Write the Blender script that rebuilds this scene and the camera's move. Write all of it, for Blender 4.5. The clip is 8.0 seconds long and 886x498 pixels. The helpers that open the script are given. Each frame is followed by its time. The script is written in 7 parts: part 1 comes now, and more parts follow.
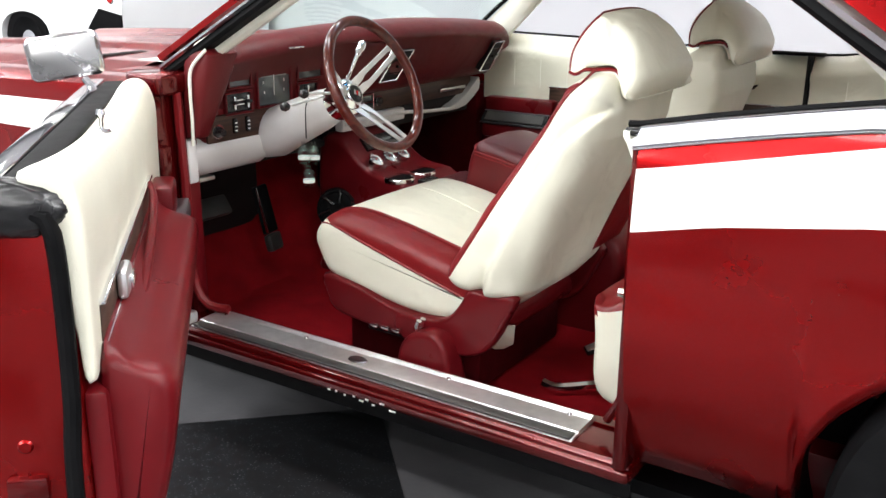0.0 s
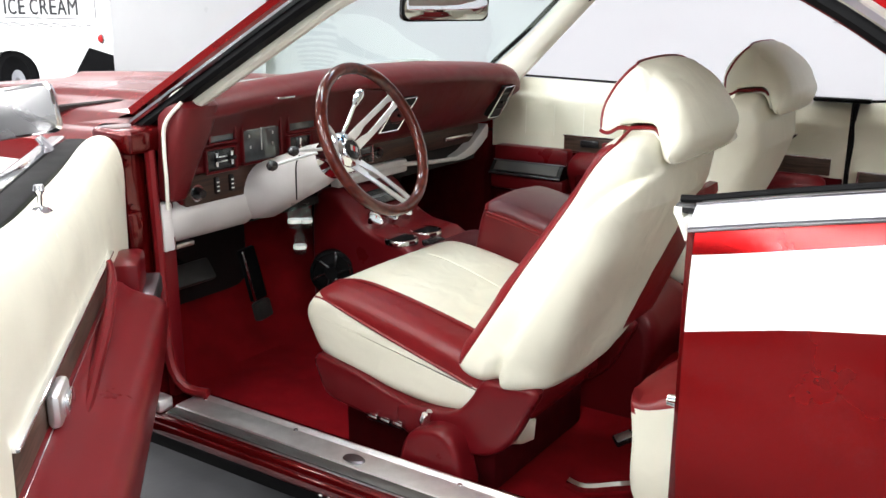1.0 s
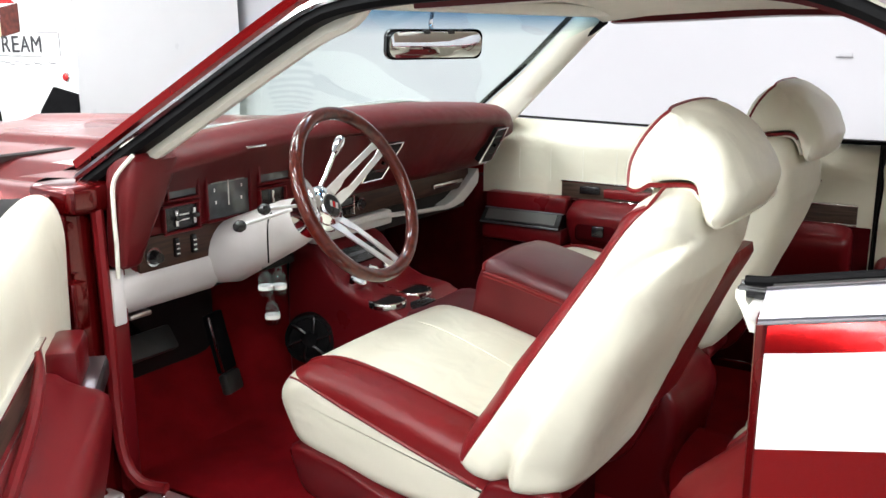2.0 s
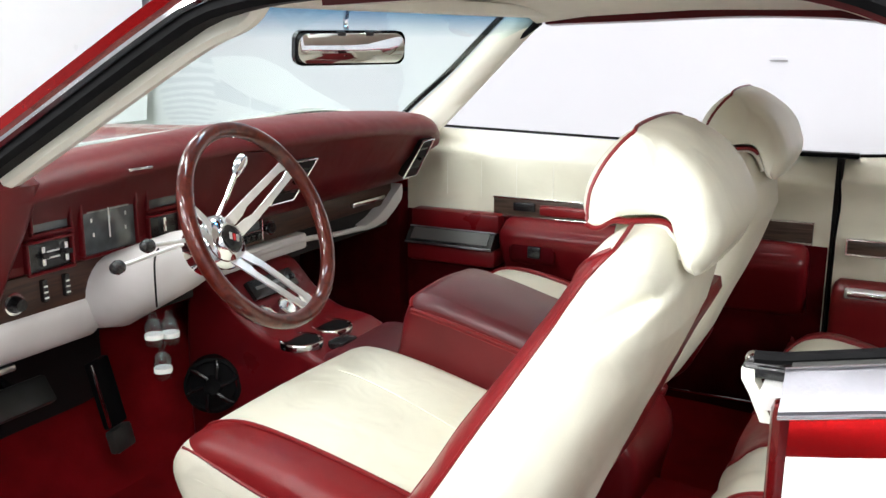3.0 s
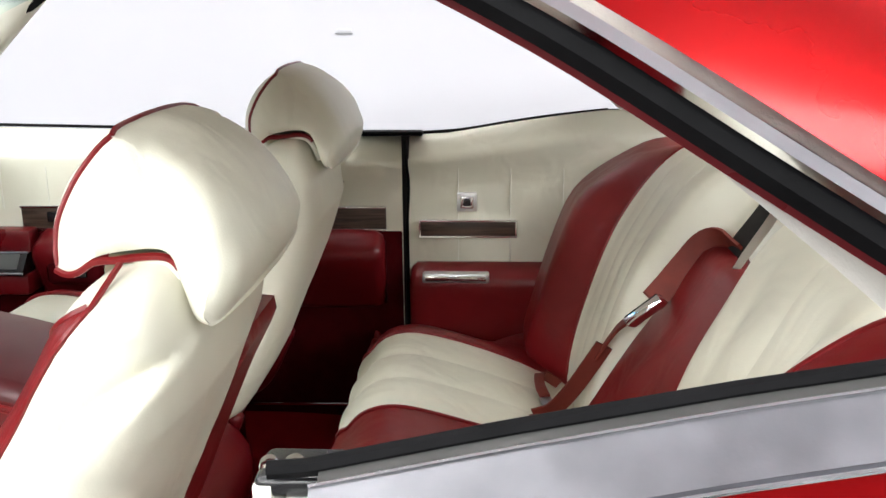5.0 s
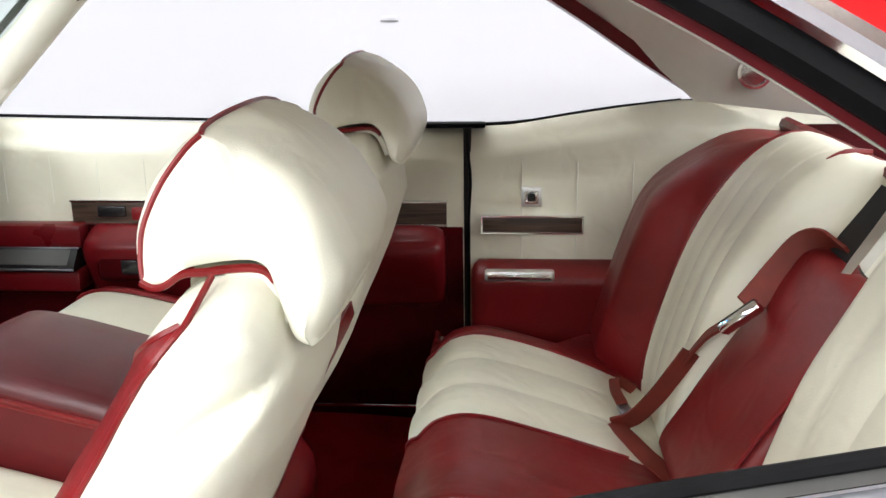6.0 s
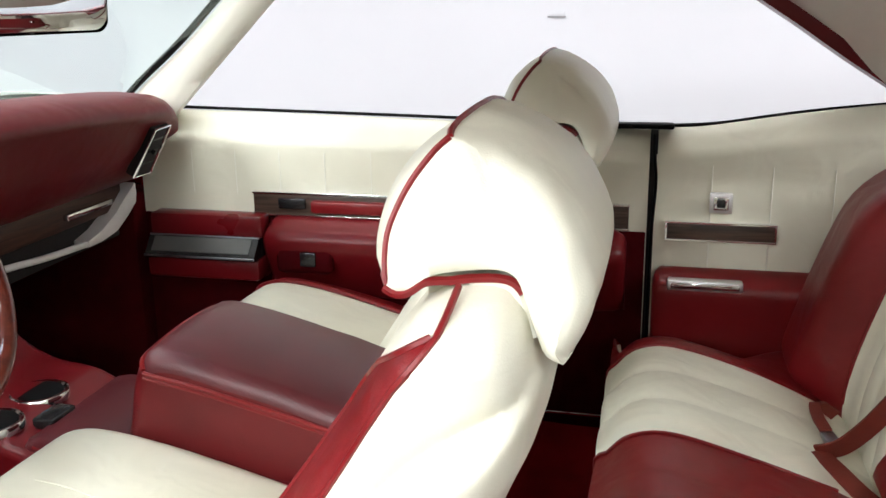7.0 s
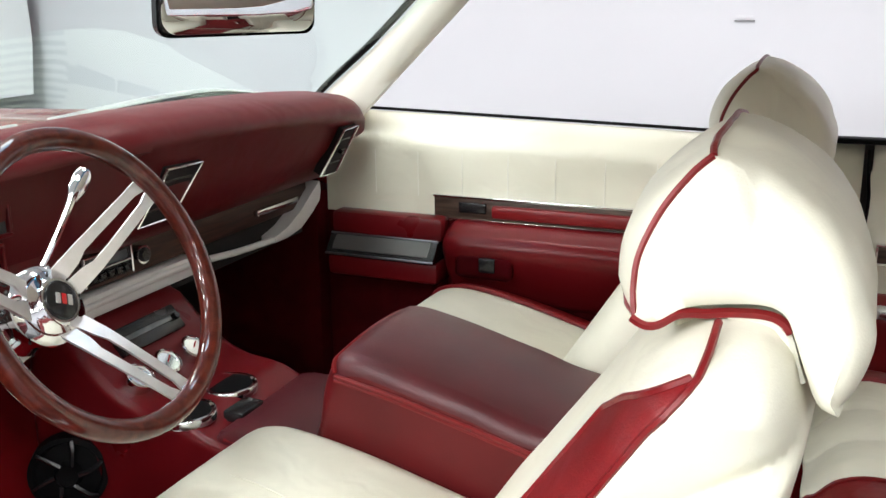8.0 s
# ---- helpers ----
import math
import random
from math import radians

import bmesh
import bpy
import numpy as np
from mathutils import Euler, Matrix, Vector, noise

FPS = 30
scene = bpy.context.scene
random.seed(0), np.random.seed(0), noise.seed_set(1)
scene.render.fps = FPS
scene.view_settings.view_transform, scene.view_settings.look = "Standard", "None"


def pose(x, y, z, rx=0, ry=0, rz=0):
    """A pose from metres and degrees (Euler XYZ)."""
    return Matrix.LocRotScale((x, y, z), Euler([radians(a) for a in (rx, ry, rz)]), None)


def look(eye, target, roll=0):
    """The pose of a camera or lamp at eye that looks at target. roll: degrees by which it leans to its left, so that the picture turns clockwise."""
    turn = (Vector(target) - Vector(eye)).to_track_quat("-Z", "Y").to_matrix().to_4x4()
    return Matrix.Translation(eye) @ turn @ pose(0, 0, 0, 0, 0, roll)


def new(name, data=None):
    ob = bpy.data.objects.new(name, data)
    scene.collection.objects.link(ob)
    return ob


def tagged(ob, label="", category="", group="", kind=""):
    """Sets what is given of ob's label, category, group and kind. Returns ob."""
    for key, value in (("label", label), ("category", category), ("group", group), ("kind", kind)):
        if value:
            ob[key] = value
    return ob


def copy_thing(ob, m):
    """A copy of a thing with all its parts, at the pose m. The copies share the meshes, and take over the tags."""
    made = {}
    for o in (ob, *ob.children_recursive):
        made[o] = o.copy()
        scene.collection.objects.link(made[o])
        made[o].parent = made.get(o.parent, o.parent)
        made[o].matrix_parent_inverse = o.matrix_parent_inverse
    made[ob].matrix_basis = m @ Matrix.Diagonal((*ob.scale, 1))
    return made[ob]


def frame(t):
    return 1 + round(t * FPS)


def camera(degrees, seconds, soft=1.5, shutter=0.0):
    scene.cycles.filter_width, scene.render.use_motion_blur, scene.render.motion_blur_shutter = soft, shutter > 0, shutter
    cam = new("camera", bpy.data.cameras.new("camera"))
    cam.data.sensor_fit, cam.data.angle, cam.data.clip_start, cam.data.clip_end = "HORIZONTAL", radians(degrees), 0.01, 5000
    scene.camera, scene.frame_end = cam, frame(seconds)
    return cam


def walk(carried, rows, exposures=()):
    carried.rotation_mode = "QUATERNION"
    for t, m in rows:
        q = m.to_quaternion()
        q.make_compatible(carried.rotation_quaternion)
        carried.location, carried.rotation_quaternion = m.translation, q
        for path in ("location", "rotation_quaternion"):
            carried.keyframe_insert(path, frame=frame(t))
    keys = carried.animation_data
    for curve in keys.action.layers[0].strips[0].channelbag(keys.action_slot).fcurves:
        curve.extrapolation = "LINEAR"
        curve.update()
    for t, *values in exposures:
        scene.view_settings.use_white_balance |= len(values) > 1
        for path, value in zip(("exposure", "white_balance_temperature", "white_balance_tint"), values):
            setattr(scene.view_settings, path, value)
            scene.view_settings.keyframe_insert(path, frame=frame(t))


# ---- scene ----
cam = camera(51.2, 8.0)
PATH = [
    (0, (1.355, -2.492, 1.261), (0.298, -0.9, 0.671), 0.3),
    (0.5, (1.27, -2.358, 1.271), (0.231, -0.745, 0.707), 0.2),
    (1, (1.164, -2.237, 1.273), (0.094, -0.63, 0.751), 0.1),
    (1.5, (1.06, -2.112, 1.272), (-0.035, -0.51, 0.79), 0.1),
    (1.7, (1.024, -2.073, 1.275), (-0.049, -0.46, 0.807), 0.03),
    (2.8, (0.849, -1.815, 1.2715), (-0.092, -0.09, 0.825), -0.1),
    (3, (0.823, -1.764, 1.277), (-0.072, -0.033, 0.826), -0.0),
    (3.5, (0.804, -1.643, 1.279), (0.093, 0.169, 0.82), -0.3),
    (4, (0.827, -1.54, 1.274), (0.386, 0.354, 0.807), -0.4),
    (4.5, (0.855, -1.485, 1.273), (0.605, 0.44, 0.788), -0.6),
    (4.7, (0.859, -1.461, 1.2705), (0.673, 0.47, 0.776), -0.5),
    (5.2, (0.830, -1.413, 1.2685), (0.778, 0.522, 0.758), -0.6),
    (5.5, (0.809, -1.387, 1.267), (0.785, 0.551, 0.748), -0.65),
    (5.8, (0.788, -1.362, 1.266), (0.701, 0.58, 0.740), -0.7),
    (6, (0.759, -1.345, 1.267), (0.604, 0.578, 0.738), -0.8),
    (6.5, (0.699, -1.319, 1.267), (0.368, 0.579, 0.731), -0.9),
    (7, (0.654, -1.308, 1.268), (0.214, 0.568, 0.734), -0.8),
    (7.5, (0.604, -1.298, 1.269), (0.025, 0.541, 0.739), -0.6),
    (8, (0.564, -1.28, 1.271), (-0.178, 0.5, 0.743), -0.5),
]
walk(cam, [(t, look(eye, target, roll)) for t, eye, target, roll in PATH], exposures=[(0.0, -0.13), (1.5, -0.08), (3.0, 0.0), (6.3, 0.02), (8.0, -0.14)])

# ---------- light ----------
world = bpy.data.worlds.new("showroom_world")
world.use_nodes = True
world.node_tree.nodes["Background"].inputs[0].default_value = (0.9, 0.93, 1.0, 1)
world.node_tree.nodes["Background"].inputs[1].default_value = 0.3
scene.world = world


def area_lamp(name, x, y, z, sx, sy, watts, colour=(0.975, 0.99, 1.0)):
    data = bpy.data.lights.new(name, "AREA")
    data.shape, data.size, data.size_y, data.energy, data.color = "RECTANGLE", sx, sy, watts, colour
    ob = new(name, data)
    ob.matrix_world = pose(x, y, z)
    return ob


CEILING_Z = 4.2
FAR_ROWS, NEAR_ROWS = {-9.7: 222, -8.4: 80, -5.4: 118, -3.2: 42}, {-0.8: 48, 1.2: 35}
FAR_X = {-7.5: 1.6, -3.8: 2.6, -0.4: 1.15, 3.2: 0.65, 6.0: 0.5}
NEAR_X = {-7.5: 2.0, -3.8: 1.9, -0.4: 0.9, 3.2: 1.5, 6.0: 5.5}
LAMPS = [(lx, ly, w * f) for rows, cols in ((FAR_ROWS, FAR_X), (NEAR_ROWS, NEAR_X)) for lx, f in cols.items() for ly, w in rows.items() if not (ly > 0 and lx > 4)]
for lx, ly, watts in LAMPS:
    area_lamp("lamp", lx, ly, CEILING_Z - 0.12, 1.9, 0.5, watts)


# ---------- helpers for shapes ----------
def mesh_from(bm, name, mats, smooth=35):
    bmesh.ops.recalc_face_normals(bm, faces=bm.faces)
    me = bpy.data.meshes.new(name)
    bm.to_mesh(me)
    bm.free()
    for m in mats if isinstance(mats, (list, tuple)) else [mats]:
        me.materials.append(m)
    if smooth:
        me.polygons.foreach_set("use_smooth", [True] * len(me.polygons))
        me.set_sharp_from_angle(angle=radians(smooth))
    return me


def part(name, bm, material, parent=None, label="", smooth=35, at=None):
    ob = new(name, mesh_from(bm, name, material, smooth))
    if parent:
        ob.parent = parent
    if at is not None:
        ob.matrix_basis = at
    if label:
        ob["label"] = label
    return ob


def empty(name, at=None):
    ob = new(name)
    ob.empty_display_size = 0.1
    if at is not None:
        ob.matrix_basis = at
    return ob


def box(bm, x0, x1, y0, y1, z0, z1, r=0.0, seg=2):
    got = bmesh.ops.create_cube(bm, size=1)["verts"]
    for v in got:
        v.co = Vector((x0 + (v.co.x + 0.5) * (x1 - x0), y0 + (v.co.y + 0.5) * (y1 - y0), z0 + (v.co.z + 0.5) * (z1 - z0)))
    if r > 0:
        edges = list({e for v in got for e in v.link_edges})
        bmesh.ops.bevel(bm, geom=edges, offset=r, segments=seg, affect="EDGES", profile=0.5)
    return bm


def rounded_plate(w, h, r, t, x=0.0):
    """A thin upright plate with rounded corners, w wide in y and h high in z, facing +x."""
    ring = []
    for cy, cz, a0 in ((w / 2 - r, h / 2 - r, 0), (-w / 2 + r, h / 2 - r, 90), (-w / 2 + r, -h / 2 + r, 180), (w / 2 - r, -h / 2 + r, 270)):
        for k in range(7):
            a = radians(a0 + 15 * k)
            ring.append((cy + r * math.cos(a), cz + r * math.sin(a)))
    return loft(bmesh.new(), [[Vector((xx, q * a, q * b)) for a, b in ring] for xx, q in ((x, 1.0), (x + t * 0.8, 1.0), (x + t, 0.985))])


def boxed(*a, **k):
    return box(bmesh.new(), *a, **k)


def spline(pts, n, closed=False):
    """n points along a smooth curve through pts, at even lengths."""
    pts = [Vector(p) for p in pts]
    c = len(pts)
    fine = []
    for i in range(c if closed else c - 1):
        if closed:
            p0, p1, p2, p3 = pts[i - 1], pts[i], pts[(i + 1) % c], pts[(i + 2) % c]
        else:
            p0, p1, p2, p3 = pts[max(i - 1, 0)], pts[i], pts[i + 1], pts[min(i + 2, c - 1)]
        for k in range(12):
            t = k / 12
            fine.append(0.5 * (2 * p1 + (p2 - p0) * t + (2 * p0 - 5 * p1 + 4 * p2 - p3) * t * t + (3 * p1 - p0 - 3 * p2 + p3) * t ** 3))
    fine.append(pts[0] if closed else pts[-1])
    run = [0.0]
    for a, b in zip(fine, fine[1:]):
        run.append(run[-1] + (b - a).length)
    out, j = [], 0
    for i in range(n):
        s = run[-1] * i / (n if closed else n - 1)
        while j < len(run) - 2 and run[j + 1] < s:
            j += 1
        f = 0 if run[j + 1] == run[j] else (s - run[j]) / (run[j + 1] - run[j])
        out.append(fine[j].lerp(fine[j + 1], min(max(f, 0), 1)))
    return out


def loft(bm, rings, closed=True, caps=True, mat=None):
    rows = [[bm.verts.new(p) for p in r] for r in rings]
    n = len(rows[0])
    for a, b in zip(rows, rows[1:]):
        for i in range(n if closed else n - 1):
            j = (i + 1) % n
            f = bm.faces.new((a[i], a[j], b[j], b[i]))
            if mat:
                f.material_index = mat(f.calc_center_median())
    if caps and closed:
        for r in (rows[0], rows[-1]):
            f = bm.faces.new(r)
            if mat:
                f.material_index = mat(f.calc_center_median())
    return bm


def tube(bm, pts, r, n=8, closed=False, radii=None):
    pts = [Vector(p) for p in pts]
    c = len(pts)
    rings, up = [], None
    for i, p in enumerate(pts):
        if closed:
            d = pts[(i + 1) % c] - pts[i - 1]
        else:
            d = pts[min(i + 1, c - 1)] - pts[max(i - 1, 0)]
        d.normalize()
        if up is None:
            up = d.orthogonal().normalized()
        up = (up - d * up.dot(d))
        up = up.normalized() if up.length > 1e-6 else d.orthogonal().normalized()
        side = d.cross(up)
        q = radii[i] if radii else r
        rings.append([p + q * (math.cos(a) * up + math.sin(a) * side) for a in (2 * math.pi * k / n for k in range(n))])
    if closed:
        rings.append(rings[0])
        rows = [[bm.verts.new(p) for p in ring] for ring in rings[:-1]]
        best = min(range(n), key=lambda s: (rings[-2][0] - rings[0][s]).length)
        for i in range(c):
            a, b = rows[i], rows[(i + 1) % c]
            s = best if i == c - 1 else 0
            for k in range(n):
                bm.faces.new((a[k], a[(k + 1) % n], b[(k + 1 + s) % n], b[(k + s) % n]))
        return bm
    return loft(bm, rings)


def lathe(bm, profile, at, n=24):
    """profile: (radius, height) along the axis z of the pose at."""
    rings = []
    for r, h in profile:
        rings.append([at @ Vector((max(r, 1e-4) * math.cos(2 * math.pi * k / n), max(r, 1e-4) * math.sin(2 * math.pi * k / n), h)) for k in range(n)])
    return loft(bm, rings)


def aim(p, d):
    """A pose at p whose z axis points along d."""
    return Matrix.Translation(p) @ Vector(d).to_track_quat("Z", "Y").to_matrix().to_4x4()


def inset_ring(ring, d):
    """2D ring (x, z) moved inwards by d, in small smoothed steps."""
    n = len(ring)
    area = sum(ring[i][0] * ring[(i + 1) % n][1] - ring[(i + 1) % n][0] * ring[i][1] for i in range(n))
    sign = 1 if area > 0 else -1
    count = max(1, math.ceil(abs(d) / 0.004)) if d else 0
    now = [Vector(p) for p in ring]
    for _ in range(count):
        moved = []
        for i in range(n):
            t = now[(i + 1) % n] - now[i - 1]
            t.normalize()
            moved.append(now[i] + Vector((-t.y, t.x)) * sign * d / count)
        if d > 0:
            now = [moved[i] * 0.6 + (moved[i - 1] + moved[(i + 1) % n]) * 0.2 for i in range(n)]
        else:
            now = moved
    return [(p.x, p.y) for p in now]


def pillow(profile, y0, y1, r, n=64, stations=(), puff=0.0, seg=5, shift=None):
    """Rings of a padded form: a closed side profile in x and z, drawn out from y0 to y1, with rounded edges. stations: extra cuts."""
    ring = [(p.x, p.z) for p in spline([(a, 0, b) for a, b in profile], n, closed=True)]
    ys = []
    for k in range(seg + 1):
        a = math.pi / 2 * k / seg
        ys.append((y0 + r * (1 - math.cos(a)), r * (1 - math.sin(a))))
    mid = sorted({y for y in stations if y0 + r < y < y1 - r} | {y0 + r + (y1 - y0 - 2 * r) * k / 6 for k in range(1, 6)})
    ys += [(y, 0.0) for y in mid]
    for k in range(seg, -1, -1):
        a = math.pi / 2 * k / seg
        ys.append((y1 - r * (1 - math.cos(a)), r * (1 - math.sin(a))))
    rings = []
    for y, d in ys:
        e = d - puff * math.sin(math.pi * (y - y0) / (y1 - y0))
        rr = inset_ring(ring, e)
        dx, dz = shift(y) if shift else (0, 0)
        rings.append([Vector((x + dx, y, z + dz)) for x, z in rr])
    return rings


def split_parts(names, bm, mats, which, parent, labels=None, smooth=50):
    """Splits a mesh by face into meshes of their own: which(centre, normal) gives the index into names."""
    bmesh.ops.recalc_face_normals(bm, faces=bm.faces)
    bm.normal_update()
    key = {f.index: which(f.calc_center_median(), f.normal) for f in bm.faces}
    out = []
    for i, name in enumerate(names):
        piece = bm.copy()
        piece.faces.ensure_lookup_table()
        drop = [f for f in piece.faces if key[f.index] != i]
        bmesh.ops.delete(piece, geom=drop, context="FACES")
        if not piece.faces:
            piece.free()
            continue
        me = bpy.data.meshes.new(name)
        piece.to_mesh(me)
        piece.free()
        me.materials.append(mats[i])
        me.polygons.foreach_set("use_smooth", [True] * len(me.polygons))
        me.set_sharp_from_angle(angle=radians(smooth))
        ob = new(name, me)
        ob.parent = out[0] if out and parent is None else parent
        if labels and labels[i]:
            ob["label"] = labels[i]
        out.append(ob)
    bm.free()
    return out


# ---------- materials ----------
def material(name, colour, rough=0.5, metal=0.0, vary=0.08, scale=18.0, bump=0.0, bump_scale=300.0, coat=0.0, spec=0.5, sheen=0.0, colour2=None, stain=0.0, soft=0.0):
    m = bpy.data.materials.new(name)
    m.use_nodes = True
    nt = m.node_tree
    b = nt.nodes["Principled BSDF"]
    co = nt.nodes.new("ShaderNodeTexCoord")
    n1 = nt.nodes.new("ShaderNodeTexNoise")
    n1.inputs["Scale"].default_value, n1.inputs["Detail"].default_value = scale, 6
    nt.links.new(co.outputs["Object"], n1.inputs["Vector"])
    ramp = nt.nodes.new("ShaderNodeValToRGB")
    dark = tuple(c * (1 - vary) for c in colour) if colour2 is None else colour2
    lite = tuple(min(c * (1 + vary), 1) for c in colour)
    ramp.color_ramp.elements[0].position, ramp.color_ramp.elements[1].position = 0.3, 0.7
    ramp.color_ramp.elements[0].color, ramp.color_ramp.elements[1].color = (*dark, 1), (*lite, 1)
    nt.links.new(n1.outputs["Fac"], ramp.inputs["Fac"])
    last = ramp.outputs["Color"]
    if stain > 0:
        n3 = nt.nodes.new("ShaderNodeTexNoise")
        n3.inputs["Scale"].default_value, n3.inputs["Detail"].default_value = 3.1, 4
        nt.links.new(co.outputs["Object"], n3.inputs["Vector"])
        r3 = nt.nodes.new("ShaderNodeMapRange")
        r3.inputs["From Min"].default_value, r3.inputs["From Max"].default_value = 0.45, 0.75
        r3.inputs["To Max"].default_value = stain
        nt.links.new(n3.outputs["Fac"], r3.inputs["Value"])
        mix = nt.nodes.new("ShaderNodeMixRGB")
        mix.blend_type = "MULTIPLY"
        mix.inputs["Color2"].default_value = (0.62, 0.6, 0.55, 1)
        nt.links.new(r3.outputs["Result"], mix.inputs["Fac"])
        nt.links.new(last, mix.inputs["Color1"])
        last = mix.outputs["Color"]
    nt.links.new(last, b.inputs["Base Color"])
    rr = nt.nodes.new("ShaderNodeMapRange")
    rr.inputs["To Min"].default_value, rr.inputs["To Max"].default_value = max(rough - 0.07, 0.01), min(rough + 0.07, 1)
    if rough < 0.12:
        rr.inputs["To Min"].default_value, rr.inputs["To Max"].default_value = rough * 0.7, rough * 1.3
    nt.links.new(n1.outputs["Fac"], rr.inputs["Value"])
    nt.links.new(rr.outputs["Result"], b.inputs["Roughness"])
    b.inputs["Metallic"].default_value = metal
    b.inputs["Specular IOR Level"].default_value = spec
    b.inputs["Coat Weight"].default_value = coat
    b.inputs["Coat Roughness"].default_value = 0.03
    if sheen:
        b.inputs["Sheen Weight"].default_value = sheen
        b.inputs["Sheen Roughness"].default_value = 0.5
    if bump > 0:
        n2 = nt.nodes.new("ShaderNodeTexNoise")
        n2.inputs["Scale"].default_value, n2.inputs["Detail"].default_value = bump_scale, 3
        nt.links.new(co.outputs["Object"], n2.inputs["Vector"])
        bp = nt.nodes.new("ShaderNodeBump")
        bp.inputs["Strength"].default_value, bp.inputs["Distance"].default_value = bump, 0.002
        nt.links.new(n2.outputs["Fac"], bp.inputs["Height"])
        nt.links.new(bp.outputs["Normal"], b.inputs["Normal"])
        if soft:
            # slack, softly puckered hide
            n4 = nt.nodes.new("ShaderNodeTexNoise")
            n4.inputs["Scale"].default_value, n4.inputs["Detail"].default_value, n4.inputs["Distortion"].default_value = 11, 2, 0.6
            nt.links.new(co.outputs["Object"], n4.inputs["Vector"])
            b4 = nt.nodes.new("ShaderNodeBump")
            b4.inputs["Strength"].default_value, b4.inputs["Distance"].default_value = soft, 0.02
            nt.links.new(n4.outputs["Fac"], b4.inputs["Height"])
            nt.links.new(b4.outputs["Normal"], bp.inputs["Normal"])
    return m


def wood(name, dark, lite, rough=0.35, coat=0.0, along="X", scale=1.0):
    m = bpy.data.materials.new(name)
    m.use_nodes = True
    nt = m.node_tree
    b = nt.nodes["Principled BSDF"]
    co = nt.nodes.new("ShaderNodeTexCoord")
    mp = nt.nodes.new("ShaderNodeMapping")
    st = {"X": (6, 90, 90), "Y": (90, 6, 90), "Z": (40, 40, 40)}[along]
    mp.inputs["Scale"].default_value = tuple(s * scale for s in st)
    nt.links.new(co.outputs["Object"], mp.inputs["Vector"])
    n1 = nt.nodes.new("ShaderNodeTexNoise")
    n1.inputs["Scale"].default_value, n1.inputs["Detail"].default_value, n1.inputs["Distortion"].default_value = 1.2, 8, 0.8
    nt.links.new(mp.outputs["Vector"], n1.inputs["Vector"])
    ramp = nt.nodes.new("ShaderNodeValToRGB")
    ramp.color_ramp.elements[0].position, ramp.color_ramp.elements[1].position = 0.36, 0.66
    ramp.color_ramp.elements[0].color, ramp.color_ramp.elements[1].color = (*dark, 1), (*lite, 1)
    nt.links.new(n1.outputs["Fac"], ramp.inputs["Fac"])
    nt.links.new(ramp.outputs["Color"], b.inputs["Base Color"])
    b.inputs["Roughness"].default_value = rough
    b.inputs["Specular IOR Level"].default_value = 0.1 if coat else 0.4
    b.inputs["Coat Weight"].default_value = coat
    b.inputs["Coat Roughness"].default_value = 0.03
    return m


CREAM = material("cream_vinyl", (0.755, 0.742, 0.615), 0.42, vary=0.03, scale=7, bump=0.15, bump_scale=420, stain=0.18, soft=0.3)
CREAM_TRIM = material("cream_trim", (0.79, 0.785, 0.69), 0.42, vary=0.03, scale=6, bump=0.2, bump_scale=420)
APRON = material("aged_white_paint", (0.64, 0.62, 0.61), 0.38, vary=0.06, scale=9, stain=0.5, bump=0.1, bump_scale=300)
RED_VINYL = material("red_vinyl", (0.172, 0.0075, 0.0095), 0.35, vary=0.12, scale=9, bump=0.2, bump_scale=420, spec=0.4, soft=0.25)
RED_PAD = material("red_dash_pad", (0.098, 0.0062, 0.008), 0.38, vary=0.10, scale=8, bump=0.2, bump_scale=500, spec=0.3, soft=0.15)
RED_PLASTIC = material("red_plastic", (0.112, 0.0045, 0.007), 0.3, vary=0.08, scale=10, bump=0.1, bump_scale=500, spec=0.25)
CARPET = material("red_carpet", (0.25, 0.007, 0.011), 0.95, vary=0.14, scale=14, bump=1.0, bump_scale=700, spec=0.05)
# darker copy of the carpet; carries shade in its colour on low, covered parts
DARK_CARPET = material("darkened_carpet", (0.055, 0.002, 0.004), 0.95, vary=0.2, scale=20, bump=1.0, bump_scale=700, spec=0.05)
PAINT = material("candy_red_paint", (0.315, 0.004, 0.005), 0.27, metal=0.9, vary=0.05, scale=2.5, coat=0.4, spec=0.2)
PAINT.node_tree.nodes["Principled BSDF"].inputs["Coat Roughness"].default_value = 0.10
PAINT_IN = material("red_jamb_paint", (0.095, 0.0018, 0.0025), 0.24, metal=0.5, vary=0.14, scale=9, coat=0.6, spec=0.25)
WHITE_PAINT = material("white_paint", (0.86, 0.86, 0.84), 0.25, vary=0.02, scale=3, coat=1.0)
CHROME = material("chrome", (0.82, 0.83, 0.85), 0.07, metal=1.0, vary=0.05, scale=14)
# scratched trim; base darkened to stand in for chrome reflecting a dim ceiling
WORN_DIMMED_TRIM = material("worn_dimmed_trim", (0.26, 0.26, 0.285), 0.32, metal=1.0, vary=0.06, scale=30, bump=0.05, bump_scale=260)
SATIN = material("satin_grey_metal", (0.13, 0.13, 0.125), 0.32, metal=0.7, vary=0.08, scale=12)
ALU = material("brushed_aluminium", (0.82, 0.82, 0.82), 0.42, metal=1.0, vary=0.07, scale=35, bump=0.03, bump_scale=160)
ARM_TOP = material("maroon_vinyl", (0.078, 0.009, 0.013), 0.40, vary=0.18, scale=14, bump=0.25, bump_scale=420)
BLACK = material("black_rubber", (0.006, 0.006, 0.0065), 0.5, vary=0.25, scale=20, bump=0.15, bump_scale=200, spec=0.05)
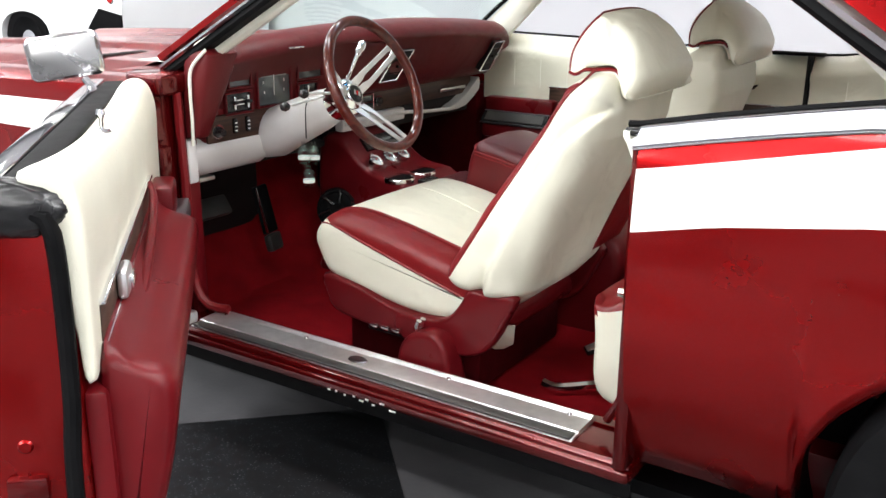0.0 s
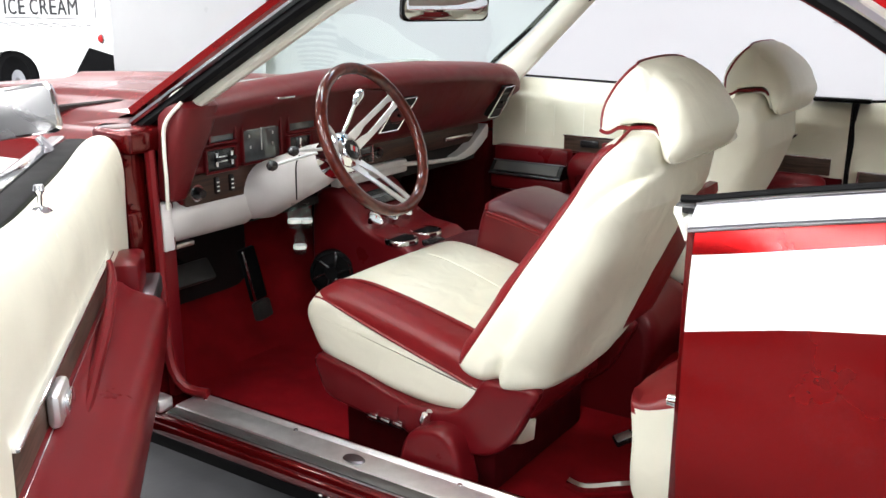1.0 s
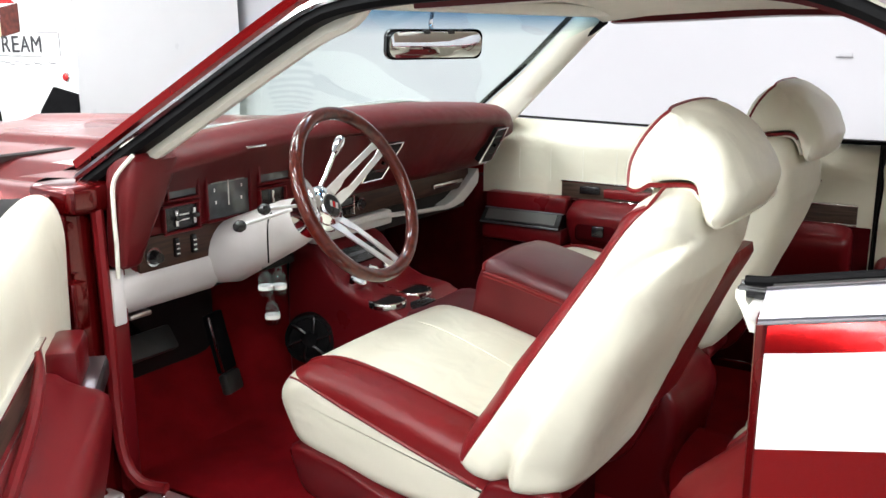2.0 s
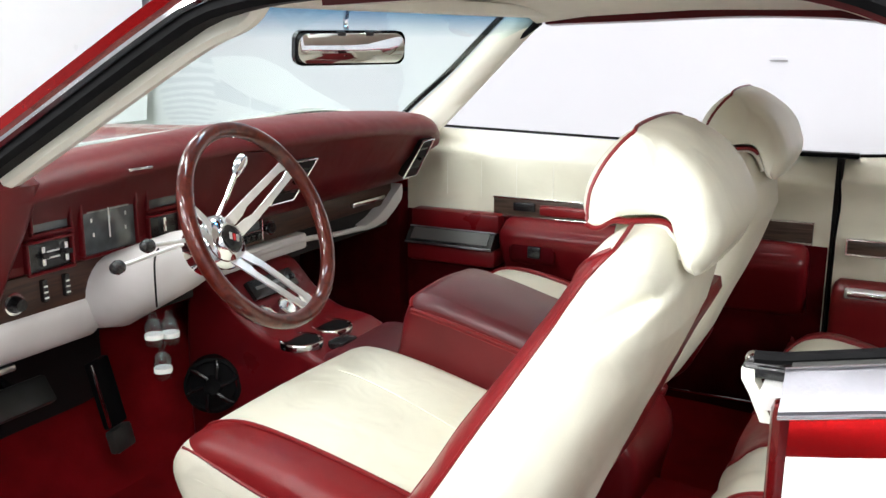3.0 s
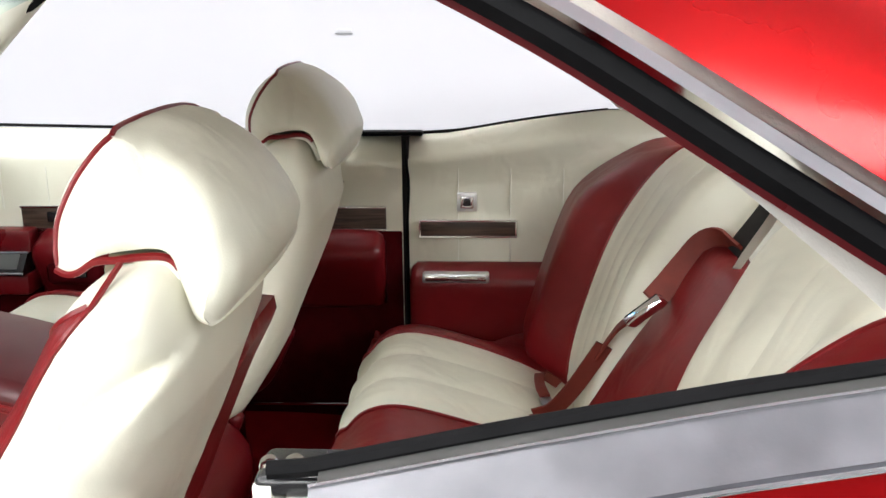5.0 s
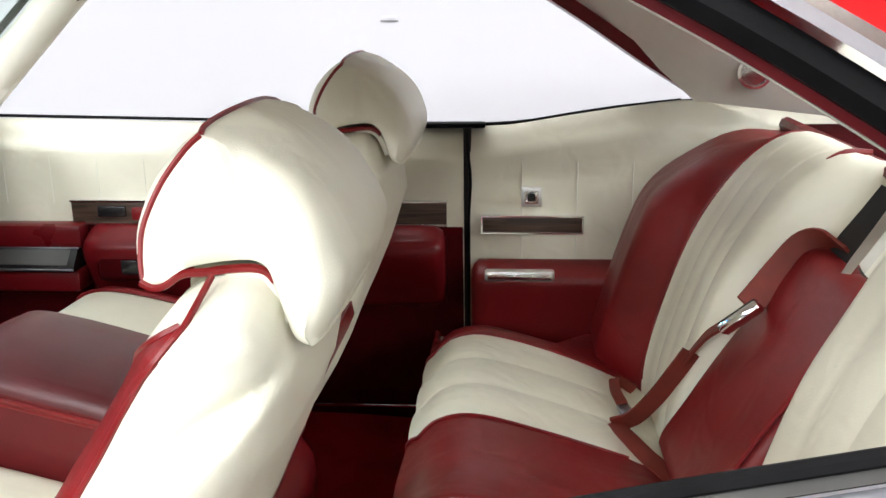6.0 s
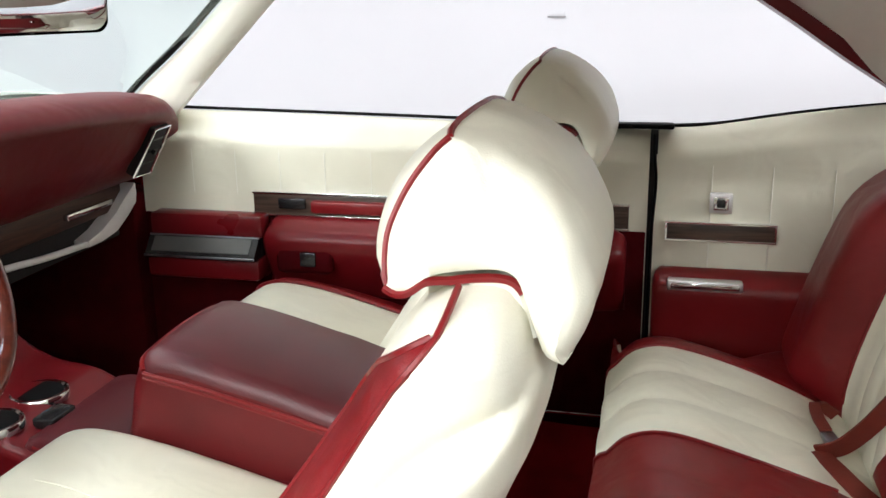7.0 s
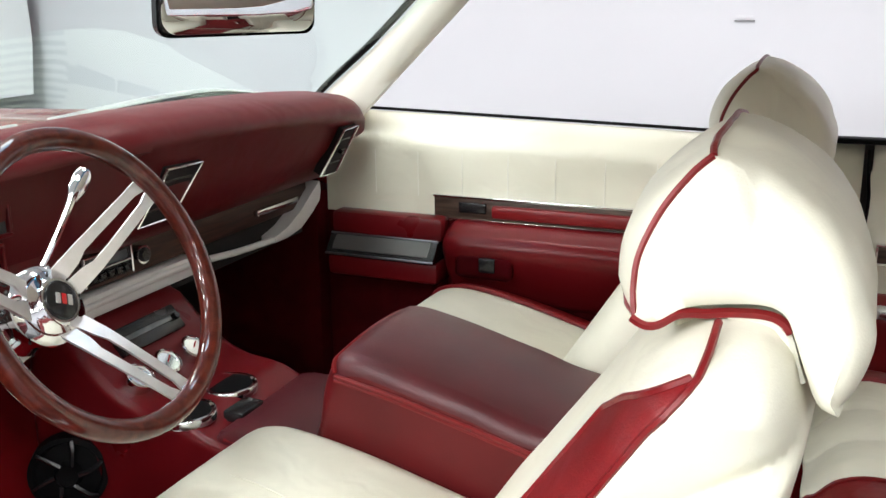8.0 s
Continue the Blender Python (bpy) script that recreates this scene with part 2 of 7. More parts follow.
BLACK_GLOSS = material("black_plastic", (0.012, 0.012, 0.013), 0.25, vary=0.2, scale=20)
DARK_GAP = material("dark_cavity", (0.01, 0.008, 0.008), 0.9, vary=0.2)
DIAL = material("smoked_dial_glass", (0.08, 0.092, 0.095), 0.12, vary=0.35, scale=22, coat=0.6)
DIAL_WHITE = material("white_dial_print", (0.75, 0.75, 0.72), 0.4, vary=0.03)
DASH_WOOD = wood("dash_woodgrain", (0.024, 0.009, 0.006), (0.062, 0.025, 0.015), 0.4, along="Y")
PANEL_WOOD = wood("panel_woodgrain", (0.035, 0.022, 0.016), (0.10, 0.062, 0.045), 0.42, along="X")
RIM_WOOD = wood("mahogany_rim", (0.045, 0.006, 0.004), (0.088, 0.013, 0.007), 0.3, coat=1.0, along="Z")
BELT = material("orange_red_belt", (0.17, 0.022, 0.012), 0.6, vary=0.15, scale=30, bump=0.6, bump_scale=600)
# grey reflection put into the glass colour, blurred by the roughness
DIM_MIRROR = material("dimmed_mirror_glass", (0.42, 0.42, 0.42), 0.28, metal=1.0, vary=0.01)
MIRROR = material("mirror_glass", (0.72, 0.73, 0.74), 0.02, metal=1.0, vary=0.01)
WALL = material("white_wall_paint", (0.48, 0.485, 0.51), 0.75, vary=0.015, scale=1.2, bump=0.1, bump_scale=90)
LEDGE = material("grey_ledge", (0.22, 0.22, 0.23), 0.7, vary=0.1)
# for the unseen wall by the far lamps, dark so it bounces little light
GREY_WALL = material("unseen_dark_wall_paint", (0.07, 0.07, 0.075), 0.75, vary=0.02, scale=1.2, bump=0.1, bump_scale=90)
CEILING_MAT = material("ceiling_paint", (0.82, 0.82, 0.83), 0.8, vary=0.03, scale=2)
TRUCK_PAINT = material("truck_white_paint", (0.84, 0.85, 0.85), 0.3, vary=0.02, scale=2, coat=0.6)
PRINT_DARK = material("dark_print", (0.05, 0.05, 0.055), 0.5)
LENS_RED = material("red_lens", (0.5, 0.02, 0.02), 0.12, coat=0.7)
HEADLINER = material("headliner", (0.80, 0.785, 0.72), 0.8, vary=0.03, scale=20, bump=0.3, bump_scale=300)


def tinted_glass(name, tint, top=None):
    m = bpy.data.materials.new(name)
    m.use_nodes = True
    nt = m.node_tree
    out = nt.nodes["Material Output"]
    nt.nodes.remove(nt.nodes["Principled BSDF"])
    tr = nt.nodes.new("ShaderNodeBsdfTransparent")
    gl = nt.nodes.new("ShaderNodeBsdfGlossy")
    gl.inputs["Roughness"].default_value = 0.0
    gl.inputs["Color"].default_value = (0.84, 0.96, 0.93, 1)
    fr = nt.nodes.new("ShaderNodeFresnel")
    fr.inputs["IOR"].default_value = 1.45
    mix = nt.nodes.new("ShaderNodeMixShader")
    tr.inputs["Color"].default_value = (*tint, 1)
    if top:
        co = nt.nodes.new("ShaderNodeTexCoord")
        sp = nt.nodes.new("ShaderNodeSeparateXYZ")
        nt.links.new(co.outputs["Object"], sp.inputs["Vector"])
        ramp = nt.nodes.new("ShaderNodeValToRGB")
        rng = nt.nodes.new("ShaderNodeMapRange")
        rng.inputs["From Min"].default_value, rng.inputs["From Max"].default_value = top[1], top[2]
        nt.links.new(sp.outputs["Z"], rng.inputs["Value"])
        nt.links.new(rng.outputs["Result"], ramp.inputs["Fac"])
        ramp.color_ramp.elements[0].color, ramp.color_ramp.elements[1].color = (*tint, 1), (*top[0], 1)
        nt.links.new(ramp.outputs["Color"], tr.inputs["Color"])
    cap = nt.nodes.new("ShaderNodeMath")
    cap.operation = "MINIMUM"
    cap.inputs[1].default_value = 0.11
    nt.links.new(fr.outputs["Fac"], cap.inputs[0])
    nt.links.new(cap.outputs["Value"], mix.inputs["Fac"])
    nt.links.new(tr.outputs["BSDF"], mix.inputs[1])
    nt.links.new(gl.outputs["BSDF"], mix.inputs[2])
    nt.links.new(mix.outputs["Shader"], out.inputs["Surface"])
    return m


WINDSHIELD = tinted_glass("tinted_windshield", (0.90, 1.0, 0.975), ((0.02, 0.20, 0.38), 1.270, 1.335))
CLEAR_GLASS = tinted_glass("clear_glass", (0.9, 0.95, 0.94))
CLEAR = tinted_glass("clear_plastic", (0.84, 0.85, 0.87))


def glow(name, colour, strength):
    m = bpy.data.materials.new(name)
    m.use_nodes = True
    b = m.node_tree.nodes["Principled BSDF"]
    b.inputs["Emission Color"].default_value = (*colour, 1)
    b.inputs["Emission Strength"].default_value = strength
    return m


LIT = glow("lit_diffuser", (1.0, 0.98, 0.95), 9.0)


def floor_material():
    m = material("showroom_floor_grey", (0.105, 0.105, 0.11), 0.5, vary=0.2, scale=5, bump=0.3, bump_scale=60, stain=0.3)
    return m


FLOOR_GREY = floor_material()


def speckle_material():
    m = bpy.data.materials.new("black_speckled_tile")
    m.use_nodes = True
    nt = m.node_tree
    b = nt.nodes["Principled BSDF"]
    co = nt.nodes.new("ShaderNodeTexCoord")
    vo = nt.nodes.new("ShaderNodeTexVoronoi")
    vo.inputs["Scale"].default_value = 120
    nt.links.new(co.outputs["Object"], vo.inputs["Vector"])
    ramp = nt.nodes.new("ShaderNodeValToRGB")
    ramp.color_ramp.elements[0].position, ramp.color_ramp.elements[1].position = 0.16, 0.26
    ramp.color_ramp.elements[0].color, ramp.color_ramp.elements[1].color = (0.13, 0.13, 0.14, 1), (0.014, 0.016, 0.018, 1)
    nt.links.new(vo.outputs["Distance"], ramp.inputs["Fac"])
    nz = nt.nodes.new("ShaderNodeTexNoise")
    nz.inputs["Scale"].default_value = 26
    nt.links.new(co.outputs["Object"], nz.inputs["Vector"])
    gate = nt.nodes.new("ShaderNodeMapRange")
    gate.inputs["From Min"].default_value, gate.inputs["From Max"].default_value = 0.44, 0.54
    nt.links.new(nz.outputs["Fac"], gate.inputs["Value"])
    mix = nt.nodes.new("ShaderNodeMixRGB")
    mix.inputs["Color1"].default_value = (0.013, 0.013, 0.014, 1)
    nt.links.new(gate.outputs["Result"], mix.inputs["Fac"])
    nt.links.new(ramp.outputs["Color"], mix.inputs["Color2"])
    nt.links.new(mix.outputs["Color"], b.inputs["Base Color"])
    b.inputs["Roughness"].default_value = 0.3
    return m


SPECKLE = speckle_material()


# ---------- the showroom ----------
def setting(name, bm, mat, label, category, smooth=35):
    return tagged(part(name, bm, mat, None, label, smooth), label, category, kind="structure")


setting("ground", boxed(-14, 9, -17, 7, -0.2, 0.0), FLOOR_GREY, "grey worn showroom concrete floor", "floor")
setting("ceiling", boxed(-14, 9, -17, 7, CEILING_Z, CEILING_Z + 0.2), CEILING_MAT, "plain pale grey showroom ceiling", "ceiling")


def wall_between(name, a, b, label):
    a, b = Vector((*a, 0)), Vector((*b, 0))
    d = (b - a).normalized()
    n = Vector((-d.y, d.x, 0)) * 0.2
    bm = bmesh.new()
    loft(bm, [[a, b, b + n, a + n], [p + Vector((0, 0, CEILING_Z)) for p in (a, b, b + n, a + n)]])
    return setting(name, bm, WALL, label, "wall", 0)


WALL_A, WALL_B = Vector((-13.0, 6.5, 0)), Vector((8.0, 0.63, 0))
wall_between("wall_east", (8.0, 0.63), (-13.0, 6.5), "smooth white painted showroom wall")
wall_between("wall_south", (-13.0, 6.5), (-13.0, -16.0), "white painted end wall of the showroom")
# this wall is out of view; its dark colour only shapes the light
wall_between("wall_west", (-13.0, -16.0), (8.0, -16.0), "unseen showroom wall darkened to limit its bounce light").data.materials[0] = GREY_WALL
wall_between("wall_north", (8.0, -16.0), (8.0, 0.63), "white painted rear wall of the showroom")


def wall_plate(t, z, w):
    d = (WALL_B - WALL_A).normalized()
    p = WALL_A + d * t
    n = Vector((d.y, -d.x, 0))
    p = p + n * 0.2
    at = Matrix(((d.x, -n.x, 0, p.x), (d.y, -n.y, 0, p.y), (0, 0, 1, z), (0, 0, 0, 1)))
    ob = part("wall_plate", boxed(-w / 2, w / 2, -0.0025, 0.0, -0.0605, -0.045, 0.001), WALL, None, at=at)
    tagged(ob, "small flush white wall plate with a thin ledge", "wall plate", "wall plates")
    part("ledge", boxed(-0.04, 0.04, -0.006, 0.0, -0.067, -0.0615, 0.001), LEDGE, ob, "thin grey ledge")
    return ob


wall_plate(13.794, 1.232, 0.07)
wall_plate(7.6, 1.22, 0.08)


def speckled_tile(x, y, rot, w):
    ob = part("floor_tile", boxed(-w / 2, w / 2, -w / 2, w / 2, -0.01, 0.004), SPECKLE, None, at=pose(x, y, 0, 0, 0, rot))
    return tagged(ob, "black floor tile with pale speckles", "floor tile", "speckled floor tiles", "structure")


TILE = 0.92
for ix in range(-3, 4):
    for iy in range(-3, 4):
        if (ix + iy) % 2 == 0:
            a, c = TILE * (ix - 0.5), TILE * (iy + 0.5)
            speckled_tile(-0.17 + 0.713 * a + 0.701 * c, -0.53 + 0.701 * a - 0.713 * c, 44.5, TILE)


def ceiling_light(x, y):
    e = empty("ceiling_light", pose(x, y, CEILING_Z - 0.06))
    tagged(e, "long white ceiling light with a glowing diffuser", "ceiling light", "ceiling lights")
    part("housing", boxed(-1.0, 1.0, -0.3, 0.3, 0.0, 0.06, 0.01), WALL, e)
    part("diffuser", boxed(-0.95, 0.95, -0.25, 0.25, -0.02, -0.002, 0.005), LIT, e, "glowing white diffuser")
    return e


first_light = ceiling_light(*LAMPS[0][:2])
for lx, ly, watts in LAMPS[1:]:
    copy_thing(first_light, pose(lx, ly, CEILING_Z - 0.06))

# ---------- the car ----------
car = empty("car", pose(0, 0, 0))
tagged(car, "red and white two-door coupe with its driver door open", "car")


def table(xs, ys):
    return lambda x: float(np.interp(x, xs, ys))


body_out = table([0.20, 0.26, 0.31, 0.45, 0.60, 0.75, 0.85, 0.93, 0.97, 1.0, 1.04], [0.80, 0.862, 0.888, 0.935, 0.960, 0.962, 0.958, 0.948, 0.935, 0.925, 0.915])
belt_z = table([-2.5, -0.65, 0.72, 0.85, 1.0, 1.13, 1.45, 2.2, 2.8], [0.90, 0.955, 0.947, 0.972, 0.998, 1.018, 1.03, 0.99, 0.94])
band_lo = table([-2.5, -0.65, 0.74, 0.9, 1.16, 1.6, 2.8], [0.80, 0.81, 0.795, 0.83, 0.868, 0.885, 0.84])
band_hi = table([-2.5, -0.65, 0.75, 1.15, 1.6, 2.8], [0.865, 0.90, 0.912, 0.992, 1.0, 0.90])
REAR_AXLE, FRONT_AXLE, ARCH = 1.47, -1.60, 0.405


def arch_z(x):
    for c in (REAR_AXLE, FRONT_AXLE):
        if abs(x - c) < ARCH:
            return 0.33 + math.sqrt(ARCH ** 2 - (x - c) ** 2) * 0.92
    return 0.0


def side_panel(x0, x1, s, name, label):
    """Outer sheet metal of one side (s: -1 left, 1 right) with its white stripe and wheel arch."""
    xs = sorted({x0, x1} | {x0 + (x1 - x0) * k / 46 for k in range(47)} | {c + sg * ARCH * f for c in (REAR_AXLE, FRONT_AXLE) for sg in (-1, 1) for f in (1.001, 0.998, 0.98, 0.94, 0.87) if x0 < c + sg * ARCH * f < x1})
    bm = bmesh.new()
    rows = []
    for x in xs:
        zb = belt_z(x)
        lo = min(max(0.27 + 0.03 * (x > 0), arch_z(x)), 0.74)
        zs = [lo + (band_lo(x) - lo) * k / 10 for k in range(11)]
        zs += [band_lo(x) + (min(band_hi(x), zb - 0.012) - band_lo(x)) * k / 3 for k in range(1, 4)]
        top = zs[-1]
        zs += [top + (zb - top) * k / 3 for k in range(1, 4)]
        flare = 0.008 * math.exp(-((abs(x - (REAR_AXLE if x > 0 else FRONT_AXLE)) - ARCH) / 0.12) ** 2) if abs(x - (REAR_AXLE if x > 0 else FRONT_AXLE)) > ARCH else 0.008
        row = []
        taper = 0.10 * max(0.0, (abs(x - 0.2) - 1.7)) ** 2
        for k, z in enumerate(zs):
            y = body_out(z) - taper + flare * math.exp(-(k * 0.42) ** 2)
            row.append(bm.verts.new((x, s * y, z)))
        inner = bm.verts.new((x, s * (body_out(zs[0]) - taper - 0.07), zs[0] + 0.005))
        rows.append([inner] + row)
    for a, b in zip(rows, rows[1:]):
        for k in range(len(a) - 1):
            bm.faces.new((a[k], b[k], b[k + 1], a[k + 1]))
    kinds = {}
    bm.faces.index_update()
    per = len(rows[0]) - 1
    for i, f in enumerate(bm.faces):
        kinds[f.index] = 1 if 11 <= i % per <= 13 else 0
    bm.faces.ensure_lookup_table()
    made = []
    for idx, nm, mat, lb in ((0, name, PAINT, label), (1, "side_stripe", WHITE_PAINT, "broad white painted side stripe")):
        piece = bm.copy()
        piece.faces.ensure_lookup_table()
        bmesh.ops.delete(piece, geom=[f for f in piece.faces if kinds[f.index] != idx], context="FACES")
        if s > 0:
            bmesh.ops.reverse_faces(piece, faces=piece.faces)
        me = bpy.data.meshes.new(nm)
        piece.to_mesh(me)
        piece.free()
        me.materials.append(mat)
        me.polygons.foreach_set("use_smooth", [True] * len(me.polygons))
        ob = new(nm, me)
        ob.parent = made[0] if made else car
        ob["label"] = lb
        made.append(ob)
    bm.free()
    return made[0]


quarter_left = side_panel(0.745, 2.75, -1, "quarter_panel", "glossy metallic red rear quarter panel")
quarter_right = side_panel(0.66, 2.75, 1, "quarter_panel", "glossy metallic red rear quarter panel")
fender_left = side_panel(-2.5, -0.63, -1, "front_fender", "glossy metallic red front fender")
fender_right = side_panel(-2.5, -0.63, 1, "front_fender", "glossy metallic red front fender")
side_panel(-0.62, 0.65, 1, "door_skin", "glossy metallic red closed passenger door skin")


def grid_sheet(bm, xs, ys, fz, thick=0.02):
    top = [[bm.verts.new((x, y, fz(x, y))) for y in ys] for x in xs]
    for i in range(len(xs) - 1):
        for j in range(len(ys) - 1):
            bm.faces.new((top[i][j], top[i + 1][j], top[i + 1][j + 1], top[i][j + 1]))
    return bm


def steps(a, b, n):
    return [a + (b - a) * k / n for k in range(n + 1)]


# hood with a raised centre and creases, and the fender tops beside it
def hood_z(x, y):
    base = 0.985 - 0.045 * ((-0.8 - x) / 1.7) ** 2 - 0.012 * (y / 0.7) ** 2
    ridge = 0.022 * math.exp(-((abs(y) - 0.36) / 0.05) ** 2)
    return base + ridge - 0.02 * max(0.0, abs(y) - 0.62) / 0.1


part("hood", grid_sheet(bmesh.new(), steps(-2.5, -0.93, 24), steps(-0.74, 0.74, 60), hood_z), PAINT, car, "long glossy red hood with raised creases")


def fender_top(s):
    bm = bmesh.new()
    rows = []
    for x in steps(-2.5, -0.64, 20):
        zb, row = belt_z(x), []
        taper = 0.10 * max(0.0, (abs(x - 0.2) - 1.7)) ** 2
        for k in range(9):
            f = k / 8
            y = body_out(zb) - taper + (0.745 - body_out(zb) + taper) * f
            row.append(bm.verts.new((x, s * y, zb + (hood_z(x, 0.745) - zb) * f + 0.022 * math.sin(math.pi * f))))
        rows.append(row)
    for a, b in zip(rows, rows[1:]):
        for k in range(8):
            bm.faces.new((a[k], b[k], b[k + 1], a[k + 1]))
    return bm


part("fender_top", fender_top(-1), PAINT, fender_left)
part("fender_top", fender_top(1), PAINT, fender_right)
part("cowl_panel", grid_sheet(bmesh.new(), steps(-0.935, -0.66, 6), steps(-0.78, 0.78, 24), lambda x, y: 0.965 + 0.02 * (x + 0.93) / 0.3), PAINT, car, "red cowl panel below the windshield")

# ends of the body
part("front_end", boxed(-2.62, -2.48, -0.60, 0.60, 0.35, 0.90, 0.04), BLACK_GLOSS, car, "dark recessed grille and front end")
part("front_bumper", boxed(-2.72, -2.55, -0.72, 0.72, 0.38, 0.52, 0.04), CHROME, car, "chrome front bumper")
part("rear_bumper", boxed(2.72, 2.86, -0.72, 0.72, 0.40, 0.54, 0.04), CHROME, car, "chrome rear bumper")
part("tail_panel", boxed(2.62, 2.76, -0.60, 0.60, 0.38, 0.93, 0.03), PAINT, car, "red tail panel")
part("trunk_lid", grid_sheet(bmesh.new(), steps(1.82, 2.74, 10), steps(-0.88, 0.88, 16), lambda x, y: 0.998 - 0.06 * ((x - 1.8) / 0.95) ** 2 - 0.01 * (y / 0.8) ** 4), PAINT, car, "glossy red trunk lid")
part("underbody", boxed(-2.5, 2.65, -0.74, 0.74, 0.13, 0.165), BLACK, car, "black underbody")


def wheel(x, s):
    at = pose(x, s * 0.83, 0.345, -90 * s * -1, 0, 0)
    hub = part("wheel", lathe(bmesh.new(), [(0.05, 0.055), (0.12, 0.05), (0.17, 0.03), (0.185, 0.06), (0.195, 0.06), (0.195, -0.12), (0.05, -0.12)], Matrix(), 32), CHROME, car, "chrome road wheel with a black tyre", at=at)
    part("tyre", lathe(bmesh.new(), [(0.195, 0.055), (0.24, 0.085), (0.30, 0.085), (0.335, 0.06), (0.345, 0.03), (0.345, -0.10), (0.33, -0.13), (0.25, -0.15), (0.195, -0.12)], Matrix(), 48), BLACK, hub, "black rubber tyre")
    part("cap", lathe(bmesh.new(), [(0.001, 0.075), (0.035, 0.07), (0.045, 0.05)], Matrix(), 20), CHROME, hub)
    for k in range(5):
        a = 2 * math.pi * k / 5
        part("spoke", tube(bmesh.new(), [(0.05 * math.cos(a), 0.05 * math.sin(a), 0.055), (0.18 * math.cos(a), 0.18 * math.sin(a), 0.05)], 0.018, 8), CHROME, hub)
    return hub


for wx in (REAR_AXLE, FRONT_AXLE):
    for s in (-1, 1):
        wheel(wx, s)
for s in (-1, 1):
    for wx in (REAR_AXLE, FRONT_AXLE):
        bm = bmesh.new()
        ring = [(wx + 0.43 * math.cos(a), 0.33 + 0.40 * math.sin(a)) for a in steps(-0.35, math.pi + 0.35, 20)]
        loft(bm, [[Vector((x, s * 0.91, z)) for x, z in ring], [Vector((x, s * 0.58, z)) for x, z in ring]], closed=False, caps=False)
        bm.faces.new([bm.verts.new((x, s * 0.58, z)) for x, z in ring])
        part("wheel_well", bm, BLACK, car, "dark wheel well liner")

# belt mouldings of the quarters
for s, x0 in ((-1, 0.735), (1, 0.66)):
    bm = bmesh.new()
    rings, left = [], 1 if s < 0 else 0
    for x in steps(x0, 1.75, 24):
        z = belt_z(x) - (0.035 if s > 0 else 0.0)
        y = body_out(z)
        rings.append([Vector((x, s * yy, zz)) for yy, zz in ((y + 0.004 + 0.003 * left, z - 0.004), (y + 0.003 + 0.005 * left, z + 0.004 - 0.002 * left), (y - 0.004 - 0.005 * left, z + 0.014 + 0.001 * left), (y - 0.026, z + 0.034 - 0.003 * left), (y - 0.030, z + 0.030 - 0.003 * left), (y - 0.030, z - 0.012))])
    loft(bm, rings)
    mould = part("belt_moulding", bm, WORN_DIMMED_TRIM, quarter_left if s < 0 else quarter_right, "worn metal belt moulding with a dim reflection in its colour")
    if s < 0:
        for row, r in ((0, 0.0022), (3, 0.0018)):
            part("bright_edge", tube(bmesh.new(), [ring[row] + Vector((0, s * 0.0005, 0.0005)) for ring in rings], r, 6), CHROME, mould, "polished edge of the moulding")
    bm = bmesh.new()
    tube(bm, [(x, s * (body_out(belt_z(x)) - 0.046), belt_z(x) + (0.035 if s < 0 else 0.0)) for x in steps(x0 - 0.03, 1.3, 24)], 0.0065, 8)
    part("window_seal", bm, BLACK, quarter_left if s < 0 else quarter_right, "black rubber window seal")
    if s > 0:
        continue
    bm = bmesh.new()
    loft(bm, [[Vector((x, s * (body_out(belt_z(x)) - q), belt_z(x) + h)) for q, h in ((0.027, 0.027), (0.040, 0.033), (0.056, 0.033), (0.056, 0.0), (0.031, 0.0))] for x in steps(x0 + 0.004, 1.6, 20)])
    part("belt_flange", bm, SATIN, quarter_left if s < 0 else quarter_right, "dull grey metal window flange")

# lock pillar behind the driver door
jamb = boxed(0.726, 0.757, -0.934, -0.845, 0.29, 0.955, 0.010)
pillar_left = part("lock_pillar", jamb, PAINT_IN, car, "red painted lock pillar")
cap = part("end_cap", boxed(0.693, 0.752, -0.892, -0.846, 0.958, 0.974, 0.006, 3), BLACK_GLOSS, pillar_left, "black corner cap with two bright screws")
for cx, cy, r in ((0.7175, -0.872, 0.0085), (0.700, -0.872, 0.0075)):
    part("screw", lathe(bmesh.new(), [(0.001, 0.006), (0.006, 0.005), (0.0085, 0.0)], aim((cx, cy, 0.973), (-0.15, -0.25, 1)) @ Matrix.Scale(r / 0.0085, 4), 14), CHROME, cap)
# a pale wedge hanging under the cap and the folded end of the moulding
bm = bmesh.new()
loft(bm, [[Vector((x + a, y0 + b, z)) for a, b in ((0.0, 0.0), (0.012, 0.0), (0.012, w), (0.0, w))] for x, z, y0, w in ((0.693, 0.968, -0.893, 0.022), (0.694, 0.958, -0.896, 0.024), (0.702, 0.945, -0.897, 0.020), (0.714, 0.918, -0.897, 0.007))])
part("cap_bracket", bm, CREAM_TRIM, pillar_left, "pale tapering bracket under the corner cap", 20)
bm = bmesh.new()
loft(bm, [[Vector((x, y, z)) for y, z in ((-0.918, 0.954), (-0.880, 0.958), (-0.880, 0.944), (-0.914, 0.938))] for x in (0.714, 0.736)])
part("moulding_end", bm, DIAL_WHITE, pillar_left, "bright end of the belt moulding", 20)
part("striker_bolt", lathe(bmesh.new(), [(0.001, 0.02), (0.009, 0.019), (0.011, 0.0)], aim((0.726, -0.90, 0.655), (-1, 0, 0)), 12), CHROME, pillar_left)
